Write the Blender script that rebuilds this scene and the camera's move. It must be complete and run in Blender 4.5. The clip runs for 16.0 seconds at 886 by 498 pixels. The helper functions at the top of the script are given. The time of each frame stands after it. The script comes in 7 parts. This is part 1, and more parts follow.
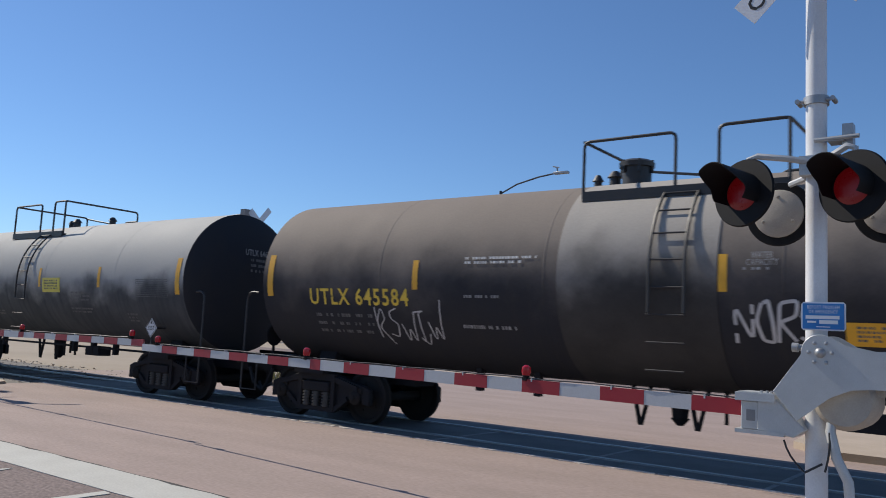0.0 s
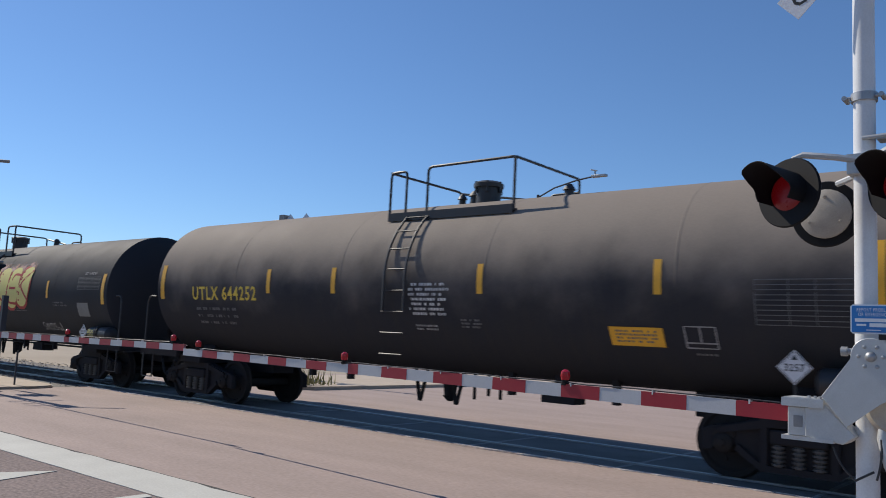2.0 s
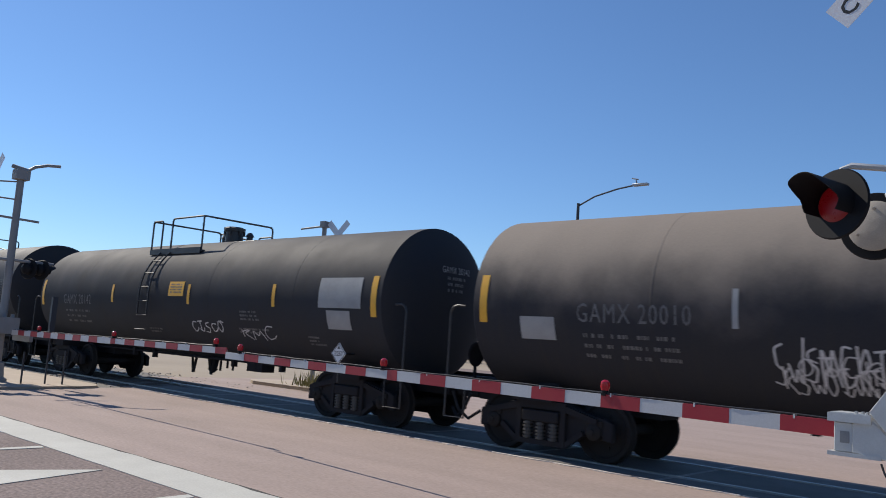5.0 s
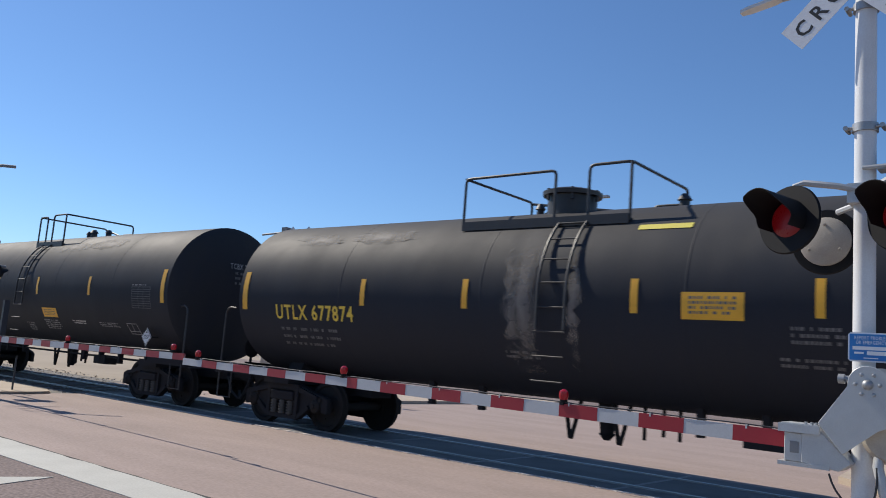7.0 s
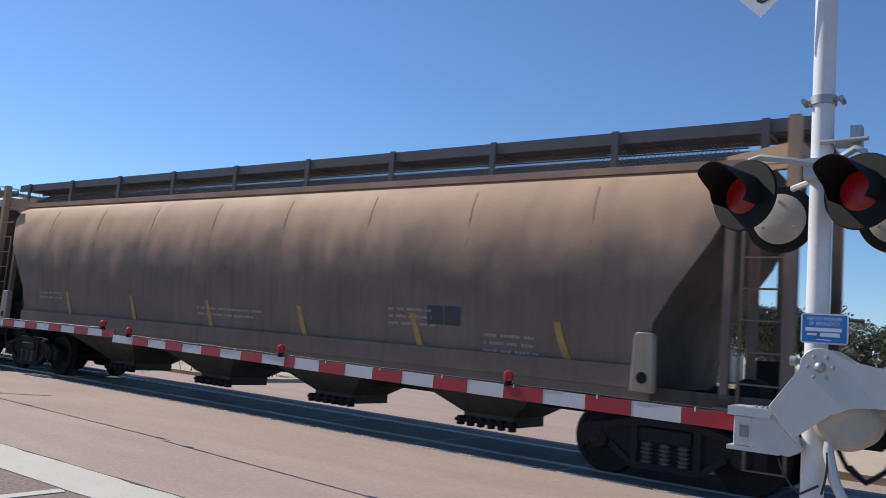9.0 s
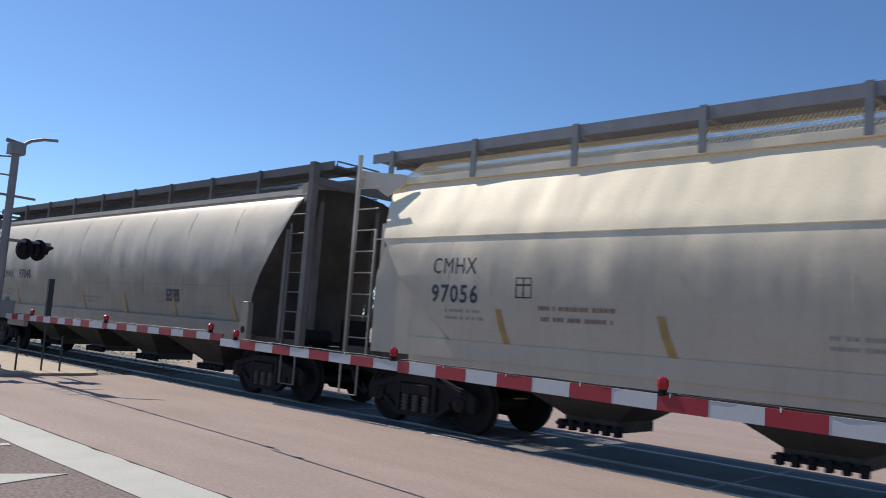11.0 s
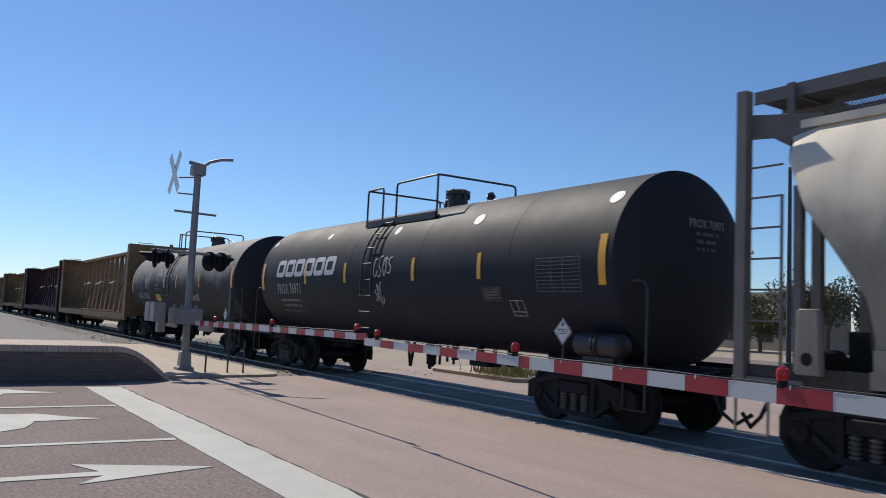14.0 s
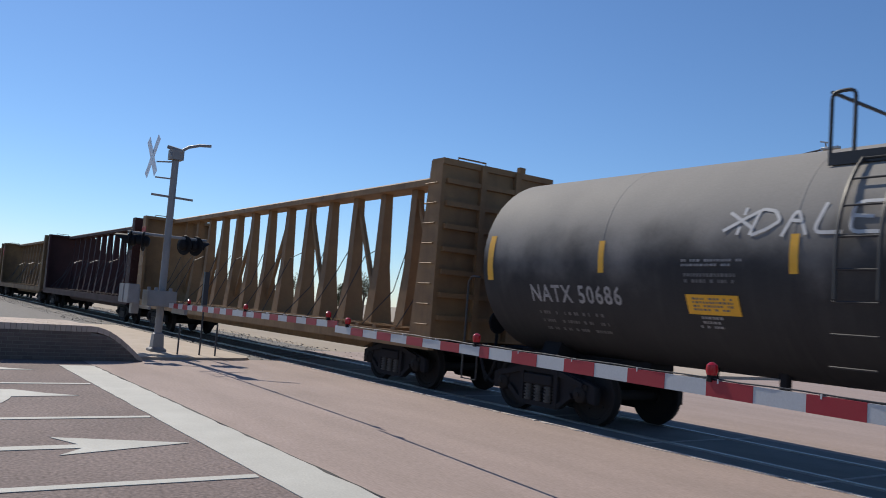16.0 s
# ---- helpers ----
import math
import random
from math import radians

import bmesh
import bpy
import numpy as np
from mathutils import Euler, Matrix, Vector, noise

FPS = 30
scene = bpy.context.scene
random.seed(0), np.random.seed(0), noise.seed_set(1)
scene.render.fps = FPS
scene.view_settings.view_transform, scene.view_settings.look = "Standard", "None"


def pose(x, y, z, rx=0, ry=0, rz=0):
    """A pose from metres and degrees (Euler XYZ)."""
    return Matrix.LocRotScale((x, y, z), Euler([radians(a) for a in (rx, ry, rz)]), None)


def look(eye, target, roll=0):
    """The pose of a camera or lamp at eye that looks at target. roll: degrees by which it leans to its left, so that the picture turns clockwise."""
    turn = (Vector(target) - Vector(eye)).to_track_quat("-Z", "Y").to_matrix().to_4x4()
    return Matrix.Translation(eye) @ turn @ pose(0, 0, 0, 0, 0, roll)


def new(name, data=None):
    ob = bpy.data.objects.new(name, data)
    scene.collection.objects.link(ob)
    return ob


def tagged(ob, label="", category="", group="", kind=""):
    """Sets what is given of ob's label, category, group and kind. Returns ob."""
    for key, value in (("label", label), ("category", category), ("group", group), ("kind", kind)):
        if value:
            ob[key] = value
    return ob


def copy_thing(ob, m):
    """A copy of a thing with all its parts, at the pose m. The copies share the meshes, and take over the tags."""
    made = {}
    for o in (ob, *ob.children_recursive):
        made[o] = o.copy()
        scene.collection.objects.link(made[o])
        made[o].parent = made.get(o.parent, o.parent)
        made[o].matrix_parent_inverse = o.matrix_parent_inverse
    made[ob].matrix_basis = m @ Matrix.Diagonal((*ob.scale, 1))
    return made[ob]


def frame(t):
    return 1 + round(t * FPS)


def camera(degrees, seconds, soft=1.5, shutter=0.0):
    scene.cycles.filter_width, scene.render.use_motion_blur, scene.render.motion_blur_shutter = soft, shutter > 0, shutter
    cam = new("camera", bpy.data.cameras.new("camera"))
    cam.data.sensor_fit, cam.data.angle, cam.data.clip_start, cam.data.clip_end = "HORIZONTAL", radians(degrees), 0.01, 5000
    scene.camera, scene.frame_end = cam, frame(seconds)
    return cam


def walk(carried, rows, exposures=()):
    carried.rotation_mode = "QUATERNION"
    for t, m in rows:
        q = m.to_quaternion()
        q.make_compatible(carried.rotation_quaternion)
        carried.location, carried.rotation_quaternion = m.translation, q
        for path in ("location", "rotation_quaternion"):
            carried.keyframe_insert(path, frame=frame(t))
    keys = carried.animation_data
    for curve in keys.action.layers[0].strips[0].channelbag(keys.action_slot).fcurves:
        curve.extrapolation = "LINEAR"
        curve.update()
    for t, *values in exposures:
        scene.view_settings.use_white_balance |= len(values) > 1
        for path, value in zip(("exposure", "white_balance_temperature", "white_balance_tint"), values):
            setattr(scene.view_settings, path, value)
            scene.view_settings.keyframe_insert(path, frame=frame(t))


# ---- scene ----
cam = camera(57.9, 16.0, soft=0.95, shutter=0.08)


def hold(x, y, z, yaw, pitch, roll):
    """A level camera at x, y, z turned by yaw, then tipped by pitch and leant by roll."""
    return pose(x, y, z, 0, 0, yaw) @ pose(0, 0, 0, pitch) @ pose(0, 0, 0, 0, roll) @ pose(0, 0, 0, 90)


PATH = [
    (0.0, 0.348, -0.655, 1.644, 36.91, 6.20, -2.88),
    (0.5, 0.360, -0.635, 1.641, 37.58, 6.66, -2.46),
    (1.0, 0.348, -0.635, 1.644, 37.85, 6.96, -2.01),
    (1.5, 0.330, -0.615, 1.640, 38.29, 6.86, -2.56),
    (2.0, 0.322, -0.616, 1.638, 39.61, 6.41, -2.83),
    (2.5, 0.323, -0.625, 1.643, 40.84, 6.23, -2.85),
    (3.0, 0.325, -0.625, 1.646, 41.72, 6.35, -2.88),
    (3.5, 0.320, -0.630, 1.645, 41.82, 6.51, -3.00),
    (4.0, 0.325, -0.625, 1.640, 42.27, 6.74, -3.47),
    (4.5, 0.325, -0.634, 1.639, 42.68, 6.66, -3.76),
    (7.0, 0.347, -0.670, 1.635, 39.75, 7.58, -4.41),
    (7.5, 0.348, -0.645, 1.633, 39.45, 7.48, -4.75),
    (8.0, 0.354, -0.640, 1.638, 38.07, 7.40, -5.56),
    (8.2, 0.350, -0.616, 1.645, 37.25, 7.08, -5.76),
    (10.3, -0.301, 0.179, 1.637, 35.63, 5.46, -3.94),
    (10.5, -0.364, 0.207, 1.636, 37.28, 5.51, -4.04),
    (11.0, -0.581, 0.365, 1.638, 43.80, 5.77, -4.17),
    (11.5, -0.736, 0.605, 1.640, 48.36, 6.22, -2.98),
    (12.0, -0.817, 0.871, 1.636, 53.35, 6.98, -3.05),
    (12.5, -0.806, 0.982, 1.637, 55.99, 6.91, -2.35),
    (13.0, -0.677, 0.965, 1.634, 56.46, 5.42, -1.52),
    (13.5, -0.502, 0.950, 1.636, 56.07, 4.65, -0.76),
    (14.0, -0.240, 0.975, 1.630, 56.96, 4.97, -2.62),
    (14.5, -0.040, 0.922, 1.642, 57.07, 5.56, -3.85),
    (15.0, 0.051, 0.780, 1.638, 55.09, 5.53, -3.43),
    (15.5, 0.127, 0.710, 1.641, 54.49, 4.63, -3.22),
    (16.0, 0.208, 0.750, 1.645, 55.09, 4.38, -4.37),
]
walk(cam, [(r[0], hold(*r[1:])) for r in PATH],
     exposures=[(0.0, 0.0), (3.0, 0.03), (4.0, 0.1), (4.5, 0.1), (7.0, 0.12), (8.0, 0.17), (10.5, 0.2), (11.0, 0.1), (11.5, 0.0), (12.5, -0.07), (14.5, -0.05), (16.0, -0.04)])

# distance that the train has run, in metres, by the clock
TRAVEL = [(0.0, -121.35), (0.5, -114.22), (1.0, -106.56), (1.5, -98.9), (2.0, -91.24), (2.5, -83.07), (3.0, -75.95),
          (3.5, -68.32), (4.0, -60.8), (4.5, -53.07), (7.0, -15.12), (7.5, -7.48), (8.0, -0.31), (8.5, 7.6), (10.0, 30.12), (10.5, 37.58),
          (11.0, 45.06), (11.5, 52.53), (12.0, 60.5), (12.5, 67.42), (13.0, 75.14), (13.5, 82.12), (14.0, 89.79),
          (14.5, 97.17), (15.0, 104.18), (15.5, 111.75), (16.0, 119.06)]
AXIS = 11.0          # the track's middle, across the road
RAIL_TOP = 0.02

# ---------------------------------------------------------------- light
SUN = Vector((-1.27, -0.05, 1.16)).normalized()
world = bpy.data.worlds.new("sky")
scene.world = world
world.use_nodes = True
wn = world.node_tree.nodes
sky = wn.new("ShaderNodeTexSky")
sky.sky_type = "NISHITA"
sky.sun_disc = False
sky.sun_elevation = math.asin(SUN.z)
sky.sun_rotation = math.atan2(SUN.x, SUN.y)
sky.altitude = 300.0
sky.air_density = 1.0
sky.dust_density = 0.1
sky.ozone_density = 9.0
wn["Background"].inputs["Strength"].default_value = 0.112
world.node_tree.links.new(sky.outputs[0], wn["Background"].inputs["Color"])
sun = new("sun", bpy.data.lights.new("sun", "SUN"))
sun.data.energy = 4.5
sun.data.angle = radians(0.5)
sun.data.color = (1.0, 0.92, 0.8)
sun.matrix_world = look(SUN * 60, (0, 0, 0))


# ---------------------------------------------------------------- materials
def material(name, color, rough=0.6, metal=0.0, spots=None, amount=0.35, scale=6.0, fine=90.0, bump=0.15, coords="Object",
             streaks=0.0, per_object=0.0, emit=None, power=0.0, stretch=(1, 1, 1), spec=0.5, dust_light=None, dust_light_z=(2.5, 3.5), dust_light_amount=0.8, grain=0.12, dent=0.0):
    """A surface with a broad and a fine variation of colour, gloss and relief. spots: the colour of dirt; streaks: runs
    down the sides; paler with height: road-dusty tops and painted sunlight, with a ragged edge.
    """
    m = bpy.data.materials.new(name)
    m.use_nodes = True
    nt = m.node_tree
    n, l = nt.nodes, nt.links
    b = n["Principled BSDF"]
    b.inputs["Metallic"].default_value = metal
    b.inputs["Specular IOR Level"].default_value = spec
    tc = n.new("ShaderNodeTexCoord")
    mp = n.new("ShaderNodeMapping")
    mp.inputs["Scale"].default_value = stretch
    l.new(tc.outputs[coords], mp.inputs["Vector"])
    broad = n.new("ShaderNodeTexNoise")
    broad.inputs["Scale"].default_value, broad.inputs["Detail"].default_value, broad.inputs["Roughness"].default_value = scale, 6, 0.62
    small = n.new("ShaderNodeTexNoise")
    small.inputs["Scale"].default_value, small.inputs["Detail"].default_value = fine, 3
    l.new(mp.outputs[0], broad.inputs["Vector"])
    l.new(mp.outputs[0], small.inputs["Vector"])
    ramp = n.new("ShaderNodeValToRGB")
    ramp.color_ramp.elements[0].position, ramp.color_ramp.elements[1].position = 0.35, 0.72
    l.new(broad.outputs["Fac"], ramp.inputs["Fac"])
    mix = n.new("ShaderNodeMix")
    mix.data_type = "RGBA"
    mix.inputs["A"].default_value = (*color, 1)
    mix.inputs["B"].default_value = (*(spots or [c * 0.6 for c in color]), 1)
    mul = n.new("ShaderNodeMath")
    mul.operation = "MULTIPLY"
    mul.inputs[1].default_value = amount
    l.new(ramp.outputs["Color"], mul.inputs[0])
    fac = mul.outputs[0]
    if streaks:
        run = n.new("ShaderNodeMapping")
        run.inputs["Scale"].default_value = (3.2, 0.5, 0.22)
        l.new(tc.outputs[coords], run.inputs["Vector"])
        ns = n.new("ShaderNodeTexNoise")
        ns.inputs["Scale"].default_value, ns.inputs["Detail"].default_value = 2.4, 5
        l.new(run.outputs[0], ns.inputs["Vector"])
        rs = n.new("ShaderNodeValToRGB")
        rs.color_ramp.elements[0].position, rs.color_ramp.elements[1].position = 0.5, 0.75
        l.new(ns.outputs["Fac"], rs.inputs["Fac"])
        ms = n.new("ShaderNodeMath")
        ms.operation = "MULTIPLY_ADD"
        ms.inputs[1].default_value = streaks
        l.new(rs.outputs["Color"], ms.inputs[0])
        l.new(fac, ms.inputs[2])
        ms.use_clamp = True
        fac = ms.outputs[0]
    l.new(fac, mix.inputs["Factor"])
    col = mix.outputs["Result"]
    # paler colour by height: dusty tops, and sunlight painted on upper sides
    if dust_light:
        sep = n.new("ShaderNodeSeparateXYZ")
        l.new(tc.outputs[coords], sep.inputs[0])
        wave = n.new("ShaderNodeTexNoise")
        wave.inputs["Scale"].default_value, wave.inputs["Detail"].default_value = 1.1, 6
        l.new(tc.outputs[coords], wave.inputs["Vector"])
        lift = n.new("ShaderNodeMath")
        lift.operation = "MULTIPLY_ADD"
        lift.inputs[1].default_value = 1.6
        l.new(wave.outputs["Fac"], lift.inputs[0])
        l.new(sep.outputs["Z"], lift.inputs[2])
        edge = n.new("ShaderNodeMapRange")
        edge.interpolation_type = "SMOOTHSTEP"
        edge.inputs["From Min"].default_value, edge.inputs["From Max"].default_value = dust_light_z[0] + 0.8, dust_light_z[1] + 0.8
        edge.inputs["To Max"].default_value = dust_light_amount
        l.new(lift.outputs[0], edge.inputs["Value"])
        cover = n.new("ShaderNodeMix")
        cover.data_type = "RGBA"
        cover.inputs["B"].default_value = (*dust_light, 1)
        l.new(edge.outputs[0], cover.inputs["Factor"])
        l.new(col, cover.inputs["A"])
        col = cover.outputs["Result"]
    tone = n.new("ShaderNodeHueSaturation")
    l.new(col, tone.inputs["Color"])
    val = n.new("ShaderNodeMapRange")
    val.inputs["To Min"].default_value, val.inputs["To Max"].default_value = 1 - grain, 1 + grain
    l.new(small.outputs["Fac"], val.inputs["Value"])
    if per_object:
        info = n.new("ShaderNodeObjectInfo")
        mr = n.new("ShaderNodeMapRange")
        mr.inputs["To Min"].default_value, mr.inputs["To Max"].default_value = 1 - per_object, 1 + per_object
        l.new(info.outputs["Random"], mr.inputs["Value"])
        pm = n.new("ShaderNodeMath")
        pm.operation = "MULTIPLY"
        l.new(val.outputs[0], pm.inputs[0])
        l.new(mr.outputs[0], pm.inputs[1])
        l.new(pm.outputs[0], tone.inputs["Value"])
    else:
        l.new(val.outputs[0], tone.inputs["Value"])
    l.new(tone.outputs["Color"], b.inputs["Base Color"])
    rr = n.new("ShaderNodeMapRange")
    rr.inputs["To Min"].default_value, rr.inputs["To Max"].default_value = max(0.03, rough - 0.12), min(1.0, rough + 0.12)
    l.new(broad.outputs["Fac"], rr.inputs["Value"])
    l.new(rr.outputs[0], b.inputs["Roughness"])
    if bump:
        bp = n.new("ShaderNodeBump")
        bp.inputs["Strength"].default_value, bp.inputs["Distance"].default_value = bump, 0.01
        l.new(small.outputs["Fac"], bp.inputs["Height"])
        l.new(bp.outputs[0], b.inputs["Normal"])
        if dent:
            soft_map = n.new("ShaderNodeMapping")
            soft_map.inputs["Scale"].default_value = (0.8, 0.4, 0.42)
            l.new(tc.outputs[coords], soft_map.inputs["Vector"])
            waves = n.new("ShaderNodeTexNoise")
            waves.inputs["Scale"].default_value, waves.inputs["Detail"].default_value = 1.5, 1.5
            l.new(soft_map.outputs[0], waves.inputs["Vector"])
            dents = n.new("ShaderNodeBump")
            dents.inputs["Strength"].default_value, dents.inputs["Distance"].default_value = dent, 0.12
            l.new(waves.outputs["Fac"], dents.inputs["Height"])
            l.new(dents.outputs[0], bp.inputs["Normal"])
    if emit:
        b.inputs["Emission Color"].default_value = (*emit, 1)
        b.inputs["Emission Strength"].default_value = power
    return m


M = {}
# tank shells: the paler upper half mixes a dusty film with painted sunlight
M["tank_black"] = material("tank black paint", (0.033, 0.036, 0.044), 0.7, spots=(0.045, 0.041, 0.037), amount=0.5, scale=0.9, fine=40, bump=0.05, streaks=0.3, spec=0.15, dust_light=(0.095, 0.089, 0.086), dust_light_z=(2.5, 3.8), dent=0.16)
M["tank_dark"] = material("tank fresh black paint", (0.02, 0.024, 0.034), 0.65, spots=(0.028, 0.029, 0.032), amount=0.4, scale=0.8, fine=40, bump=0.05, streaks=0.2, spec=0.2, dust_light=(0.055, 0.053, 0.053), dust_light_z=(2.9, 4.2), dent=0.16)
M["tank_brown"] = material("tank dusty black paint", (0.033, 0.035, 0.042), 0.75, spots=(0.05, 0.046, 0.042), amount=0.5, scale=0.7, fine=35, bump=0.06, streaks=0.3, spec=0.12, dust_light=(0.27, 0.23, 0.195), dust_light_z=(2.0, 3.4), dust_light_amount=0.85, dent=0.16)
M["tank_grey"] = material("tank weathered grey paint", (0.058, 0.064, 0.071), 0.75, spots=(0.14, 0.145, 0.145), amount=0.6, scale=0.8, fine=35, bump=0.06, streaks=-0.4, spec=0.15, dust_light=(0.46, 0.455, 0.43), dust_light_z=(2.0, 2.75), dust_light_amount=0.92, dent=0.16)
M["tank_band"] = material("tank repainted grey band", (0.045, 0.044, 0.043), 0.7, spots=(0.09, 0.085, 0.08), amount=0.6, scale=1.2, fine=35, bump=0.05, spec=0.15, dust_light=(0.46, 0.425, 0.38), dust_light_z=(2.2, 3.2), dent=0.16)
M["tank_residue"] = material("spilled product residue", (0.3, 0.275, 0.25), 0.75, spots=(0.06, 0.055, 0.05), amount=0.8, scale=3.5, fine=30, bump=0.1, streaks=0.5)
M["tank_head"] = material("dark tank head paint", (0.03, 0.033, 0.041), 0.75, spots=(0.045, 0.042, 0.038), amount=0.5, scale=0.9, fine=40, bump=0.05, streaks=0.2, spec=0.12)
M["tank_ash"] = material("tank ashen grey paint", (0.04, 0.04, 0.042), 0.75, spots=(0.07, 0.068, 0.066), amount=0.55, scale=0.8, fine=35, bump=0.06, streaks=0.3, spec=0.15, dust_light=(0.3, 0.285, 0.265), dust_light_z=(2.2, 3.3), dust_light_amount=0.9, dent=0.16)


def ragged_edge(m, low, high):
    """Lets a sprayed or spilled patch thin out in flecks towards its outline."""
    n, l = m.node_tree.nodes, m.node_tree.links
    tc = n.new("ShaderNodeTexCoord")
    sep = n.new("ShaderNodeSeparateXYZ")
    l.new(tc.outputs["Generated"], sep.inputs[0])
    falls = []
    for axis in ("X", "Z"):
        fall = n.new("ShaderNodeMath")
        fall.operation = "PINGPONG"
        fall.inputs[1].default_value = 0.5
        l.new(sep.outputs[axis], fall.inputs[0])
        falls.append(fall.outputs[0])
    least = n.new("ShaderNodeMath")
    least.operation = "MINIMUM"
    l.new(falls[0], least.inputs[0])
    l.new(falls[1], least.inputs[1])
    rise = n.new("ShaderNodeMath")
    rise.operation = "MULTIPLY_ADD"
    rise.inputs[1].default_value = 0.75
    l.new(least.outputs[0], rise.inputs[0])
    l.new(n["Noise Texture"].outputs["Fac"], rise.inputs[2])
    fade = n.new("ShaderNodeMapRange")
    fade.inputs["From Min"].default_value, fade.inputs["From Max"].default_value = low, high
    l.new(rise.outputs[0], fade.inputs["Value"])
    l.new(fade.outputs[0], n["Principled BSDF"].inputs["Alpha"])


ragged_edge(M["tank_residue"], 0.52, 0.86)
M["steel_black"] = material("sooty running gear steel", (0.025, 0.025, 0.029), 0.85, spots=(0.034, 0.03, 0.027), amount=0.4, scale=5, fine=80, bump=0.2, spec=0.1)
M["rail_black"] = material("black handrail paint", (0.02, 0.022, 0.026), 0.5, spots=(0.06, 0.05, 0.045), amount=0.3, scale=8, bump=0.05)
M["wheel"] = material("sooty wheel steel", (0.028, 0.026, 0.026), 0.8, spots=(0.034, 0.03, 0.027), amount=0.5, scale=7, spec=0.1)
M["spring"] = material("worn truck spring steel", (0.085, 0.082, 0.08), 0.6, spots=(0.05, 0.045, 0.04), amount=0.5, scale=9, spec=0.3)
M["tread"] = material("polished wheel tread", (0.45, 0.43, 0.42), 0.25, metal=1.0, amount=0.2)
# hopper sides: sunlit upper sheets painted paler, lower sheets left darker
M["hopper_cream"] = material("cream hopper paint", (0.47, 0.43, 0.345), 0.5, spots=(0.36, 0.32, 0.26), amount=0.45, scale=0.6, fine=30, bump=0.04, streaks=0.3, spec=0.3, dust_light=(0.9, 0.79, 0.58), dust_light_z=(2.2, 3.5), dust_light_amount=0.95, dent=0.45)
M["hopper_grey"] = material("pale grey hopper paint", (0.3, 0.272, 0.222), 0.55, spots=(0.19, 0.172, 0.14), amount=0.6, scale=0.6, fine=30, bump=0.04, streaks=0.35, spec=0.3, dust_light=(0.72, 0.645, 0.52), dust_light_z=(2.1, 3.4), dust_light_amount=0.92, dent=0.45)
M["hopper_tan"] = material("rusty tan hopper paint", (0.19, 0.155, 0.13), 0.7, spots=(0.11, 0.085, 0.07), amount=0.6, scale=0.7, fine=30, bump=0.06, streaks=0.35, spec=0.2, dust_light=(0.5, 0.33, 0.22), dust_light_z=(2.3, 3.6), dust_light_amount=0.85, dent=0.5)
# end frames: body paint darkened by grime and painted shade
M["frame_grey"] = material("grimy grey end frame with painted shade", (0.18, 0.172, 0.16), 0.65, spots=(0.1, 0.092, 0.082), amount=0.6, scale=2.5, bump=0.08, spec=0.3)
# grime with shade painted in, for slope sheets, sill ends and outlets
M["end_grime_shade"] = material("slope sheet with grime and painted shade", (0.082, 0.077, 0.07), 0.7, spots=(0.035, 0.032, 0.028), amount=0.7, scale=1.2, fine=40, bump=0.08, streaks=0.4, spec=0.2)
M["grating"] = material("weathered running board steel", (0.11, 0.11, 0.115), 0.7, metal=0.0, spots=(0.07, 0.068, 0.066), amount=0.4, scale=3)
M["board_galv"] = material("dull galvanised running board", (0.27, 0.275, 0.285), 0.6, metal=0.1, spots=(0.17, 0.17, 0.17), amount=0.5, scale=3)
M["lumber_yellow"] = material("weathered ochre paint", (0.27, 0.165, 0.08), 0.65, spots=(0.14, 0.085, 0.05), amount=0.7, scale=1.3, fine=40, bump=0.08, streaks=0.4, spec=0.25)
M["lumber_tan"] = material("sooty ochre paint", (0.22, 0.14, 0.07), 0.75, spots=(0.07, 0.05, 0.04), amount=0.75, scale=1.1, fine=40, bump=0.08, streaks=0.4, spec=0.2)
M["lumber_maroon"] = material("dark maroon paint", (0.06, 0.026, 0.026), 0.7, spots=(0.03, 0.02, 0.02), amount=0.6, scale=1.3, fine=40, bump=0.08, spec=0.2)
M["letter_yellow"] = material("yellow lettering", (0.82, 0.58, 0.07), 0.6, amount=0.4, scale=5)
M["letter_white"] = material("white lettering", (0.68, 0.68, 0.66), 0.6, spots=(0.3, 0.3, 0.3), amount=0.45, scale=5, bump=0.025)
M["letter_dim"] = material("faded small lettering", (0.16, 0.16, 0.16), 0.7, spots=(0.06, 0.06, 0.06), amount=0.6, scale=9)
M["letter_mid"] = material("worn white lettering", (0.36, 0.36, 0.36), 0.7, spots=(0.14, 0.14, 0.14), amount=0.6, scale=7)
M["letter_dark"] = material("dark blue-black lettering", (0.035, 0.04, 0.055), 0.6, amount=0.3, scale=5)
M["reflector"] = material("yellow reflective tape", (0.82, 0.43, 0.03), 0.45, spots=(0.58, 0.3, 0.03), amount=0.4, scale=6, bump=0.025)
M["reflector_old"] = material("dirty reflective tape", (0.4, 0.26, 0.07), 0.6, spots=(0.14, 0.1, 0.05), amount=0.6, scale=6)
M["graffiti_white"] = material("white spray paint", (0.58, 0.58, 0.58), 0.7, spots=(0.3, 0.3, 0.3), amount=0.5, scale=4)
M["graffiti_yellow"] = material("yellow spray paint", (0.66, 0.62, 0.2), 0.7, spots=(0.6, 0.45, 0.24), amount=0.5, scale=2)
M["graffiti_red"] = material("red spray paint", (0.42, 0.05, 0.04), 0.7, spots=(0.25, 0.04, 0.04), amount=0.5, scale=3)
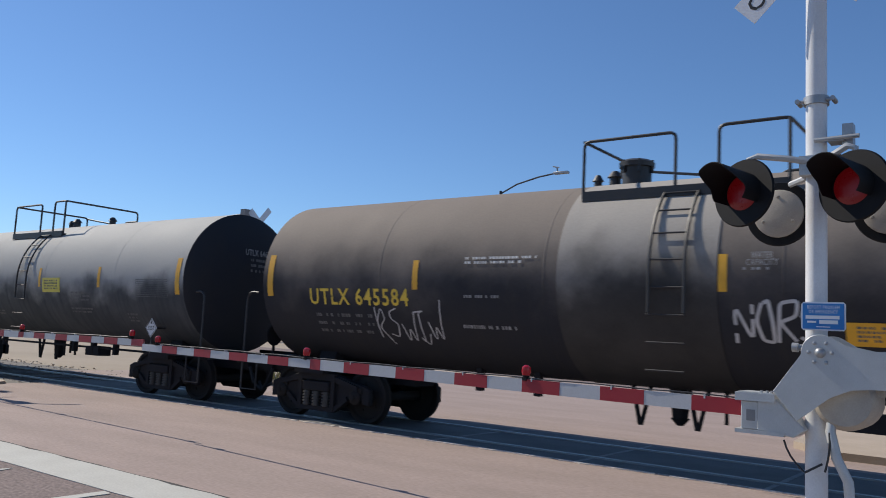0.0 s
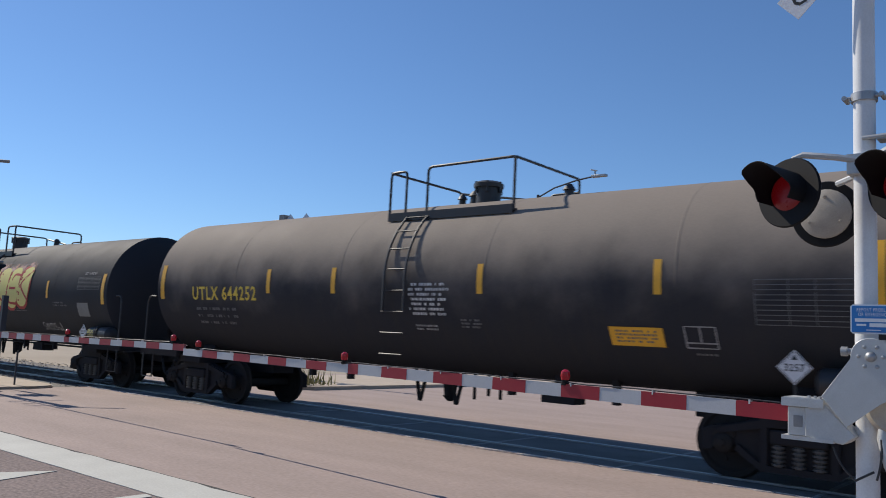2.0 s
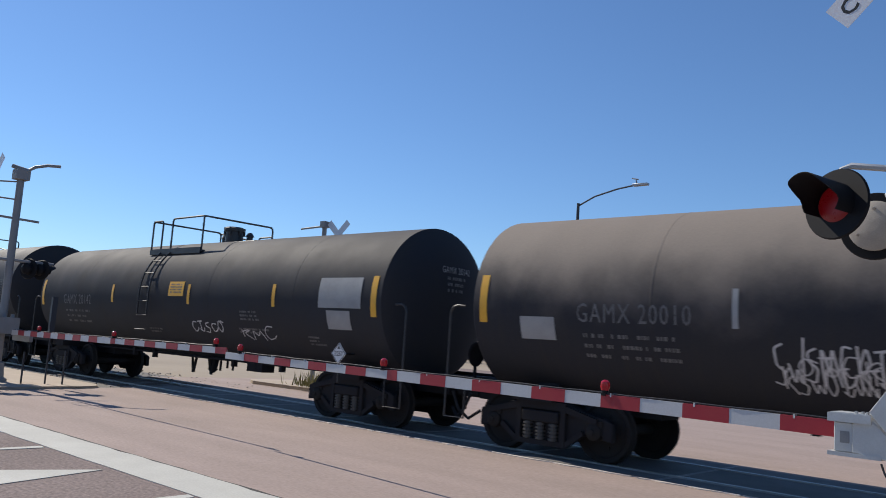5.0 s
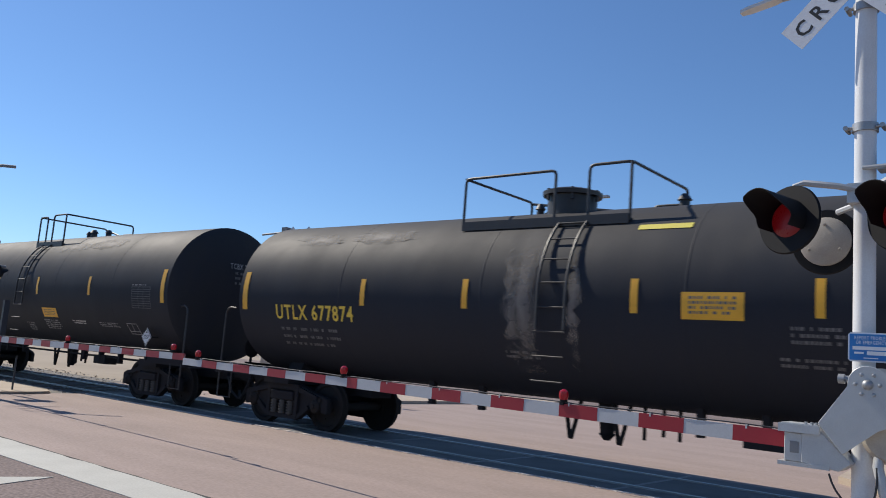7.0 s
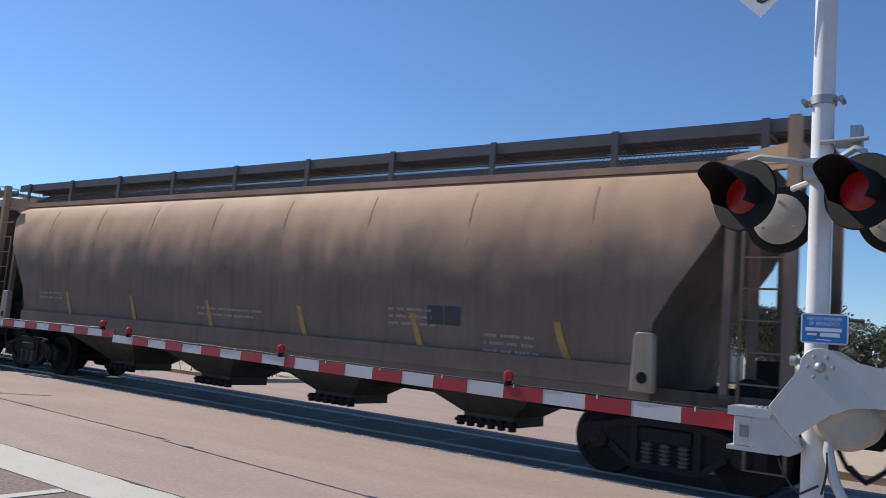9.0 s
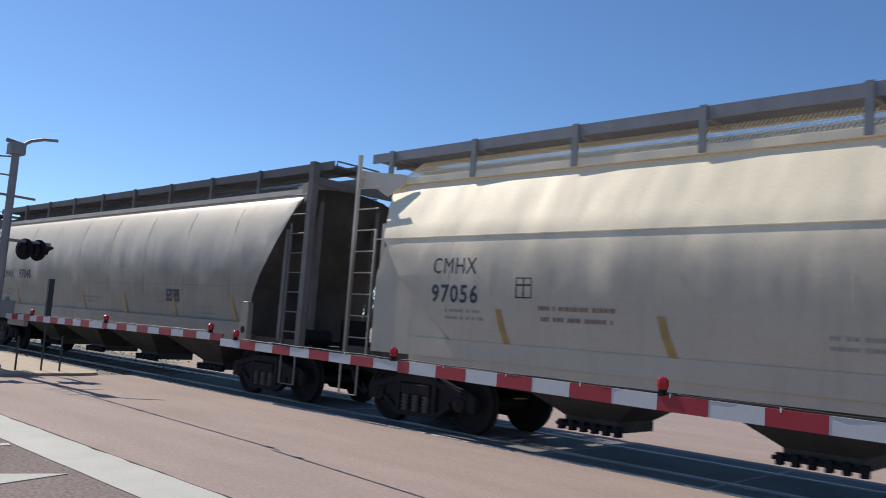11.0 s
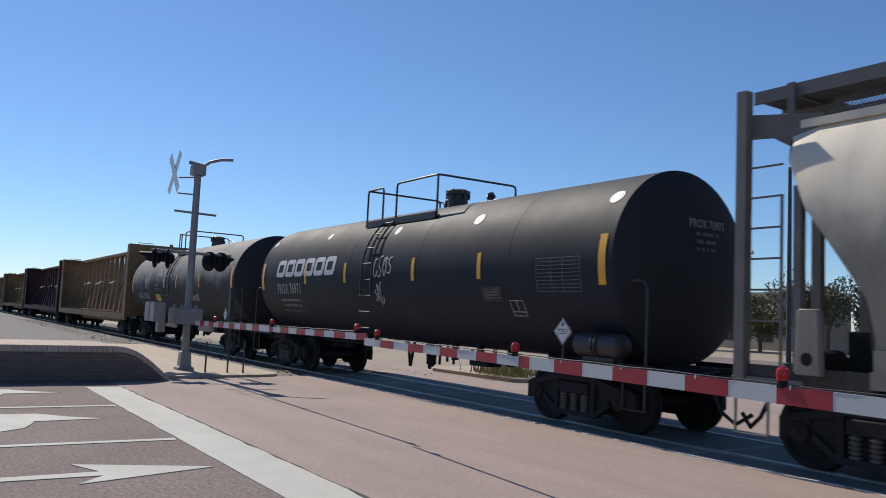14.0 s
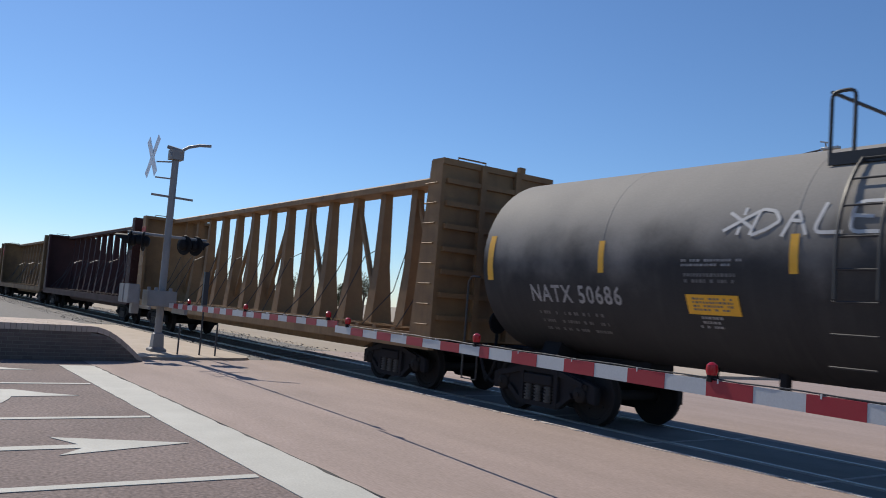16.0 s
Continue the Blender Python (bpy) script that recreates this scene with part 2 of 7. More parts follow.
M["graffiti_pink"] = material("pale pink spray paint", (0.62, 0.42, 0.36), 0.7, spots=(0.5, 0.22, 0.18), amount=0.6, scale=3)
ragged_edge(M["graffiti_pink"], 0.5, 0.9)
M["decal_grey"] = material("grey stencil patch", (0.2, 0.21, 0.21), 0.6, spots=(0.12, 0.12, 0.12), amount=0.5, scale=3)
M["notice_yellow"] = material("lemon notice decal", (0.72, 0.62, 0.1), 0.5, spots=(0.55, 0.45, 0.09), amount=0.4, scale=5)
M["hopper_letter"] = material("faded grey lettering", (0.3, 0.29, 0.27), 0.6, amount=0.4, scale=6)
M["stencil_brown"] = material("faded brown lettering", (0.2, 0.13, 0.1), 0.7, spots=(0.32, 0.26, 0.2), amount=0.5, scale=6)
M["decal_light"] = material("pale stencil patch", (0.32, 0.33, 0.33), 0.6, spots=(0.2, 0.2, 0.2), amount=0.5, scale=3)
M["placard"] = material("white placard", (0.72, 0.72, 0.72), 0.5, amount=0.2, scale=8, bump=0.025)
M["gate_white"] = material("white reflective sheeting", (0.47, 0.48, 0.5), 0.45, spots=(0.42, 0.42, 0.43), amount=0.35, scale=5, bump=0.025)
M["gate_red"] = material("red reflective sheeting", (0.29, 0.009, 0.022), 0.5, spots=(0.3, 0.03, 0.03), amount=0.35, scale=5, bump=0.025)
M["silver"] = material("aluminium paint", (0.52, 0.53, 0.53), 0.45, metal=0.25, spots=(0.36, 0.36, 0.35), amount=0.4, scale=5, fine=120, bump=0.025)
M["mast_white"] = material("white mast paint", (0.72, 0.73, 0.74), 0.4, spots=(0.5, 0.49, 0.47), amount=0.35, scale=3, streaks=0.2, bump=0.025)
M["mast_grey"] = material("dull grey mast paint", (0.25, 0.25, 0.255), 0.55, spots=(0.15, 0.15, 0.15), amount=0.4, scale=3, spec=0.3, bump=0.025)
M["galv"] = material("galvanised steel", (0.4, 0.41, 0.42), 0.45, metal=0.6, spots=(0.25, 0.25, 0.25), amount=0.4, scale=9, bump=0.025)
M["signal_black"] = material("flat black signal paint", (0.01, 0.01, 0.012), 0.6, spots=(0.02, 0.02, 0.02), amount=0.4, scale=6, spec=0.15, bump=0.025)
M["signal_cream"] = material("faded signal back", (0.42, 0.38, 0.32), 0.6, spots=(0.25, 0.22, 0.2), amount=0.5, scale=6)
M["lens_red"] = material("red signal lens", (0.07, 0.002, 0.006), 0.3, amount=0.3, scale=12, fine=160, bump=0.3, emit=(1.0, 0.02, 0.03), power=0.04)
M["lamp_red"] = material("red gate lamp", (0.32, 0.006, 0.016), 0.2, amount=0.2, emit=(1.0, 0.02, 0.03), power=0.02)
M["sign_blue"] = material("blue sign sheeting", (0.02, 0.19, 0.52), 0.4, amount=0.2, scale=8, bump=0.025)
M["sign_white"] = material("white sign sheeting", (0.75, 0.76, 0.78), 0.4, amount=0.15, scale=6, bump=0.025)
M["black_text"] = material("black sign lettering", (0.012, 0.012, 0.014), 0.5, amount=0.2)
M["concrete"] = material("pinkish crossing concrete", (0.345, 0.265, 0.234), 0.88, spots=(0.245, 0.195, 0.17), amount=0.6, scale=0.75, fine=24, bump=0.4, stretch=(0.45, 1.6, 1), grain=0.36)
M["panel"] = material("grey crossing panel concrete", (0.19, 0.178, 0.168), 0.85, spots=(0.11, 0.1, 0.095), amount=0.6, scale=0.8, fine=45, bump=0.25)
M["lip"] = material("pale worn concrete lip", (0.62, 0.56, 0.5), 0.85, spots=(0.4, 0.36, 0.32), amount=0.5, scale=2, fine=40, bump=0.3)
M["joint_dust"] = material("pale dusty panel joints", (0.36, 0.34, 0.32), 0.9, spots=(0.2, 0.19, 0.18), amount=0.6, scale=6, fine=50, bump=0.2)
M["asphalt"] = material("worn asphalt", (0.212, 0.165, 0.152), 0.92, spots=(0.15, 0.122, 0.112), amount=0.6, scale=0.5, fine=26, bump=0.9, grain=0.9, spec=0.3)
M["road_white"] = material("worn white road paint", (0.49, 0.485, 0.44), 0.8, spots=(0.38, 0.37, 0.335), amount=0.5, scale=1.4, fine=45, bump=0.3, grain=0.2)
M["seam"] = material("tar joint", (0.03, 0.028, 0.027), 0.8, amount=0.4)
M["rail_steel"] = material("worn rail head", (0.36, 0.36, 0.36), 0.45, metal=1.0, amount=0.3, scale=4)
M["rubber"] = material("black flangeway rubber", (0.02, 0.02, 0.022), 0.7, amount=0.4)
M["ballast"] = material("grey ballast", (0.2, 0.185, 0.17), 0.95, spots=(0.09, 0.085, 0.08), amount=0.8, scale=9, fine=40, bump=0.8)
M["earth"] = material("dry tan earth", (0.34, 0.28, 0.21), 0.95, spots=(0.24, 0.2, 0.15), amount=0.6, scale=0.12, fine=6, bump=0.4)
M["kerb"] = material("tan island concrete", (0.44, 0.36, 0.28), 0.85, spots=(0.32, 0.26, 0.2), amount=0.5, scale=1.5, fine=40, bump=0.3)
M["brick"] = material("brown brick", (0.15, 0.115, 0.1), 0.85, spots=(0.1, 0.08, 0.07), amount=0.5, scale=5, fine=60, bump=0.4, per_object=0.15)
M["cap"] = material("tan brick cap", (0.5, 0.4, 0.33), 0.85, spots=(0.38, 0.3, 0.24), amount=0.5, scale=3, fine=60, bump=0.3, per_object=0.1)
M["mortar"] = material("grey mortar", (0.22, 0.2, 0.18), 0.9, amount=0.4, scale=8)
M["leaf"] = material("dusty olive leaves", (0.1, 0.11, 0.06), 0.75, spots=(0.06, 0.062, 0.035), amount=0.7, scale=1.2, fine=10, bump=0.2)
M["leaf_dry"] = material("dry pale weeds", (0.3, 0.27, 0.12), 0.8, spots=(0.15, 0.16, 0.06), amount=0.7, scale=4, fine=20, bump=0.2)
M["bark"] = material("grey-brown bark", (0.12, 0.09, 0.07), 0.9, amount=0.5, scale=6)
M["pole_dark"] = material("dark bronze pole paint", (0.035, 0.04, 0.05), 0.5, amount=0.3, scale=3, bump=0.025)
M["wood_pole"] = material("weathered wood pole", (0.14, 0.1, 0.075), 0.9, amount=0.5, scale=4)
M["wall_white"] = material("white stucco", (0.66, 0.64, 0.6), 0.8, spots=(0.52, 0.5, 0.47), amount=0.4, scale=0.8, fine=30)
M["wall_tan"] = material("tan stucco", (0.42, 0.34, 0.27), 0.8, amount=0.4, scale=0.8, fine=30)
M["awning"] = material("red awning cloth", (0.38, 0.04, 0.04), 0.7, amount=0.3, scale=3)
M["glass"] = material("dark window glass", (0.02, 0.025, 0.03), 0.08, amount=0.2)
M["car_white"] = material("white car paint", (0.7, 0.7, 0.7), 0.25, amount=0.1)
M["tyre"] = material("black tyre", (0.015, 0.015, 0.015), 0.8, amount=0.3)


# ---------------------------------------------------------------- mesh helpers
def box(bm, x0, x1, y0, y1, z0, z1, m=None):
    vs = [bm.verts.new((x, y, z)) for x in (x0, x1) for y in (y0, y1) for z in (z0, z1)]
    for f in ((0, 1, 3, 2), (4, 6, 7, 5), (0, 4, 5, 1), (2, 3, 7, 6), (0, 2, 6, 4), (1, 5, 7, 3)):
        bm.faces.new([vs[i] for i in f])
    if m is not None:
        for v in vs:
            v.co = m @ v.co
    return vs


def prism(bm, pts, d):
    """A plate: the outline pts (3D, one plane) pushed by the vector d."""
    d = Vector(d)
    a = [bm.verts.new(p) for p in pts]
    b = [bm.verts.new(Vector(p) + d) for p in pts]
    bm.faces.new(a[::-1])
    bm.faces.new(b)
    for i in range(len(a)):
        j = (i + 1) % len(a)
        bm.faces.new((a[i], a[j], b[j], b[i]))


def rings(bm, loops, cap=True, closed=True):
    """Joins loops of points of equal length into a skin."""
    vs = [[bm.verts.new(p) for p in loop] for loop in loops]
    n = len(vs[0])
    for a, b in zip(vs, vs[1:]):
        for i in range(n if closed else n - 1):
            j = (i + 1) % n
            bm.faces.new((a[i], a[j], b[j], b[i]))
    if cap:
        bm.faces.new(vs[0][::-1])
        bm.faces.new(vs[-1])


def rod(bm, p, q, r, r2=None, seg=10):
    p, q = Vector(p), Vector(q)
    w = (q - p).normalized()
    u = w.orthogonal().normalized()
    v = w.cross(u)
    r2 = r if r2 is None else r2
    rings(bm, [[c + rad * (u * math.cos(a) + v * math.sin(a)) for a in (2 * math.pi * k / seg for k in range(seg))]
               for c, rad in ((p, r), (q, r2))])


def pipe(bm, pts, r, seg=7):
    """A bent pipe through the points."""
    pts = [Vector(p) for p in pts]
    loops, side = [], None
    for i, p in enumerate(pts):
        w = (pts[min(i + 1, len(pts) - 1)] - pts[max(i - 1, 0)]).normalized()
        side = w.orthogonal().normalized() if side is None else (side - w * side.dot(w)).normalized()
        v = w.cross(side)
        loops.append([p + r * (side * math.cos(a) + v * math.sin(a)) for a in (2 * math.pi * k / seg for k in range(seg))])
    rings(bm, loops)


def bend(p, q, s, r=0.12, n=4):
    """Points of a rounded corner at q between p and s."""
    p, q, s = Vector(p), Vector(q), Vector(s)
    a, b = q + (p - q).normalized() * r, q + (s - q).normalized() * r
    return [a * (1 - t) ** 2 + q * 2 * t * (1 - t) + b * t * t for t in (k / n for k in range(n + 1))]


def lathe(bm, prof, axis="x", seg=32, m=None):
    """Spins (along, radius) points round an axis."""
    loops = []
    for s, r in prof:
        loop = []
        for k in range(seg):
            a = 2 * math.pi * k / seg
            c, d = r * math.cos(a), r * math.sin(a)
            p = Vector({"x": (s, c, d), "y": (d, s, c), "z": (c, d, s)}[axis])
            loop.append(m @ p if m is not None else p)
        loops.append(loop)
    rings(bm, loops)


def link_mesh(name, bm, mat, smooth=40):
    bmesh.ops.recalc_face_normals(bm, faces=bm.faces)
    me = bpy.data.meshes.new(name)
    bm.to_mesh(me)
    bm.free()
    for one in (mat if isinstance(mat, (list, tuple)) else [mat]):
        me.materials.append(one)
    if smooth:
        me.shade_smooth()
        me.set_sharp_from_angle(angle=radians(smooth))
    return me


def part(name, bm, mat, parent=None, label="", at=None, smooth=40):
    ob = new(name, link_mesh(name, bm, mat, smooth))
    if parent is not None:
        ob.parent = parent
    if at is not None:
        ob.matrix_basis = at
    return tagged(ob, label) if label else ob


def thing(name, label, category, group="", kind="", at=None):
    ob = new(name)
    ob.empty_display_size = 0.3
    if at is not None:
        ob.matrix_basis = at
    return tagged(ob, label, category, group, kind)


def glyphs(text, size, width=None, space=1.15):
    """The built-in font's outline of a text as vertices and faces, base line at 0, from x = 0."""
    cu = bpy.data.curves.new("text", "FONT")
    cu.body, cu.size, cu.resolution_u, cu.offset = text, size, 2, 0.0 if "M" in text else size * 0.018
    cu.space_character = space
    ob = bpy.data.objects.new("text", cu)
    scene.collection.objects.link(ob)
    me = bpy.data.meshes.new_from_object(ob.evaluated_get(bpy.context.evaluated_depsgraph_get()))
    pts, faces = [v.co.copy() for v in me.vertices], [tuple(p.vertices) for p in me.polygons]
    bpy.data.objects.remove(ob)
    bpy.data.curves.remove(cu)
    bpy.data.meshes.remove(me)
    if width and pts:
        k = width / max(p.x for p in pts)
        for p in pts:
            p.x *= k
    return pts, faces


def split_words(pts, faces):
    """Parts a line of two words at its widest gap."""
    xs = sorted(p.x for p in pts)
    gap = max(zip(xs, xs[1:]), key=lambda q: q[1] - q[0])
    cut = (gap[0] + gap[1]) / 2
    return [("reporting_mark", [f for f in faces if pts[f[0]].x < cut]), ("car_number", [f for f in faces if pts[f[0]].x >= cut])]


def lay(pts, faces, place):
    """A bmesh of flat points laid on a surface by place(x, y)."""
    bm = bmesh.new()
    used_pts = {i for f in faces for i in f}
    vs = [bm.verts.new(place(p[0], p[1])) if i in used_pts else None for i, p in enumerate(pts)]
    for f in faces:
        try:
            bm.faces.new([vs[i] for i in f])
        except ValueError:
            pass
    return bm


def ribbon(lines, width):
    """Flat strokes of one width along polylines, each one strip."""
    pts, faces = [], []
    for line in lines:
        fine = []
        for a, b in zip(line, line[1:]):
            a, b = Vector((*a, 0)), Vector((*b, 0))
            steps = max(1, int((b - a).length / 0.2))
            fine += [a.lerp(b, k / steps) for k in range(steps)]
        fine.append(Vector((*line[-1], 0)))
        start = len(pts)
        for k, p in enumerate(fine):
            d = fine[min(k + 1, len(fine) - 1)] - fine[max(k - 1, 0)]
            if d.length < 1e-6:
                d = Vector((1, 0, 0))
            s = Vector((-d.y, d.x, 0)).normalized() * width / 2
            pts += [p - s, p + s]
        for k in range(len(fine) - 1):
            i = start + 2 * k
            faces.append((i, i + 2, i + 3, i + 1))
    return pts, faces


def panel_pts(x0, x1, y0, y1, n=6):
    """A rectangle cut into n rows, to be bent round a shell."""
    pts, faces = [], []
    for k in range(n + 1):
        y = y0 + (y1 - y0) * k / n
        pts += [Vector((x0, y, 0)), Vector((x1, y, 0))]
    for k in range(n):
        faces.append((2 * k, 2 * k + 1, 2 * k + 3, 2 * k + 2))
    return pts, faces


def scrawl(rng, x0, x1, y0, y1, letters):
    """Quick angular strokes like a sprayed tag, no letters."""
    lines, w, h, last = [], (x1 - x0) / letters, y1 - y0, -1
    for k in range(letters):
        x, low = x0 + k * w, y0 + rng.uniform(-0.1, 0.12) * h
        high = y1 + rng.uniform(-0.25, 0.15) * h
        kind = rng.choice([q for q in range(7) if q != last])
        last = kind
        if kind == 4:
            raw = [(0.8, low + 0.7 * h), (0.4, high), (0.1, low + 0.5 * h), (0.45, low), (0.85, low + 0.4 * h), (0.6, high), (1.05, high - 0.2 * h)]
        elif kind == 5:
            raw = [(0.85, high), (0.3, high - 0.1 * h), (0.35, low + 0.55 * h), (0.85, low + 0.4 * h), (0.6, low), (0.05, low + 0.1 * h)]
        elif kind == 6:
            raw = [(0.1, high), (0.9, high + 0.05 * h), (0.5, high), (0.45, low), (0.2, low + 0.2 * h), (0.7, low - 0.1 * h), (1.0, low + 0.3 * h)]
        elif kind == 0:
            raw = [(0.1, low), (0.15, high), (0.55, low + 0.3 * h), (0.8, high), (1.1, low)]
        elif kind == 1:
            raw = [(0.9, high), (0.4, high + 0.05 * h), (0.15, low + 0.5 * h), (0.4, low), (0.85, low + 0.15 * h), (1.05, low + 0.4 * h)]
        elif kind == 2:
            raw = [(0.2, high), (0.25, low), (0.2, low + 0.6 * h), (0.7, high), (0.9, low + 0.7 * h), (0.35, low + 0.45 * h), (1.0, low - 0.1 * h)]
        else:
            raw = [(0.1, low + 0.6 * h), (0.35, low), (0.6, low + 0.55 * h), (0.85, low), (1.15, high + 0.1 * h)]
        raw = [Vector((x + a * w, b, 0)) for a, b in raw]
        line = [raw[0].to_2d()]
        for a, b, c in zip(raw, raw[1:], raw[2:]):
            line += [q.to_2d() for q in bend(a, b, c, min((b - a).length, (c - b).length) * 0.35, 3)]
        lines.append([tuple(p) for p in line + [raw[-1].to_2d()]])
    return lines


STROKES = {"A": "00 16 30/13 23", "C": "35 16 03 10 31", "D": "00 06 25 33 21 00", "E": "36 06 00 30/03 23", "K": "06 00/36 03 30", "L": "06 00 30", "N": "00 06 30 36",
           "O": "16 03 10 30 33 26 16", "P": "00 06 36 34 03", "R": "00 06 36 34 03 30", "S": "35 16 04 32 20 01", "T": "06 46/26 20", "U": "06 01 20 31 36", "*": "01 45/05 41/26 20", " ": ""}


def sprayed(word, x0, h0, size, width, seed=0):
    """The strokes of a word as a quick hand would spray them."""
    r = random.Random(seed)
    lines, step = [], width / len(word)
    for k, letter in enumerate(word):
        drop, lean = r.uniform(-0.08, 0.08) * size, r.uniform(0.05, 0.25)
        for stroke in STROKES[letter].split("/"):
            raw = [Vector((x0 + step * (k + 0.26 * int(p[0]) + lean * int(p[1]) / 6 + r.uniform(-0.05, 0.05)), h0 + drop + size * int(p[1]) / 6 + r.uniform(-0.04, 0.04) * size, 0)) for p in stroke.split()]
            if len(raw) < 2:
                continue
            line = [raw[0].to_2d()]
            for a, b, c in zip(raw, raw[1:], raw[2:]):
                line += [q.to_2d() for q in bend(a, b, c, min((b - a).length, (c - b).length) * 0.3, 3)]
            lines.append([tuple(p) for p in line + [raw[-1].to_2d()]])
    return lines


# ---------------------------------------------------------------- ground
def ragged_strip(x0, x1, y0, y1, r):
    """A strip with one straight and one broken edge, just above the ground."""
    n = max(3, int((x1 - x0) / 0.16))
    return [(x0, y1, 0.001), (x1, y1, 0.001)][::-1] + [(x0 + (x1 - x0) * k / n, y0 + r.uniform(-0.03, 0.035), 0.001) for k in range(n + 1)]


def slab(name, x0, x1, y0, y1, z0, z1, mat, label):
    bm = bmesh.new()
    box(bm, x0, x1, y0, y1, z0, z1)
    return tagged(part(name, bm, mat, smooth=0), label, name.split("_")[0], kind="structure")


bm = bmesh.new()
S = 2500
vs = [bm.verts.new(p) for p in ((-S, -S, -0.06), (S, -S, -0.06), (S, S, -0.06), (-S, S, -0.06))]
bm.faces.new(vs)
tagged(part("ground", bm, M["earth"], smooth=0), "dry tan earth reaching to the horizon", "ground", kind="structure")
slab("road_near", -45, 14, -40, 4.49, -0.2, -0.004, M["asphalt"], "worn grey asphalt road before the stop line")
slab("pavement_crossing", -19.6, 14, 4.494, 9.62, -0.2, 0.0, M["concrete"], "pinkish broom-finished concrete apron before the rails")
slab("pavement_far", -24, 14, 12.42, 30, -0.2, 0.0, M["concrete"], "pinkish concrete road beyond the rails")
slab("road_cross", -130, 80, 30.004, 44, -0.2, -0.004, M["asphalt"], "asphalt street running beside the railway")
# ballast bed beside the road, and the crossing panels between the rails
slab("ballast_bed", -400, -19.604, 8.6, 13.6, -0.2, -0.03, M["ballast"], "grey crushed stone under the rails")
slab("ballast_shoulder", -400, -24.0, -14, 8.596, -0.2, -0.034, M["ballast"], "grey gravel ground beside the railway")
slab("ballast_bed", 14.004, 60, 8.6, 13.6, -0.2, -0.03, M["ballast"], "grey crushed stone under the rails")
crossing = thing("crossing_surface", "grey concrete track panels set between rails, in shade", "crossing", kind="structure", at=pose(0, AXIS, 0))
for k in range(13):
    for y0, y1 in ((-1.36, -0.85), (-0.66, 0.66), (0.85, 1.4)):
        bm = bmesh.new()
        box(bm, -1.235, 1.235, y0, y1, -0.2, 0.005)
        bmesh.ops.bevel(bm, geom=[e for e in bm.edges if all(v.co.z > 0 for v in e.verts)], offset=0.008, segments=1, affect="EDGES")
        part("panel", bm, M["panel"], crossing, at=pose(-18.87 + k * 2.54, 0, 0), smooth=0)
        bm = bmesh.new()
        box(bm, -0.034, 0.034, y0 + 0.01, y1 - 0.01, -0.2, 0.007)
        part("panel_joint", bm, M["joint_dust"], crossing, "dusty joint between panels" if k == 0 else "", at=pose(-17.6 + k * 2.54, 0, 0), smooth=0)
for side in (-1, 1):
    c = side * 0.7525
    bm = bmesh.new()
    box(bm, -400, 60, c - 0.036, c + 0.036, -0.16, RAIL_TOP)
    box(bm, -400, 60, c - 0.07, c + 0.07, -0.2, -0.15)
    part("rail", bm, M["rail_steel"], crossing, "worn steel rail with a bright head", smooth=0)
    for gap in (-0.066, 0.066):
        bm = bmesh.new()
        box(bm, -19.5, 14, c + gap - 0.024, c + gap + 0.024, -0.2, -0.012)
        part("flangeway", bm, M["rubber"], crossing, "black rubber flangeway filler", smooth=0)
        bm = bmesh.new()
        q = c + gap * 1.46
        box(bm, -19.5, 14, q - 0.011, q + 0.011, -0.2, 0.011)
        part("panel_angle", bm, M["joint_dust"], crossing, "bare steel angle along the panel", smooth=0)
bm = bmesh.new()
box(bm, -19.6, 14, -1.379, -1.363, -0.2, 0.012)
part("edge_strip", bm, M["galv"], crossing, "bare steel edge strip", smooth=0)
rng = random.Random(5)
x = -19.5
while x < 3.5:
    run = rng.uniform(0.5, 2.6)
    bm = bmesh.new()
    prism(bm, ragged_strip(x, x + run, 9.555, 9.612, rng), (0, 0, 0.012))
    tagged(part("pavement_lip", bm, M["lip"], smooth=0), "pale chipped concrete lip beside the track panels", "pavement", kind="structure")
    x += run + rng.uniform(0.03, 0.25)
bm = bmesh.new()
for k in range(330):
    x = -19.9 - k * 0.56
    box(bm, x - 0.11, x + 0.11, -1.3, 1.3, -0.12, -0.015)
tagged(part("railway_sleepers", bm, M["wood_pole"], smooth=0, at=pose(0, AXIS, 0)), "dark timber sleepers bedded in crushed stone", "sleepers", kind="stuff")
bm = bmesh.new()
for k in range(5200):
    x, y, r = rng.uniform(-75, -19.7), rng.uniform(7.9, 14.1), rng.uniform(0.025, 0.06)
    if y < 9.0 and x > -24:
        continue
    p = [Vector((x + rng.uniform(-r, r), y + rng.uniform(-r, r), -0.03 + rng.uniform(0, r))) for _ in range(4)]
    q = [bm.verts.new(v) for v in p]
    for f in ((0, 1, 2), (0, 2, 3), (0, 3, 1), (1, 3, 2)):
        bm.faces.new([q[i] for i in f])
tagged(part("ballast_stones", bm, M["ballast"], smooth=0), "loose crushed stones beside the rails", "stones", kind="stuff")

# painted markings, worn at the edges
def marking(name, outline, label, z=0.004, mat="road_white"):
    bm = bmesh.new()
    prism(bm, [(x, y, -0.002) for x, y in outline], (0, 0, z + 0.002))
    return tagged(part(name, bm, M[mat], smooth=0), label, "road marking", kind="structure")


def ragged(x0, x1, y, amp, seed, n=70):
    r = random.Random(seed)
    return [(x0 + (x1 - x0) * k / n, y + r.uniform(-amp, amp)) for k in range(n + 1)]


marking("stop_line", ragged(-17.1, 3.5, 3.83, 0.008, 1) + ragged(3.5, -17.1, 4.475, 0.022, 2), "worn white stop line across the lanes")
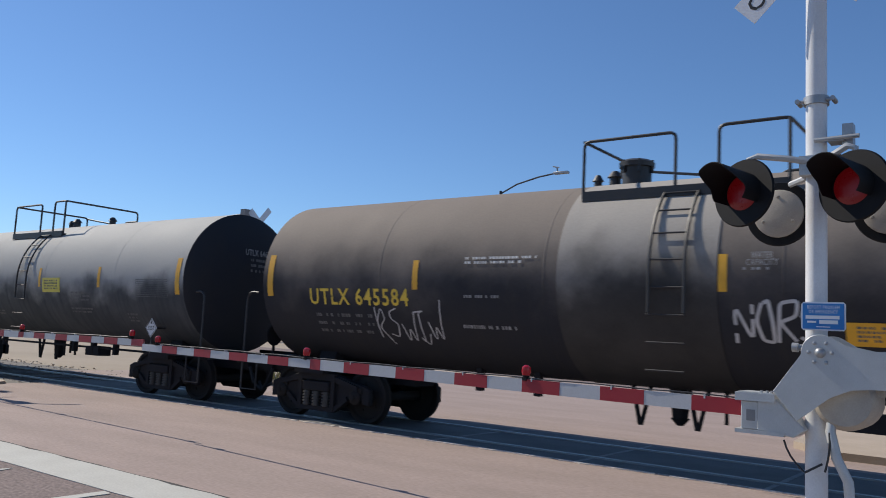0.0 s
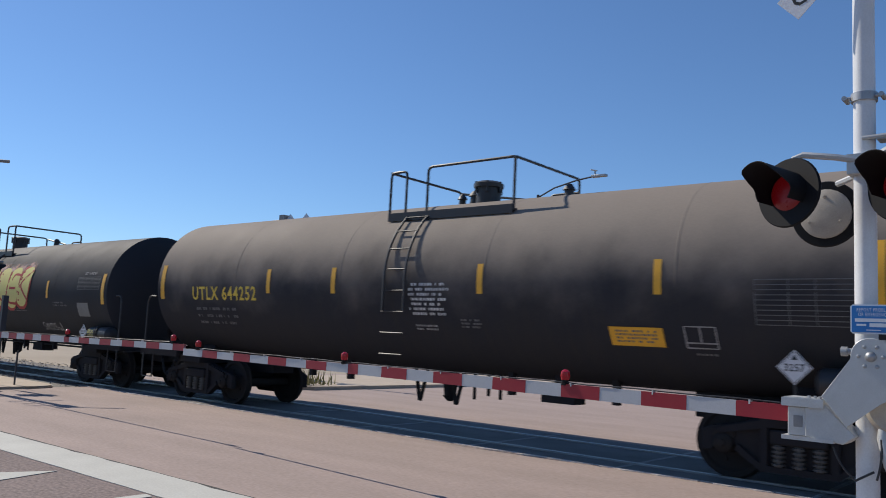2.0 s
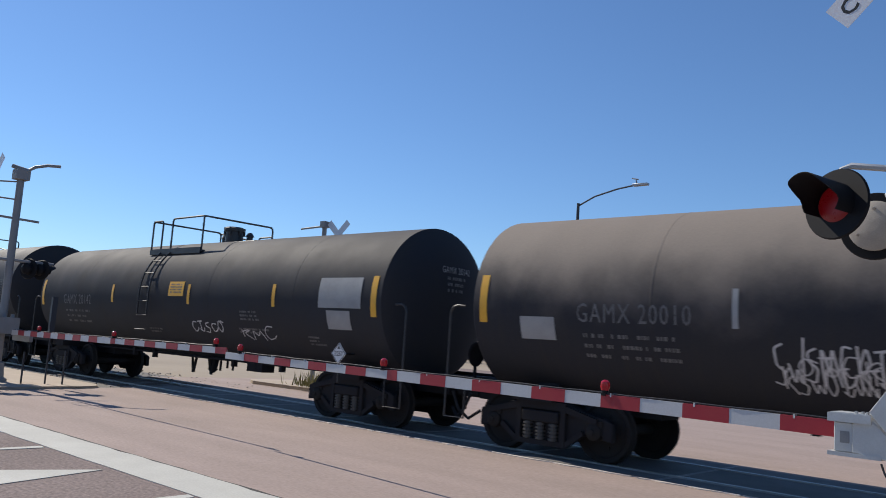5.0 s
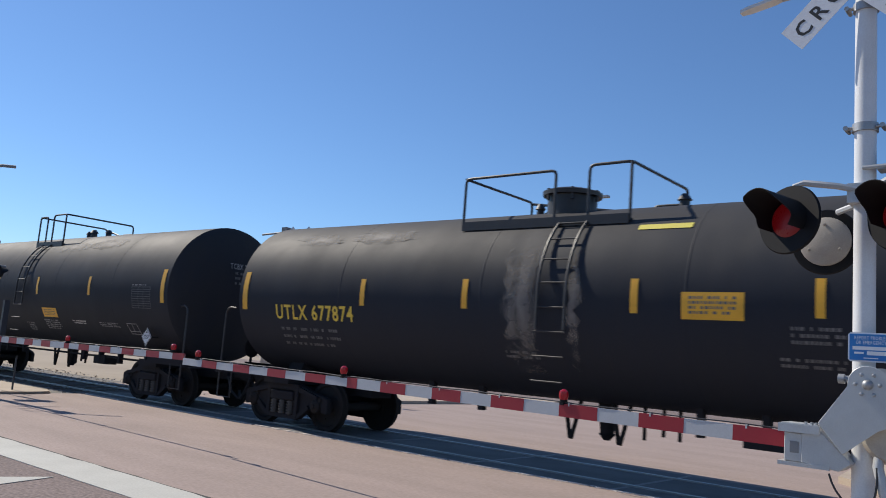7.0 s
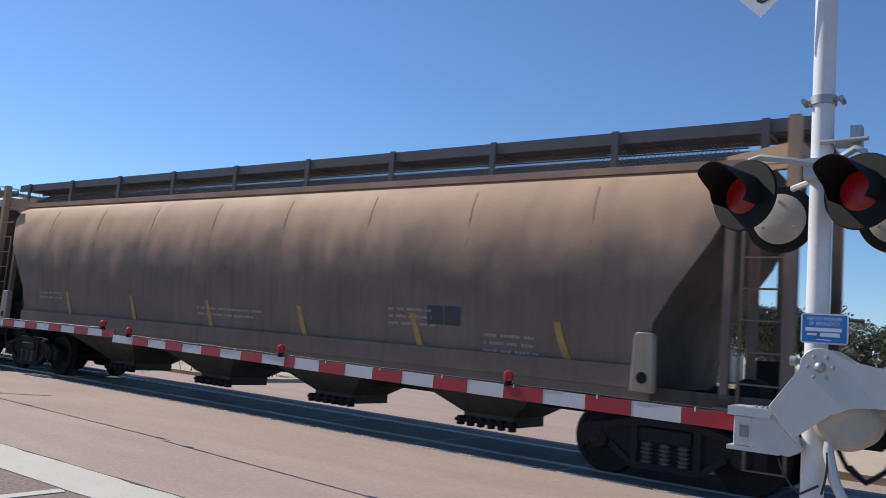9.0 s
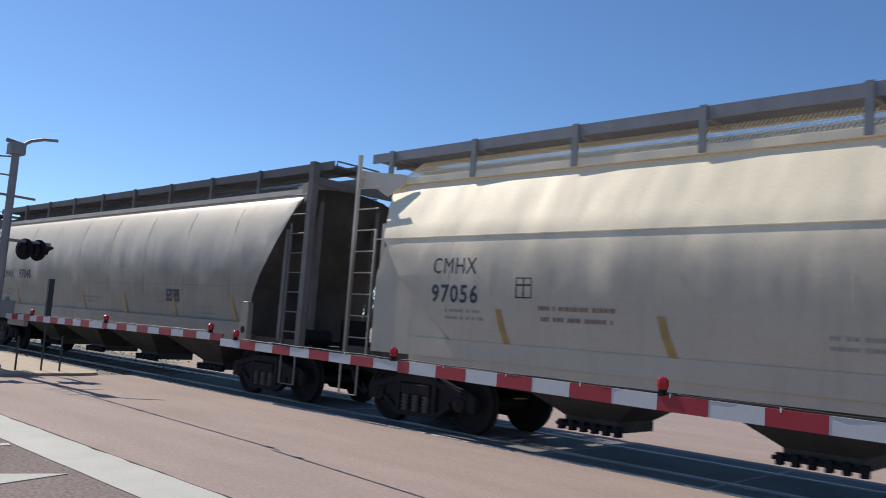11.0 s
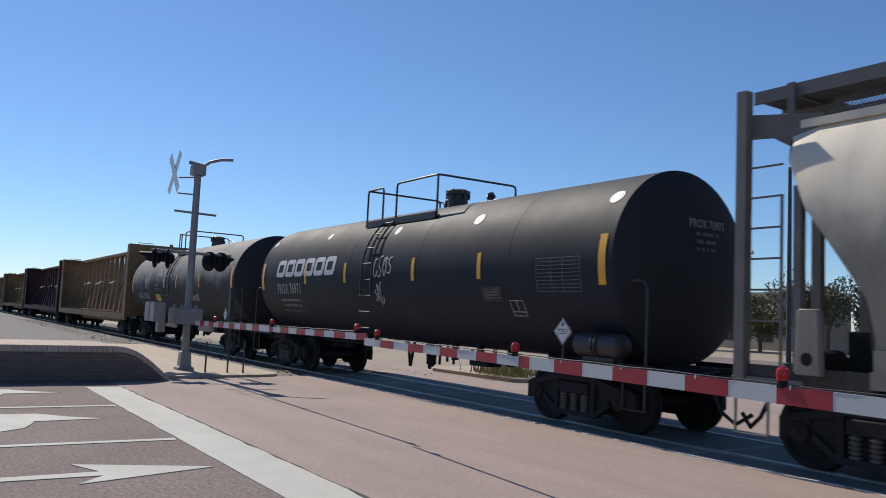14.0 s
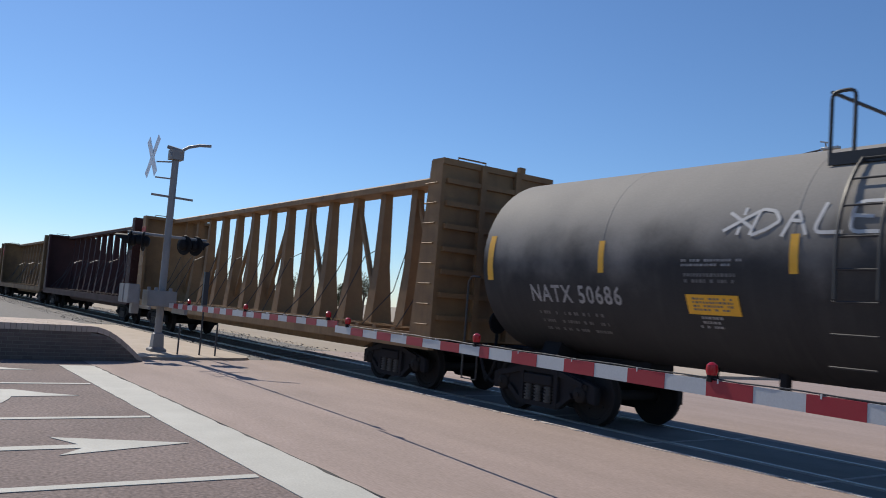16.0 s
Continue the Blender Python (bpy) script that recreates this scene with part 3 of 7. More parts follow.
for x in (-6.85, -10.43, -14.0):
    marking("lane_line", [(x - 0.07, -14), (x + 0.07, -14), (x + 0.07, 3.78), (x - 0.07, 3.8)], "worn white lane line on asphalt")


def arrow(x, y, label):
    pts = [(-0.08, -2.9), (0.08, -2.9), (0.1, -1.1), (0.42, -1.37), (0.0, 0.0), (-0.56, -1.3), (-0.1, -1.1)]
    marking("lane_arrow", [(x + a, y + b) for a, b in pts], label)


arrow(-8.56, 3.7, "worn white straight-ahead arrow on asphalt")
pts = [(0.0, 0.0), (-0.3, -0.42), (-0.7, -0.78), (-0.74, -1.5), (-0.62, -2.2), (-0.2, -2.75), (0.45, -2.7), (0.98, -1.95), (1.0, -1.42), (0.72, -1.08), (0.3, -0.94), (0.1, -0.9)]
marking("lane_arrow", [(-12.49 + a, 3.33 + b) for a, b in pts], "worn white turn arrow on asphalt")
marking("lane_arrow", [(-16.1 + a * 0.9, 3.25 + b) for a, b in pts], "worn white turn arrow on asphalt")
marking("tar_joint", ragged(-17.1, 3.5, 4.482, 0.022, 2) + ragged(3.5, -17.1, 4.515, 0.012, 3), "dark ragged joint between asphalt and concrete", z=0.003, mat="seam")

# the island round the far mast, with a brick planter wall
isl = [(-34, 5.6, -0.1), (-18.75, 5.6, -0.1), (-19.0, 6.6, -0.1), (-19.2, 7.6, -0.1)]
for k in range(9):
    a = radians(-10 + 100 * k / 8)
    isl.append((-20.0 + 0.72 * math.cos(a), 8.25 + 0.6 * math.sin(a), -0.1))
isl += [(-34, 8.85, -0.1)]
bm = bmesh.new()
prism(bm, isl, (0, 0, 0.16))
bmesh.ops.bevel(bm, geom=[e for e in bm.edges if all(v.co.z > 0.05 for v in e.verts)], offset=0.03, segments=2, affect="EDGES")
tagged(part("island", bm, M["kerb"]), "tan concrete island kerb round the far signal mast", "island", kind="structure")

WALL_A, WALL_B = Vector((-18.3, 5.75, 0)), Vector((-17.8, -2.6, 0))
along = (WALL_B - WALL_A).normalized()
back = Vector((along.y, -along.x, 0))
if back.x > 0:
    back = -back
wall = thing("brick_planter_wall", "low brown brick planter wall with sloped end and tan cap", "wall", kind="structure")
length, height, nose, deep = (WALL_B - WALL_A).length, 0.74, 1.15, 2.3


def on_wall(s, z, d=0.0):
    return WALL_A + along * s + back * d + Vector((0, 0, z))


def nose_at(z):
    """How far along the wall its rounded end reaches the height z."""
    return nose * (2 / math.pi) * math.asin(min(1.0, z / (height - 0.13)))


bm = bmesh.new()
prism(bm, [on_wall(length, 0, 0.012), on_wall(length, height - 0.13, 0.012)] + [on_wall(nose_at((height - 0.13) * k / 8) + 0.03, (height - 0.13) * k / 8, 0.012) for k in range(8, -1, -1)], back * deep)
part("core", bm, M["mortar"], wall, "grey mortar", smooth=0)
course, blen = 0.0762, 0.2032
bricks = []
for row in range(8):
    z0 = row * course + 0.006
    s = -(row % 2) * blen / 2
    while s < length:
        lo = nose_at(z0 + course)
        a, b = max(s + 0.006, lo), min(s + blen - 0.006, length)
        if b - a > 0.03:
            bricks.append((a, b, z0, z0 + course - 0.012))
        s += blen
for a, b, z0, z1 in bricks[:300]:
    bm = bmesh.new()
    prism(bm, [on_wall(a, z0), on_wall(b, z0), on_wall(b, z1), on_wall(a, z1)], back * 0.06)
    part("brick", bm, M["brick"], wall, smooth=0)
bm = bmesh.new()
for a, b, z0, z1 in bricks[300:]:
    prism(bm, [on_wall(a, z0), on_wall(b, z0), on_wall(b, z1), on_wall(a, z1)], back * 0.06)
if bricks[300:]:
    part("bricks", bm, M["brick"], wall, smooth=0)["kind"] = "stuff"
else:
    bm.free()
n = int((length - nose) / 0.105)
for k in range(n):
    s = nose + 0.105 * k
    bm = bmesh.new()
    prism(bm, [on_wall(s, height - 0.13, -0.02), on_wall(s + 0.097, height - 0.13, -0.02), on_wall(s + 0.097, height, -0.02), on_wall(s, height, -0.02)], back * (deep + 0.04))
    part("cap_brick", bm, M["cap"], wall, "tan brick laid on edge" if k == 0 else "", smooth=0)
for k in range(9):
    s0, s1 = nose * k / 9 + 0.004, nose * (k + 1) / 9 - 0.004
    z0, z1 = ((height - 0.05) * math.sin(math.pi / 2 * q / 9) + 0.045 for q in (k, k + 1))
    bm = bmesh.new()
    prism(bm, [on_wall(s0, max(0.0, z0 - 0.12), -0.01), on_wall(s1, z1 - 0.12, -0.01), on_wall(s1, z1, -0.01), on_wall(s0, z0, -0.01)], back * (deep + 0.02))
    part("cap_brick", bm, M["cap"], wall, smooth=0)

# far side islands
bm = bmesh.new()
prism(bm, [(-22.0, 14.9, 0), (-21.3, 14.5, 0), (-17.6, 14.6, 0), (-17.2, 15.1, 0), (-17.2, 29, 0), (-22.0, 29, 0)], (0, 0, 0.1))
tagged(part("median", bm, M["kerb"], smooth=0), "tan raised median beyond the rails", "median", kind="structure")
bm = bmesh.new()
prism(bm, [(-2.3, 13.6, 0), (14, 13.6, 0), (14, 29, 0), (-4.6, 29, 0), (-3.2, 14.6, 0)], (0, 0, 0.12))
tagged(part("sidewalk", bm, M["kerb"], smooth=0), "sandy tan pavement beyond the rails", "pavement", kind="structure")


# ---------------------------------------------------------------- crossing gates
def signal_head(parent, at, lit=True):
    """A round flasher with a wide background, a hood and a red lens, facing -y."""
    bm = bmesh.new()
    lathe(bm, [(-0.015, 0.02), (-0.015, 0.247), (0.0, 0.256), (0.014, 0.248), (0.02, 0.02)], "y", 40)
    head = part("signal_head", bm, M["signal_black"], parent, "black round flasher head", at=at)
    bm = bmesh.new()
    if lit:
        lathe(bm, [(0.015, 0.145), (0.1, 0.14), (0.145, 0.09), (0.15, 0.02)], "y", 28)
    else:
        lathe(bm, [(0.019, 0.19), (0.035, 0.188), (0.046, 0.17), (0.05, 0.02)], "y", 28)
        for a in (90, 210, 330):
            lathe(bm, [(0.048, 0.012), (0.06, 0.01), (0.062, 0.002)], "y", 8, pose(0.13 * math.cos(radians(a)), 0, 0.13 * math.sin(radians(a))))
    part("housing", bm, M["signal_black"] if lit else M["signal_cream"], head, "" if lit else "faded cream back cover")
    bm = bmesh.new()
    n = 26
    outer, inner = [], []
    for k in range(n + 1):
        a = radians(-35) + radians(250) * k / n
        top = min(1.0, 1.7 * max(0.0, math.sin(a)))
        d = -0.07 - 0.3 * (0.35 + 0.65 * top)
        outer.append(((0.15 * math.cos(a), 0.15 * math.sin(a)), d))
    vo = [[bm.verts.new((x * r, y, z * r)) for y in (-0.012, d)] for r in (1.0, 0.965) for (x, z), d in outer]
    m = n + 1
    for k in range(n):
        bm.faces.new((vo[k][0], vo[k + 1][0], vo[k + 1][1], vo[k][1]))
        bm.faces.new((vo[m + k][0], vo[m + k][1], vo[m + k + 1][1], vo[m + k + 1][0]))
        bm.faces.new((vo[k][1], vo[k + 1][1], vo[m + k + 1][1], vo[m + k][1]))
    part("hood", bm, M["signal_black"], head)
    bm = bmesh.new()
    lathe(bm, [(-0.018, 0.134), (-0.03, 0.12), (-0.042, 0.075), (-0.046, 0.01)], "y", 28)
    part("lens", bm, M["lens_red"] if lit else M["signal_black"], head, "red ribbed lens" if lit else "dark lens")
    return head


def gate_lamp(parent, at):
    bm = bmesh.new()
    rod(bm, (0, 0, 0), (0, 0, 0.035), 0.03, 0.034, 10)
    box(bm, -0.022, 0.022, -0.03, 0.03, -0.012, 0.012)
    lamp = part("arm_lamp", bm, M["signal_black"], parent, "small red gate-arm lamp", at=at)
    bm = bmesh.new()
    lathe(bm, [(0.036, 0.036), (0.07, 0.045), (0.11, 0.04), (0.128, 0.018), (0.13, 0.004)], "z", 16)
    part("lens", bm, M["lamp_red"], lamp, "red lens")


def gate_arm(parent, at, run, bands, lamps, first):
    """A striped arm from x = 0 to x = -run. bands: (from, to) of the red sheets."""
    bm = bmesh.new()
    box(bm, -first, 0.0, -0.016, 0.016, -0.058, 0.058)
    box(bm, -run, -first + 0.4, -0.012, 0.012, -0.05, 0.05)
    arm = part("gate_arm", bm, M["gate_white"], parent, "red and white striped gate arm", at=at, smooth=0)
    for a, b in bands:
        h, y = (0.0582, 0.0185) if b <= first else (0.0502, 0.0145)
        bm = bmesh.new()
        box(bm, -b, -a, -y, y, -h, h)
        part("red_band", bm, M["gate_red"], arm, smooth=0)
    for s in lamps:
        gate_lamp(arm, pose(-s, 0, 0.058))
    wire = [(-0.05, -0.02, 0.07)]
    for k in range(1, int(run / 0.25)):
        wire.append((-k * 0.25, -0.012 + 0.006 * math.sin(k * 1.7), 0.066 + 0.008 * abs(math.sin(k * 0.9))))
    bm = bmesh.new()
    pipe(bm, wire, 0.006, 5)
    part("lamp_cable", bm, M["rail_black"], arm)
    for k in range(int(run / 0.8128)):
        bm = bmesh.new()
        box(bm, -0.007, 0.007, -0.02, 0.02, 0.04, 0.072)
        part("cable_clip", bm, M["silver"], arm, at=pose(-k * 0.8128 - 0.3, 0, 0))
    return arm


def crossbuck(parent, at, words):
    """Two crossed blades with black lettering, facing -y."""
    for turn, word in words:
        bm = bmesh.new()
        box(bm, -0.61, 0.61, -0.003, 0.003, -0.114, 0.114)
        blade = part("crossbuck_blade", bm, M["sign_white"], parent, "white crossbuck blade", at=at @ pose(0, -0.006 if turn > 0 else 0.006, 0, 0, turn, 0), smooth=0)
        if not word:
            continue
        pts, faces = glyphs(word, 0.17, 1.1, 1.5)
        bm = lay(pts, faces, lambda x, y: (x - 0.55, -0.0045, y - 0.06))
        part("lettering", bm, M["black_text"], blade, "black letters", smooth=0)


def rivet(bm, x, y, z, r=0.014):
    lathe(bm, [(0.0, r), (-0.008, r * 0.9), (-0.012, r * 0.3)], "y", 8, pose(x, y, z))


# the near gate
NEAR = thing("crossing_gate", "white crossing mast with lowered striped gate and flashers", "crossing gate", "crossing gates", at=pose(-0.945, 5.56, 0))
bm = bmesh.new()
rod(bm, (0, 0, 0.1), (0, 0, 5.0), 0.074, 0.072, 28)
part("mast", bm, M["mast_white"], NEAR)
bm = bmesh.new()
lathe(bm, [(0.0, 0.3), (0.14, 0.3), (0.16, 0.14), (0.4, 0.11), (0.42, 0.075)], "z", 20)
part("base", bm, M["silver"], NEAR, "cast aluminium base")
for z in (3.5, 4.42):
    bm = bmesh.new()
    lathe(bm, [(-0.03, 0.074), (-0.03, 0.088), (0.03, 0.088), (0.03, 0.074)], "z", 20, pose(0, 0, z))
    rod(bm, (-0.13, -0.03, z), (0.13, -0.03, z), 0.013)
    rod(bm, (-0.12, -0.06, z), (-0.12, 0.06, z), 0.018)
    rod(bm, (0.12, -0.06, z), (0.12, 0.06, z), 0.018)
    part("mast_clamp", bm, M["galv"], NEAR, "bolted band clamp")
bm = bmesh.new()
lathe(bm, [(-0.05, 0.074), (-0.05, 0.1), (0.05, 0.1), (0.05, 0.074)], "z", 20, pose(0, 0, 3.0))
pipe(bm, [(0.0, -0.1, 3.02), (-0.15, -0.16, 3.05), (-0.36, -0.2, 3.08), (-0.42, -0.2, 3.06), (-0.44, -0.2, 2.96)], 0.024)
pipe(bm, [(0.0, -0.1, 3.02), (0.12, -0.16, 3.04), (0.24, -0.2, 3.1), (0.29, -0.2, 3.08), (0.3, -0.2, 3.0)], 0.024)
pipe(bm, [(0.0, 0.1, 2.98), (-0.12, 0.2, 2.97), (-0.25, 0.3, 2.95)], 0.024)
pipe(bm, [(0.0, 0.1, 2.98), (0.2, 0.2, 2.97), (0.5, 0.3, 2.95)], 0.024)
box(bm, -0.09, 0.09, -0.13, 0.13, 2.93, 3.07)
part("signal_crossarm", bm, M["silver"], NEAR, "cast crossarm bracket")
signal_head(NEAR, pose(-0.44, -0.26, 2.80, -4, 0, -21))
signal_head(NEAR, pose(0.29, -0.26, 2.80, -4, 0, -21))
for x in (-0.34, 0.43):
    signal_head(NEAR, pose(x, 0.34, 2.73, 0, 0, 178), False)
bm = bmesh.new()
box(bm, -0.13, -0.02, -0.09, 0.06, 3.17, 3.2, pose(0.22, 0, 0))
box(bm, -0.02, 0.05, -0.05, 0.05, 3.14, 3.3, pose(0.2, 0, 0))
rod(bm, (0.0, -0.07, 3.19), (0.3, -0.1, 3.19), 0.016)
part("bell_bracket", bm, M["galv"], NEAR, "weathered bracket")
crossbuck(NEAR, pose(-0.07, -0.1, 4.664, 0, 0, -4), ((-44, "CROSSING"), (44, "RAILROAD")))
bm = bmesh.new()
prism(bm, [(x, -0.1, z) for x, z in ((-0.05, 1.83), (-0.035, 1.815), (0.225, 1.815), (0.24, 1.83), (0.24, 2.0), (0.225, 2.015), (-0.035, 2.015), (-0.05, 2.0))], (0, 0.004, 0))
blue = part("notice_sign", bm, M["sign_white"], NEAR, "small blue and white notice sign", at=pose(-0.03, 0, 0.0), smooth=0)
bm = bmesh.new()
prism(bm, [(x, -0.104, z) for x, z in ((-0.04, 1.825), (0.23, 1.825), (0.23, 2.005), (-0.04, 2.005))], (0, 0.003, 0))
part("blue_field", bm, M["sign_blue"], blue, smooth=0)
for word, z, h, w in (("REPORT PROBLEM", 1.967, 0.026, 0.21), ("OR EMERGENCY", 1.935, 0.026, 0.19)):
    pts, faces = glyphs(word, h * 1.35, w)
    part("lettering", lay(pts, faces, lambda x, y: (x + 0.095 - w / 2, -0.1055, y + z)), M["sign_white"], blue, smooth=0)
for x0, x1, z0, z1 in ((-0.02, 0.2, 1.896, 1.92), (-0.01, 0.05, 1.868, 1.882), (0.07, 0.19, 1.862, 1.888), (0.05, 0.14, 1.838, 1.844)):
    bm = bmesh.new()
    prism(bm, [(x, -0.1045, z) for x, z in ((x0, z0), (x1, z0), (x1, z1), (x0, z1))], (0, -0.001, 0))
    part("number_bar", bm, M["sign_white"], blue, smooth=0)
# gate mechanism, arm bracket and counterweight
bm = bmesh.new()
lathe(bm, [(-0.16, 0.02), (-0.15, 0.17), (-0.1, 0.205), (0.18, 0.205), (0.24, 0.16), (0.25, 0.02)], "y", 28, pose(0.26, 0.02, 1.4))
box(bm, 0.1, 0.5, -0.08, 0.26, 1.44, 1.66)
rod(bm, (0.1, 0.0, 1.5), (0.1, 0.0, 1.72), 0.1, 0.1, 14)
part("gate_mechanism", bm, M["signal_cream"], NEAR, "weathered gate motor housing", at=pose(-0.06, 0, -0.06))
plate = [(0.14 + 0.125 * math.cos(radians(a)), 1.66 + 0.125 * math.sin(radians(a))) for a in range(60, 191, 13)]
plate += [(-0.17, 1.375), (-0.01, 1.18), (0.2, 1.36), (0.33, 1.42), (0.45, 1.43), (0.85, 1.44), (0.85, 1.69), (0.45, 1.68), (0.3, 1.71)]
bm = bmesh.new()
prism(bm, [(x, -0.2, z) for x, z in plate], (0, 0.014, 0))
bmesh.ops.bevel(bm, geom=list(bm.edges), offset=0.003, segments=1, affect="EDGES")
bracket = part("gate_bracket", bm, M["silver"], NEAR, "aluminium arm bracket plate", at=pose(-0.075, 0, 0), smooth=30)
bm = bmesh.new()
for a in range(0, 360, 60):
    rivet(bm, 0.14 + 0.075 * math.cos(radians(a)), -0.2, 1.66 + 0.075 * math.sin(radians(a)))
lathe(bm, [(0, 0.036), (-0.02, 0.033), (-0.035, 0.02), (-0.04, 0.005)], "y", 16, pose(0.14, -0.2, 1.66))
part("bolts", bm, M["galv"], bracket)
bm = bmesh.new()
prism(bm, [(x, 0.22, z) for x, z in plate], (0, 0.014, 0))
part("gate_bracket", bm, M["silver"], NEAR, at=pose(-0.075, 0, 0), smooth=30)
bm = bmesh.new()
box(bm, -0.44, -0.32, -0.165, 0.06, 1.09, 1.29)
prism(bm, [(-0.325, -0.17, 1.09), (-0.08, -0.17, 1.06), (0.0, -0.17, 1.12), (-0.2, -0.17, 1.32), (-0.325, -0.17, 1.29)], (0, 0.22, 0))
bmesh.ops.bevel(bm, geom=list(bm.edges), offset=0.006, segments=1, affect="EDGES")
socket = part("arm_socket", bm, M["silver"], NEAR, "aluminium arm socket with bolted lid", at=pose(-0.035, 0, 0), smooth=20)
bm = bmesh.new()
box(bm, -0.475, -0.2, -0.195, 0.08, 1.292, 1.35)
box(bm, -0.46, -0.215, -0.18, 0.065, 1.348, 1.356)
part("socket_lid", bm, M["silver"], socket, smooth=0)
bm = bmesh.new()
box(bm, -0.48, -0.14, -0.175, 0.07, 1.06, 1.088)
part("socket_foot", bm, M["silver"], socket, smooth=0)
bm = bmesh.new()
box(bm, -0.4, -0.34, -0.1685, -0.166, 1.15, 1.23)
part("cast_mark", bm, M["mast_grey"], socket, smooth=0)
for x in (-0.26, -0.23, -0.3):
    bm = bmesh.new()
    rod(bm, (x, -0.15, 1.35), (x, -0.15, 1.372), 0.013, seg=6)
    part("lid_bolt", bm, M["galv"], socket)
for y in (-0.26, 0.2):
    bm = bmesh.new()
    box(bm, 0.83, 1.12, y, y + 0.1, 1.42, 1.86)
    bmesh.ops.bevel(bm, geom=list(bm.edges), offset=0.012, segments=2, affect="EDGES")
    part("counterweight", bm, M["silver"], NEAR, "grey slab counterweight", at=pose(-0.075, 0, 0))
bm = bmesh.new()
rod(bm, (-0.13, -0.05, 1.69), (-0.02, -0.02, 1.69), 0.024)
rod(bm, (-0.15, -0.05, 1.69), (-0.11, -0.05, 1.69), 0.034)
part("conduit_fitting", bm, M["galv"], NEAR)
bm = bmesh.new()
pipe(bm, [(0.12, -0.05, 1.28), (0.11, -0.1, 1.12), (0.15, -0.11, 0.95), (0.22, -0.1, 0.8), (0.24, -0.08, 0.5), (0.2, -0.05, 0.1)], 0.034, 10)
part("conduit", bm, M["silver"], NEAR, "flexible grey conduit")
for pts in ([(-0.2, -0.1, 1.06), (-0.16, -0.12, 0.92), (-0.05, -0.12, 0.83), (0.06, -0.11, 0.9)], [(0.1, -0.12, 1.2), (0.12, -0.14, 1.0), (0.08, -0.13, 0.85)]):
    bm = bmesh.new()
    pipe(bm, bend(pts[0], pts[1], pts[2]) + [Vector(pts[2])] + [Vector(p) for p in pts[3:]], 0.008, 6)
    part("loose_cable", bm, M["rail_black"], NEAR)

ARM_A = Vector((-1.46, 5.61, 1.225))
ARM_DIR = Vector((-8.71, 0.70, -0.035)).normalized()
yaw = math.degrees(math.atan2(-ARM_DIR.y, -ARM_DIR.x))
P = 0.8128
zero = 0.405
bands = [(max(0, zero + P * (k - 0.5)), zero + P * k) for k in range(0, 6)] + [(zero + P * 5.5, zero + P * 5.72)]
bands += [(zero + P * (k - 0.5), zero + P * k) for k in (6.73, 7.75, 8.78, 9.82)]
REACH = 8.95
arm_pose = Matrix.Translation((0.945 - 1.46, 5.61 - 5.56, 1.225)) @ pose(0, 0, 0, 0, 0.2, yaw)
gate_arm(NEAR, arm_pose, REACH, bands, [2.0, 5.15, 8.54], zero + P * 5.72)

# the far gate, seen from behind
FAR_AT = Vector((-20.75, 6.72, 0.0))
FAR = thing("crossing_gate", "grey crossing mast with lowered gate seen from behind", "crossing gate", "crossing gates", at=pose(*FAR_AT))
bm = bmesh.new()
rod(bm, (0, 0, 0.3), (0, 0, 5.15), 0.095, 0.085, 24)
part("mast", bm, M["mast_grey"], FAR)
bm = bmesh.new()
lathe(bm, [(0.06, 0.28), (0.12, 0.28), (0.16, 0.2), (0.5, 0.17), (0.54, 0.1)], "z", 4, pose(0, 0, 0, 0, 0, 45))
part("base", bm, M["mast_grey"], FAR, "square cast base")
bm = bmesh.new()
box(bm, -0.16, 0.16, -0.16, 0.16, 5.0, 5.25)
rod(bm, (-0.1, -0.2, 5.33), (0.15, 0.12, 5.22), 0.05, 0.06, 10)
pipe(bm, [(0.08, 0.05, 5.2), (0.16, 0.25, 5.36), (0.26, 0.5, 5.44), (0.36, 0.78, 5.46)], 0.04)
part("bell_and_bracket", bm, M["mast_grey"], FAR, "grey bell and side bracket")
for p, q, r in (((-0.1, -0.5, 4.05), (0.15, 0.5, 4.0), 0.03), ((-0.1, -0.45, 4.9), (0.0, 0.0, 4.95), 0.02), ((-0.1, -0.45, 4.5), (0.0, 0.0, 4.5), 0.02),
                ((-0.2, -0.95, 3.02), (0.2, 0.95, 2.98), 0.04)):
    bm = bmesh.new()
    rod(bm, p, q, r)
    part("bracket", bm, M["mast_grey"], FAR)
crossbuck(FAR, pose(-0.35, -0.5, 5.05, 0, 0, 4), ((-52, ""), (52, "")))
for y, turn in ((-0.86, -27), (-0.56, -27), (0.42, 207), (0.7, 207)):
    signal_head(FAR, pose(y * 0.2, y, 2.82, 0, 0, turn))
for name, q in (("gate_mechanism", (-0.25, 0.3, -0.42, 0.3, 1.2, 1.6)), ("bracket_bar", (-0.2, 0.75, -0.5, -0.43, 1.12, 1.2)), ("bracket_bar", (-0.2, 0.9, 0.34, 0.42, 1.04, 1.2)),
                ("bracket_plate", (-0.3, -0.05, -0.7, -0.52, 0.98, 1.62)), ("counterweight", (-0.32, 0.1, -0.98, -0.72, 1.25, 1.72)), ("counterweight", (0.2, 0.62, -0.98, -0.72, 1.25, 1.72))):
    bm = bmesh.new()
    box(bm, *q)
    bmesh.ops.bevel(bm, geom=list(bm.edges), offset=0.015, segments=2, affect="EDGES")
    part(name, bm, M["mast_grey"], FAR)
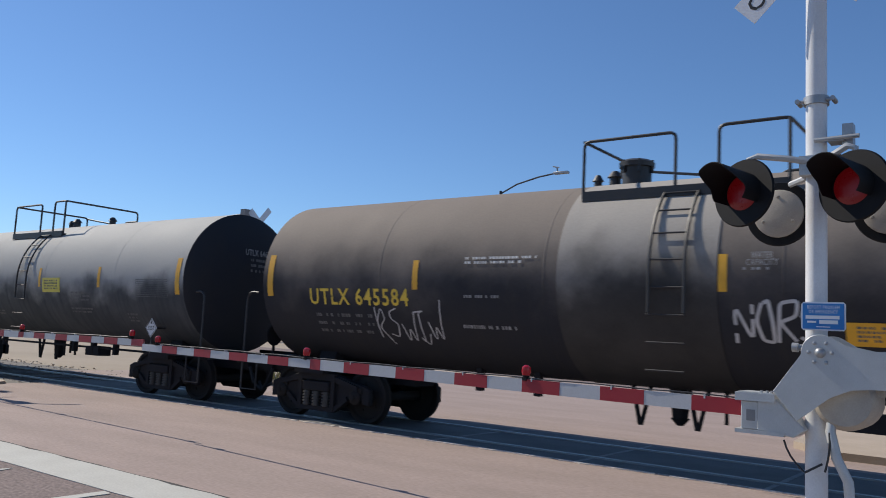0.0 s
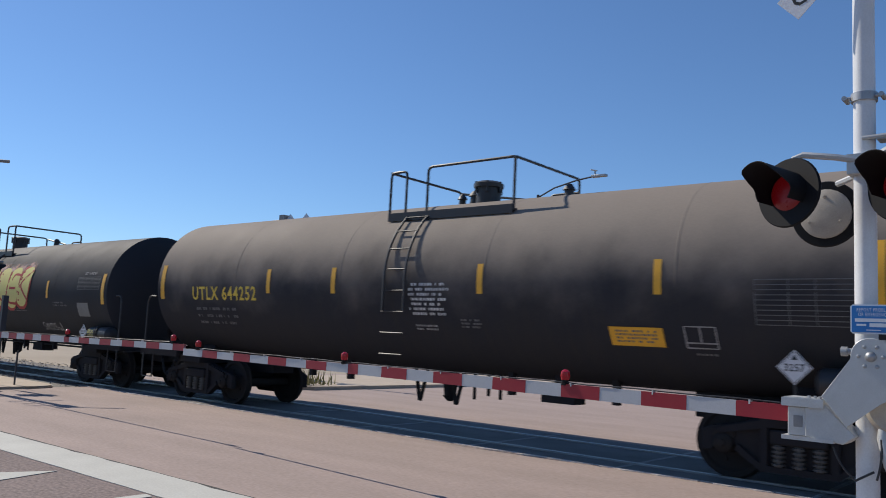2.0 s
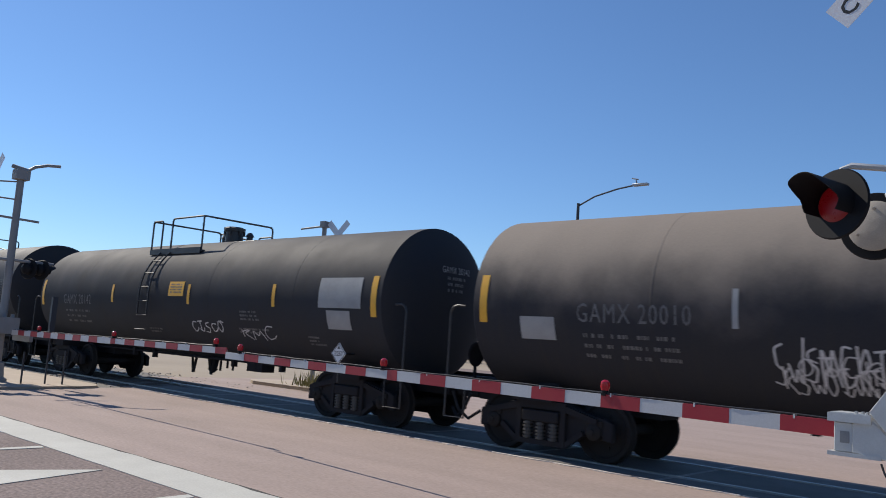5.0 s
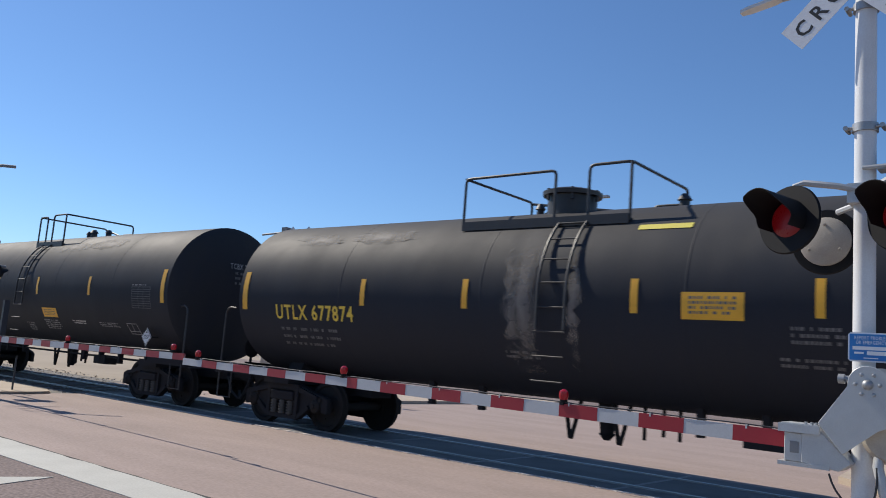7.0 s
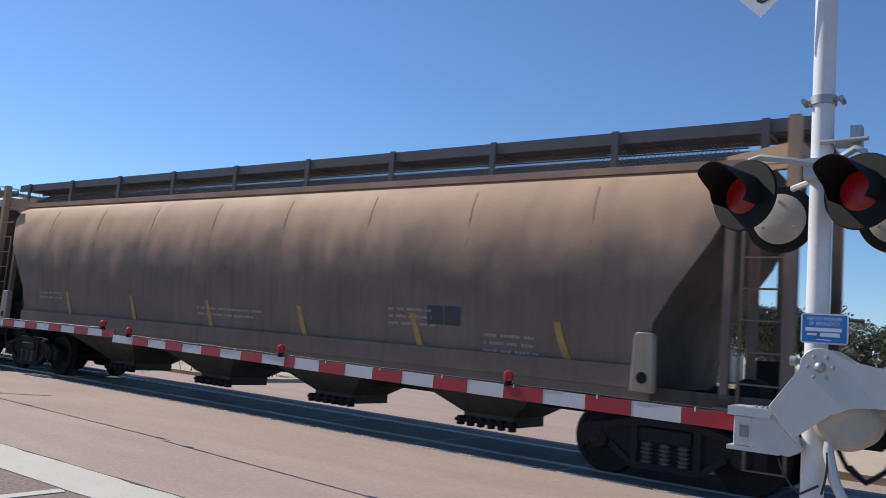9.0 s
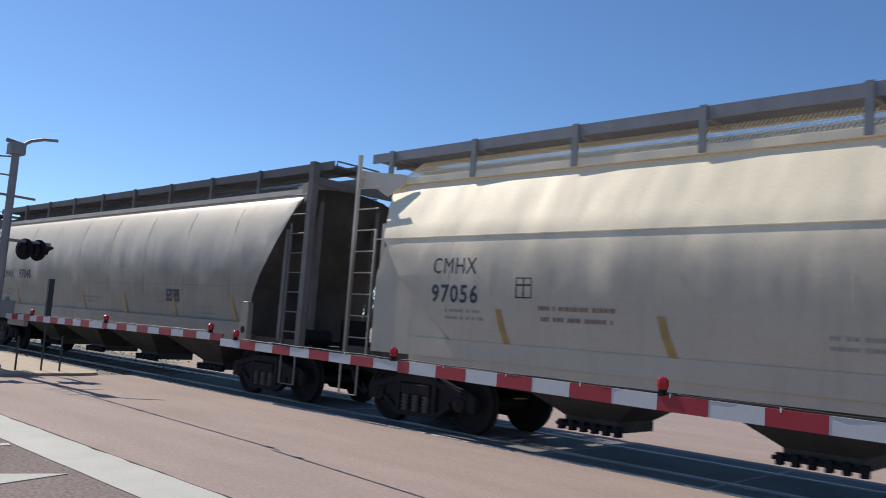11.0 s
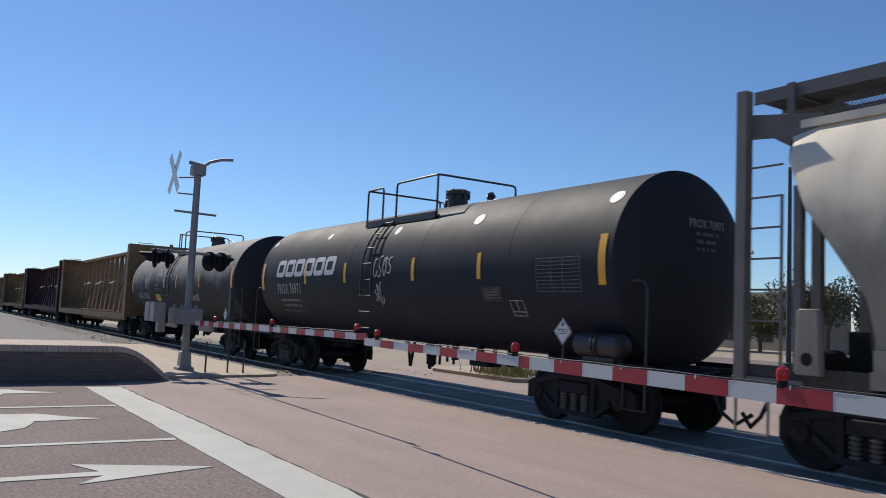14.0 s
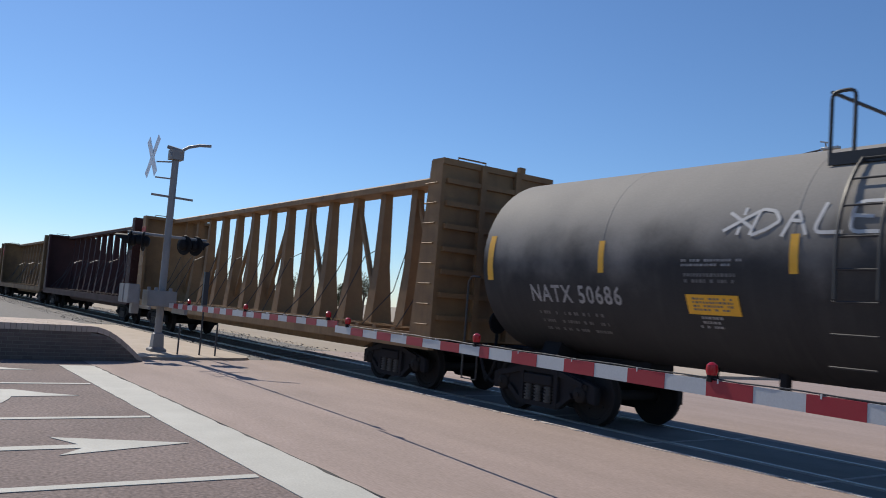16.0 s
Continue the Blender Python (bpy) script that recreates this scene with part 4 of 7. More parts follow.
for y in (-0.36, -0.18, 0.0, 0.18):
    bm = bmesh.new()
    rod(bm, (0.1, y, 1.6), (0.1, y, 1.68), 0.05, 0.04, 10)
    part("cover_bolt", bm, M["mast_grey"], FAR)
tip = ARM_A + ARM_DIR * (REACH + 0.1) + Vector((0, 0.07, 0))
base = Vector((-20.2, 6.78, 1.25))
d = tip - base
yaw2 = math.degrees(math.atan2(-d.y, -d.x))
run = d.length
bands2 = []
k = 0.45
while k < run:
    bands2.append((k, min(run, k + 0.4064)))
    k += 0.8128
gate_arm(FAR, Matrix.Translation(base - FAR_AT) @ pose(0, 0, 0, 0, 0.4, yaw2), run, bands2, [run - 0.35, run - 4.1, run - 8.0], run - 4.2)
# posts beside the far gate
for x, y, h, sign in ((-19.9, 7.55, 1.95, True), (-19.9, 7.0, 0.75, False), (-19.75, 7.9, 0.8, False)):
    post = thing("sign_post" if sign else "marker_post", "thin dark post with a sign seen edge-on" if sign else "short thin dark marker post", "post", at=pose(x, y, 0.06))
    bm = bmesh.new()
    rod(bm, (0, 0, 0), (0, 0, h), 0.022)
    part("pole", bm, M["pole_dark"], post)
    if sign:
        bm = bmesh.new()
        box(bm, -0.05, 0.05, -0.06, 0.06, 1.15, 2.1)
        part("sign_panel", bm, M["pole_dark"], post, smooth=0)


# ---------------------------------------------------------------- the train's running gear
WHEEL_R = 0.47
AXLE = 0.94
WHEELSETS = []
bm = bmesh.new()
box(bm, -0.22, 0.22, -1.0, 1.0, 0.5, 0.8)
box(bm, -0.38, 0.38, -0.32, 0.32, 0.5, 0.9)
bmesh.ops.bevel(bm, geom=list(bm.edges), offset=0.03, segments=2, affect="EDGES")
TRUCK = part("truck", bm, M["steel_black"], None, "cast steel four-wheel truck")
for s in (-1, 1):
    y = s * 1.0
    # the cast side frame: an arch over each bearing, a deep belly and a window for the springs
    upper = [(-1.24, 0.34), (-1.24, 0.62), (-1.1, 0.68), (-0.78, 0.72), (-0.46, 0.84), (0.46, 0.84), (0.78, 0.72), (1.1, 0.68), (1.24, 0.62), (1.24, 0.34)]
    lower = [(1.08, 0.36), (1.06, 0.52), (0.82, 0.53), (0.78, 0.4), (0.7, 0.36), (0.42, 0.17), (-0.42, 0.17), (-0.7, 0.36), (-0.78, 0.4), (-0.82, 0.53), (-1.06, 0.52), (-1.08, 0.36)]
    bm = bmesh.new()
    prism(bm, [(x, y - 0.06, z) for x, z in upper + lower], (0, 0.12, 0))
    bmesh.ops.bevel(bm, geom=list(bm.edges), offset=0.014, segments=1, affect="EDGES")
    side_frame = part("side_frame", bm, M["steel_black"], TRUCK, "cast side frame with spring window")
    bm = bmesh.new()
    for q in ((-0.46, 0.46, 0.72, 0.84), (-0.46, 0.46, 0.17, 0.25), (-0.46, -0.37, 0.25, 0.72), (0.37, 0.46, 0.25, 0.72)):
        box(bm, q[0], q[1], *sorted((y + s * 0.05, y + s * 0.13)), q[2], q[3])
    for e in (-1, 1):
        prism(bm, [(e * 0.46, y + s * 0.05, 0.8), (e * 1.0, y + s * 0.05, 0.66), (e * 1.0, y + s * 0.05, 0.58), (e * 0.46, y + s * 0.05, 0.7)], (0, s * 0.07, 0))
        prism(bm, [(e * 0.44, y + s * 0.05, 0.25), (e * 0.74, y + s * 0.05, 0.47), (e * 0.78, y + s * 0.05, 0.4), (e * 0.46, y + s * 0.05, 0.17)], (0, s * 0.07, 0))
    part("frame_flange", bm, M["steel_black"], side_frame, smooth=0)
    bm = bmesh.new()
    box(bm, -0.34, 0.34, *sorted((y + s * 0.0, y + s * 0.16)), 0.52, 0.7)
    bmesh.ops.bevel(bm, geom=list(bm.edges), offset=0.02, segments=1, affect="EDGES")
    part("bolster_end", bm, M["steel_black"], TRUCK)
    for x in (-0.24, 0.0, 0.24):
        bm = bmesh.new()
        for k in range(5):
            rod(bm, (x, y + s * 0.1, 0.26 + k * 0.054), (x, y + s * 0.1, 0.288 + k * 0.054), 0.075, 0.075, 10)
        rod(bm, (x, y + s * 0.1, 0.25), (x, y + s * 0.1, 0.52), 0.05, 0.05, 8)
        part("spring", bm, M["spring"], TRUCK, "worn bright coil spring" if x == 0 else "")
    for x in (-AXLE, AXLE):
        bm = bmesh.new()
        lathe(bm, [(0, 0.13), (s * 0.1, 0.13), (s * 0.14, 0.09), (s * 0.15, 0.05), (s * 0.17, 0.045), (s * 0.172, 0.01)], "y", 14, pose(x, y, WHEEL_R))
        box(bm, x - 0.14, x + 0.14, *sorted((y - s * 0.04, y + s * 0.09)), WHEEL_R + 0.08, WHEEL_R + 0.16)
        part("bearing_cap", bm, M["wheel"], TRUCK)
for e in (-1, 1):
    bm = bmesh.new()
    rod(bm, (e * 0.36, -0.9, 0.36), (e * 0.36, 0.9, 0.36), 0.05, seg=8)
    for s in (-1, 1):
        box(bm, *sorted((e * 0.38, e * 0.49)), *sorted((s * 0.66, s * 0.8)), 0.26, 0.56)
    part("brake_beam", bm, M["steel_black"], TRUCK, "brake beam with shoes")
for x in (-AXLE, AXLE):
    bm = bmesh.new()
    rod(bm, (0, -0.75, 0), (0, 0.75, 0), 0.085, seg=12)
    for s in (-1, 1):
        prof = [(0.66, 0.12), (0.69, 0.13), (0.70, 0.36), (0.675, 0.39), (0.675, WHEEL_R + 0.028), (0.70, WHEEL_R + 0.028), (0.712, WHEEL_R), (0.80, WHEEL_R - 0.004), (0.80, 0.4),
                (0.765, 0.37), (0.75, 0.15), (0.82, 0.13), (0.82, 0.09)]
        lathe(bm, [(s * a, r) for a, r in prof], "y", 32)
        for k in range(5):
            a = 2 * math.pi * k / 5
            rod(bm, (0.25 * math.cos(a), s * 0.75, 0.25 * math.sin(a)), (0.25 * math.cos(a), s * 0.775, 0.25 * math.sin(a)), 0.03, seg=6)
    WHEELSETS.append(part("wheelset", bm, M["wheel"], TRUCK, "sooty steel axle with two wheels", at=pose(x, 0, WHEEL_R)))

CARS = []      # (thing, its middle along the train)
used = []


def trucks(car, places):
    for x in places:
        at = pose(x, 0, RAIL_TOP)
        if not used:
            TRUCK.matrix_basis = at
            ob = TRUCK
        else:
            ob = copy_thing(TRUCK, at)
            WHEELSETS.extend(c for c in ob.children if c.name.startswith("wheelset"))
        used.append(ob)
        ob.parent = car


def coupler(car, x, s):
    bm = bmesh.new()
    box(bm, *sorted((x, x + s * 0.5)), -0.11, 0.11, 0.76, 0.98)
    box(bm, *sorted((x + s * 0.38, x + s * 0.68)), -0.17, 0.12, 0.72, 1.02)
    bmesh.ops.bevel(bm, geom=list(bm.edges), offset=0.03, segments=2, affect="EDGES")
    part("coupler", bm, M["wheel"], car, "brown knuckle coupler")
    bm = bmesh.new()
    pipe(bm, [(x + s * 0.2, -0.35, 0.8), (x + s * 0.35, -0.36, 0.5), (x + s * 0.55, -0.3, 0.34), (x + s * 0.75, -0.2, 0.5)], 0.03)
    part("air_hose", bm, M["rubber"], car, "black rubber air hose")
    bm = bmesh.new()
    pipe(bm, [(x + s * 0.1, -1.35, 0.95), (x + s * 0.12, -0.7, 0.98), (x + s * 0.2, -0.2, 1.05)], 0.016, 6)
    part("uncoupling_lever", bm, M["rail_black"], car)


def car_thing(name, label, category, u):
    car = thing(name, label, category, "freight cars of the passing train", at=pose(u, AXIS, 0))
    CARS.append((car, u))
    return car


def dashes(bars, r):
    """Cuts bars into short uneven pieces, as small worn lettering looks."""
    out = []
    for (x0, h0), (x1, h1) in bars:
        x = x0
        while x < x1 - 0.02:
            w = min(r.choice((0.025, 0.035, 0.05)), x1 - x)
            out.append([(x, h0), (x + w, h0)])
            x += w + r.choice((0.015, 0.015, 0.02, 0.07))
    return out


# ---------------------------------------------------------------- tank cars
def tank_car(u, half, label, shell="tank_black", R=1.5, c=2.63, mark="", mark_x=0.0, mark_w=2.2, mark_col="letter_yellow", mark_z=-0.2, stripes=(), tape="reflector",
             panel=None, panel_col="reflector", reservoir=False, band=None, placard=True, tags=(), block=None, hatch=0.55, table=None, residue=None, marks_small=True, spots=(), bigtag=None, dome=True, rail=(-1.48, 1.48), patches=(), words=(), texts=(), boards=(), ladder_x=None, hatch_r=0.25):
    """A black cylindrical tank car; half: from its middle to the reflective tape near each end."""
    car = car_thing("tank_car", label, "tank car", u)
    R, c = R + 0.04, c - 0.04
    L = half + 0.14
    bm = bmesh.new()
    prof = [(-L - 0.38, 0.04), (-L - 0.37, 0.45), (-L - 0.33, 0.85), (-L - 0.25, 1.15), (-L - 0.16, R - 0.16), (-L - 0.075, R - 0.012), (-L - 0.06, R)]
    n = 14
    prof += [(-L + 0.02 + (2 * L - 0.04) * k / n, R) for k in range(1, n)]
    prof += [(-s, r) for s, r in prof[6::-1]]
    lathe(bm, prof, "x", 56, pose(0, 0, c))
    bm.normal_update()
    for f in bm.faces:
        f.material_index = 1 if abs(f.calc_center_median().x) > L + 0.062 else 0
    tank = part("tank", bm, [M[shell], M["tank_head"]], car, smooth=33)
    RR = R + 0.006

    def put(x, h, lift=0.0):
        a = h / RR
        return Vector((x, -(RR + lift) * math.cos(a), c + (RR + lift) * math.sin(a)))

    def sheet(name, pts, faces, mat, lbl="", lift=0.0, parent=tank):
        ob = part(name, lay(pts, faces, lambda x, y: put(x, y, lift)), M[mat], parent, lbl, smooth=50)
        if name in ("graffiti", "small_lettering", "notice_print", "data_table", "company_block"):
            ob["kind"] = "stuff"
        return ob

    # weld seams round the shell
    for x in (-L * 0.62, -L * 0.2, L * 0.24, L * 0.66):
        bm = bmesh.new()
        lathe(bm, [(x - 0.016, R - 0.002), (x - 0.01, R + 0.0025), (x + 0.01, R + 0.0025), (x + 0.016, R - 0.002)], "x", 56, pose(0, 0, c))
        part("weld_seam", bm, M[shell], tank)
    if band:
        bm = bmesh.new()
        lathe(bm, [(band[0], R - 0.02), (band[0], R + 0.012), (band[1], R + 0.012), (band[1], R - 0.02)], "x", 56, pose(0, 0, c))
        part("jacket_band", bm, M["tank_band"], tank, "lighter grey jacket band")
    if residue:
        for x0, x1, h0, h1 in residue:
            r = random.Random(int(x0 * 100))
            k = 14
            flat = x1 - x0 > h1 - h0
            mid, wid = (x0 + x1) / 2, (x1 - x0) / 2
            left, right = [], []
            for i in range(k + 1):
                f = 2 * i / k - 1
                narrow = math.sqrt(max(0.01, 1 - f * f)) if flat else 1 - 0.25 * abs(f)
                slip = 0.35 * wid if flat else 0.12
                left.append((mid - wid * narrow + r.uniform(-slip, slip), h0 + (h1 - h0) * i / k))
                right.append((mid + wid * narrow + r.uniform(-slip, slip), h0 + (h1 - h0) * i / k))
            pts = [Vector((*p, 0)) for pair in zip(left, right) for p in pair]
            sheet("residue_stain", pts, [(2 * i, 2 * i + 1, 2 * i + 3, 2 * i + 2) for i in range(k)], "tank_residue", "pale spilled residue", 0.002)
    # stripes of reflective tape
    for s in (-1, 1):
        sheet("reflective_tape", *panel_pts(s * half - 0.075, s * half + 0.075, -0.36, 0.42), tape, "tall yellow reflective tape", 0.001)
    for x in stripes:
        sheet("reflective_tape", *panel_pts(x - 0.055, x + 0.055, -0.22, 0.26), tape, lift=0.001)
    if mark:
        pts, faces = glyphs(mark, 0.4, mark_w)
        for name, some in split_words(pts, faces):
            sheet(name, [p + Vector((mark_x, mark_z, 0)) for p in pts], some, mark_col, "stencilled reporting mark" if name == "reporting_mark" else "stencilled car number")
        bars = []
        r = random.Random(int(u * 10))
        for row in range(3):
            x = mark_x + 0.1
            while x < mark_x + 1.5 - row * 0.1:
                w = r.uniform(0.08, 0.4)
                bars.append([(x, mark_z - 0.2 - row * 0.16), (x + w, mark_z - 0.2 - row * 0.16)])
                x += w + 0.1
        sheet("small_lettering", *ribbon(dashes(bars, r), 0.06), "letter_dim", "rows of faded small lettering")
    if marks_small:
        r = random.Random(int(u * 7) + 1)
        for x0, h0, rows, w in ((half * 0.42, -0.35, 3, 0.9), (half * 0.4, -0.75, 2, 1.2), (-half * 0.15, -0.9, 2, 0.7), (half * 0.72, -0.85, 3, 0.5)):
            bars = [[(x0, h0 - 0.085 * k), (x0 + w * r.uniform(0.6, 1.0), h0 - 0.085 * k)] for k in range(rows)]
            sheet("small_lettering", *ribbon(dashes(bars, r), 0.045), "letter_dim")
    if block:
        x0, x1, h0, h1 = block
        n = 6
        w = (x1 - x0) / n
        bm_pts, bm_faces = [], []
        for k in range(n):
            a, b = x0 + k * w + 0.03, x0 + (k + 1) * w - 0.03
            i = len(bm_pts)
            t, sl = 0.13, 0.12
            def rounded(x_lo, x_hi, z_lo, z_hi, q):
                out = []
                for cx, cz, turn in ((x_hi - q, z_hi - q, 0), (x_lo + q, z_hi - q, 90), (x_lo + q, z_lo + q, 180), (x_hi - q, z_lo + q, 270)):
                    out += [(cx + q * math.cos(radians(turn + d)), cz + q * math.sin(radians(turn + d))) for d in (0, 30, 60, 90)]
                return out

            outer, inner = rounded(a, b, h0, h1, 0.1), rounded(a + t, b - t, h0 + t, h1 - t, 0.03)
            m = len(outer)
            bm_pts += [Vector((xx + sl * (yy - h0), yy, 0)) for xx, yy in outer + inner]
            bm_faces += [(i + q, i + (q + 1) % m, i + m + (q + 1) % m, i + m + q) for q in range(m)]
        sheet("company_block", bm_pts, bm_faces, "letter_white", "six white block shapes in a row")
    if panel:
        x, h, w, hh = panel
        sheet("notice_panel", *panel_pts(x - w / 2, x + w / 2, h - hh / 2, h + hh / 2), panel_col, "yellow notice panel", 0.003)
        bars = [[(x - w * 0.38, h + hh * q), (x + w * 0.38, h + hh * q)] for q in (0.3, 0.12, -0.06, -0.24)]
        sheet("notice_print", *ribbon(dashes(bars, random.Random(6)), hh * 0.1), "frame_grey", lift=0.005)
    if table:
        x0, x1, h0, h1 = table
        bars = [[(x0, h0 + (h1 - h0) * k / 9), (x1, h0 + (h1 - h0) * k / 9)] for k in range(10)]
        bars += [[(x, h0), (x, h1)] for x in (x0, x0 + (x1 - x0) * 0.35, x0 + (x1 - x0) * 0.62, x1)]
        sheet("data_table", *ribbon(bars, 0.011), "letter_dim", "stencilled data table")
    for x, h, r in spots:
        pts = [Vector((x + r * 1.0 * math.cos(2 * math.pi * k / 14), h + r * math.sin(2 * math.pi * k / 14), 0)) for k in range(14)]
        sheet("paint_patch", pts, [tuple(range(14))], "letter_white", "round white patch")
    for x0, x1, h0, h1, n, seed, wid in tags:
        sheet("graffiti", *ribbon(scrawl(random.Random(seed), x0, x1, h0, h1, n), wid), "graffiti_white", "white sprayed scrawl", 0.002)
    for word, x0, h0, size, width, mat in words:
        if mat == "letter_mid":
            pts, faces = glyphs(word, size, width)
            sheet("stencil_words", [Vector((p.x + x0, p.y + h0, 0)) for p in pts], faces, mat, "white stencilled words", 0.013)["kind"] = "stuff"
        else:
            sheet("graffiti", *ribbon(sprayed(word, x0, h0, size, width, len(word)), 0.03 if size < 0.3 else 0.045), mat, "white sprayed words", 0.002)
    for x0, x1, h0, h1, rows, mat in texts:
        r = random.Random(int(x0 * 50) + rows)
        step = (h1 - h0) / rows
        bars = [[(x0 + r.choice((0, 0, 0.06)), h1 - step * (k + 0.5)), (x0 + (x1 - x0) * r.uniform(0.75, 1.0), h1 - step * (k + 0.5))] for k in range(rows)]
        sheet("small_lettering", *ribbon(dashes(bars, r), step * 0.55), mat, "rows of small lettering", 0.002)
    for x0, x1, h0, h1 in boards:
        sheet("consolidated_stencil", *ribbon([[(x0, h0), (x1, h0), (x1, h1), (x0, h1), (x0, h0)], [((x0 + x1) / 2, h0 + 0.08), ((x0 + x1) / 2, h1)], [(x0, h0 + 0.08), (x1, h0 + 0.08)]], 0.022), "letter_mid", "white framed stencil", 0.002)["kind"] = "stuff"
    for x0, x1, h0, h1, mat in patches:
        sheet("stencil_patch", *panel_pts(x0, x1, h0, h1), mat, "faded stencil patch", 0.0015)
    if bigtag:
        x0, x1, h0, h1 = bigtag
        r = random.Random(8)

        def blob(cx, cy, w, h, mat, lift, slant=0.0, power=2.8, lbl=""):
            """A rounded spot with a wavering outline, bent round the shell."""
            pts, k, f1, f2 = [], 16, r.uniform(0, 6), r.uniform(0, 6)
            for i in range(k + 1):
                f = -1 + 2 * i / k
                half_w = w * max(0.02, 1 - abs(f) ** power) ** (1 / power)
                pts += [Vector((cx - half_w * (1 + 0.07 * math.sin(4 * f + f1)) + slant * f, cy + f * h, 0)), Vector((cx + half_w * (1 + 0.07 * math.sin(5 * f + f2)) + slant * f, cy + f * h, 0))]
            sheet("graffiti", pts, [(2 * i, 2 * i + 1, 2 * i + 3, 2 * i + 2) for i in range(k)], mat, lbl, lift)

        wide, mid, tall = (x1 - x0) / 4, (h0 + h1) / 2, (h1 - h0) / 2
        for k in range(4):
            cx = x0 + wide * (k + 0.5)
            blob(cx - 0.1, mid - 0.14 + 0.05 * k, wide * 0.66, tall * 1.02, "graffiti_red", 0.003 + 0.0005 * k, 0.04, 2.6, "yellow and red sprayed bubble shapes")
        for k in range(5):
            blob(x0 + 0.2 + wide * 0.85 * k, h1 - 0.02 + r.uniform(-0.04, 0.05), wide * 0.44, 0.2, "graffiti_pink", 0.0055 + 0.0005 * k)
        for k in range(4):
            cx = x0 + wide * (k + 0.5)
            blob(cx, mid + 0.03 * (k % 2), wide * (0.5 if k < 3 else 0.46), tall * (0.96 - 0.05 * (k % 2)), "graffiti_yellow", 0.009 + 0.0005 * k, (0.0, 0.03, 0.05, 0.12)[k], 3.2)
        lines = sprayed("DUEK", x0 + 0.1, mid - tall * 0.66, tall * 1.36, x1 - x0, 5)
        for k in (1, 2, 3):
            x = x0 + wide * k
            lines.append([(x - 0.1, mid - tall * 0.7), (x, mid - tall * 0.2), (x + 0.05, mid + tall * 0.4), (x + 0.02, mid + tall * 0.75)])
        sheet("graffiti", *ribbon(lines, 0.07), "graffiti_red", lift=0.013)
    if placard:
        x, h = half - 0.93 + (placard[0] if placard is not True else 0), -1.2 + (placard[1] if placard is not True else 0)
        e = 0.21
        zp, yp = c + RR * math.sin(h / RR), -1.44
        bm = bmesh.new()
        prism(bm, [(x + a * e, yp, zp + b * e) for a, b in ((0, -1), (1, 0), (0, 1), (-1, 0))], (0, 0.008, 0))
        plate = part("placard", bm, M["placard"], car, "white diamond hazard placard on a holder", smooth=0)
        bm = bmesh.new()
        rod(bm, (x, yp + 0.03, zp - 0.55), (x, yp + 0.03, zp + 0.2), 0.02, seg=6)
        rod(bm, (x, yp + 0.03, zp), (x, yp + 0.4, zp), 0.02, seg=6)
        part("placard_holder", bm, M["rail_black"], plate)
        bm = bmesh.new()
        for k in range(4):
            p, q = [(0, -1), (1, 0), (0, 1), (-1, 0)][k], [(1, 0), (0, 1), (-1, 0), (0, -1)][k]
            rod(bm, (x + p[0] * e * 0.9, yp - 0.001, zp + p[1] * e * 0.9), (x + q[0] * e * 0.9, yp - 0.001, zp + q[1] * e * 0.9), 0.005, seg=4)
        part("placard_border", bm, M["black_text"], plate)
        pts, faces = glyphs("3257", 0.125, 0.235)
        part("placard_number", lay(pts, faces, lambda a, b: (x - 0.1175 + a, yp - 0.004, zp - 0.045 + b)), M["black_text"], plate, smooth=0)
        bm = bmesh.new()
        prism(bm, [(x - 0.04, yp - 0.003, zp + 0.09), (x + 0.04, yp - 0.003, zp + 0.09), (x, yp - 0.003, zp + 0.155)], (0, 0.002, 0))
        part("placard_symbol", bm, M["black_text"], plate, smooth=0)
    # platform with handrails, ladder, manway
    zd, zt, py = c + R - 0.36, c + R + 0.53, 1.08
    p0, p1 = rail[0], rail[-1]
    for y0, y1 in ((-py, -py + 0.42), (py - 0.42, py)):
        bm = bmesh.new()
        box(bm, p0, p1, y0, y1, zd, zd + 0.04)
        box(bm, p0, p1, y0 if y0 < 0 else y1 - 0.02, (y0 + 0.02) if y0 < 0 else y1, zd - 0.05, zd + 0.1)
        for x in (p0 + 0.05, (p0 + p1) / 2, p1 - 0.05):
            rod(bm, (x, (y0 + y1) / 2, zd), (x, (y0 + y1) / 2 * 0.9, zd - 0.16), 0.025, seg=6)
        part("walkway", bm, M["rail_black"], car, "black grating walkway on the tank top", smooth=0)
    N, F = -py + 0.04, py - 0.04

    def bar(pts):
        bm = bmesh.new()
        pts = [Vector(p) for p in pts]
        line = [pts[0]]
        for a, b, d in zip(pts, pts[1:], pts[2:]):
            line += bend(a, b, d, 0.1)
        pipe(bm, line + [pts[-1]], 0.024, 7)
        part("handrail", bm, M["rail_black"], car)

    z0, wide = zd, p1 - p0
    g0, g1 = rail[1:3] if len(rail) == 4 else (p0 + min(0.5, wide * 0.2), p0 + min(1.05, wide * 0.42))
    bar([(p0, N, z0), (p0, N, zt - 0.03), (g0, N, zt - 0.03), (g0, N, z0)])
    bar([(g1, N, z0), (g1, N, zt), (p1, N, zt), (p1, F, zt), (p1, F, z0)])
    bar([(p0, N, zt - 0.03), (p0, F, zt - 0.03), (p0, F, z0)])
    bar([(p0, F, zt - 0.06), (p0 + wide * 0.6, F, zt - 0.3), (p0 + wide * 0.6, F, z0)])
    bar([(p1, N, zt), (p1, N, z0)])
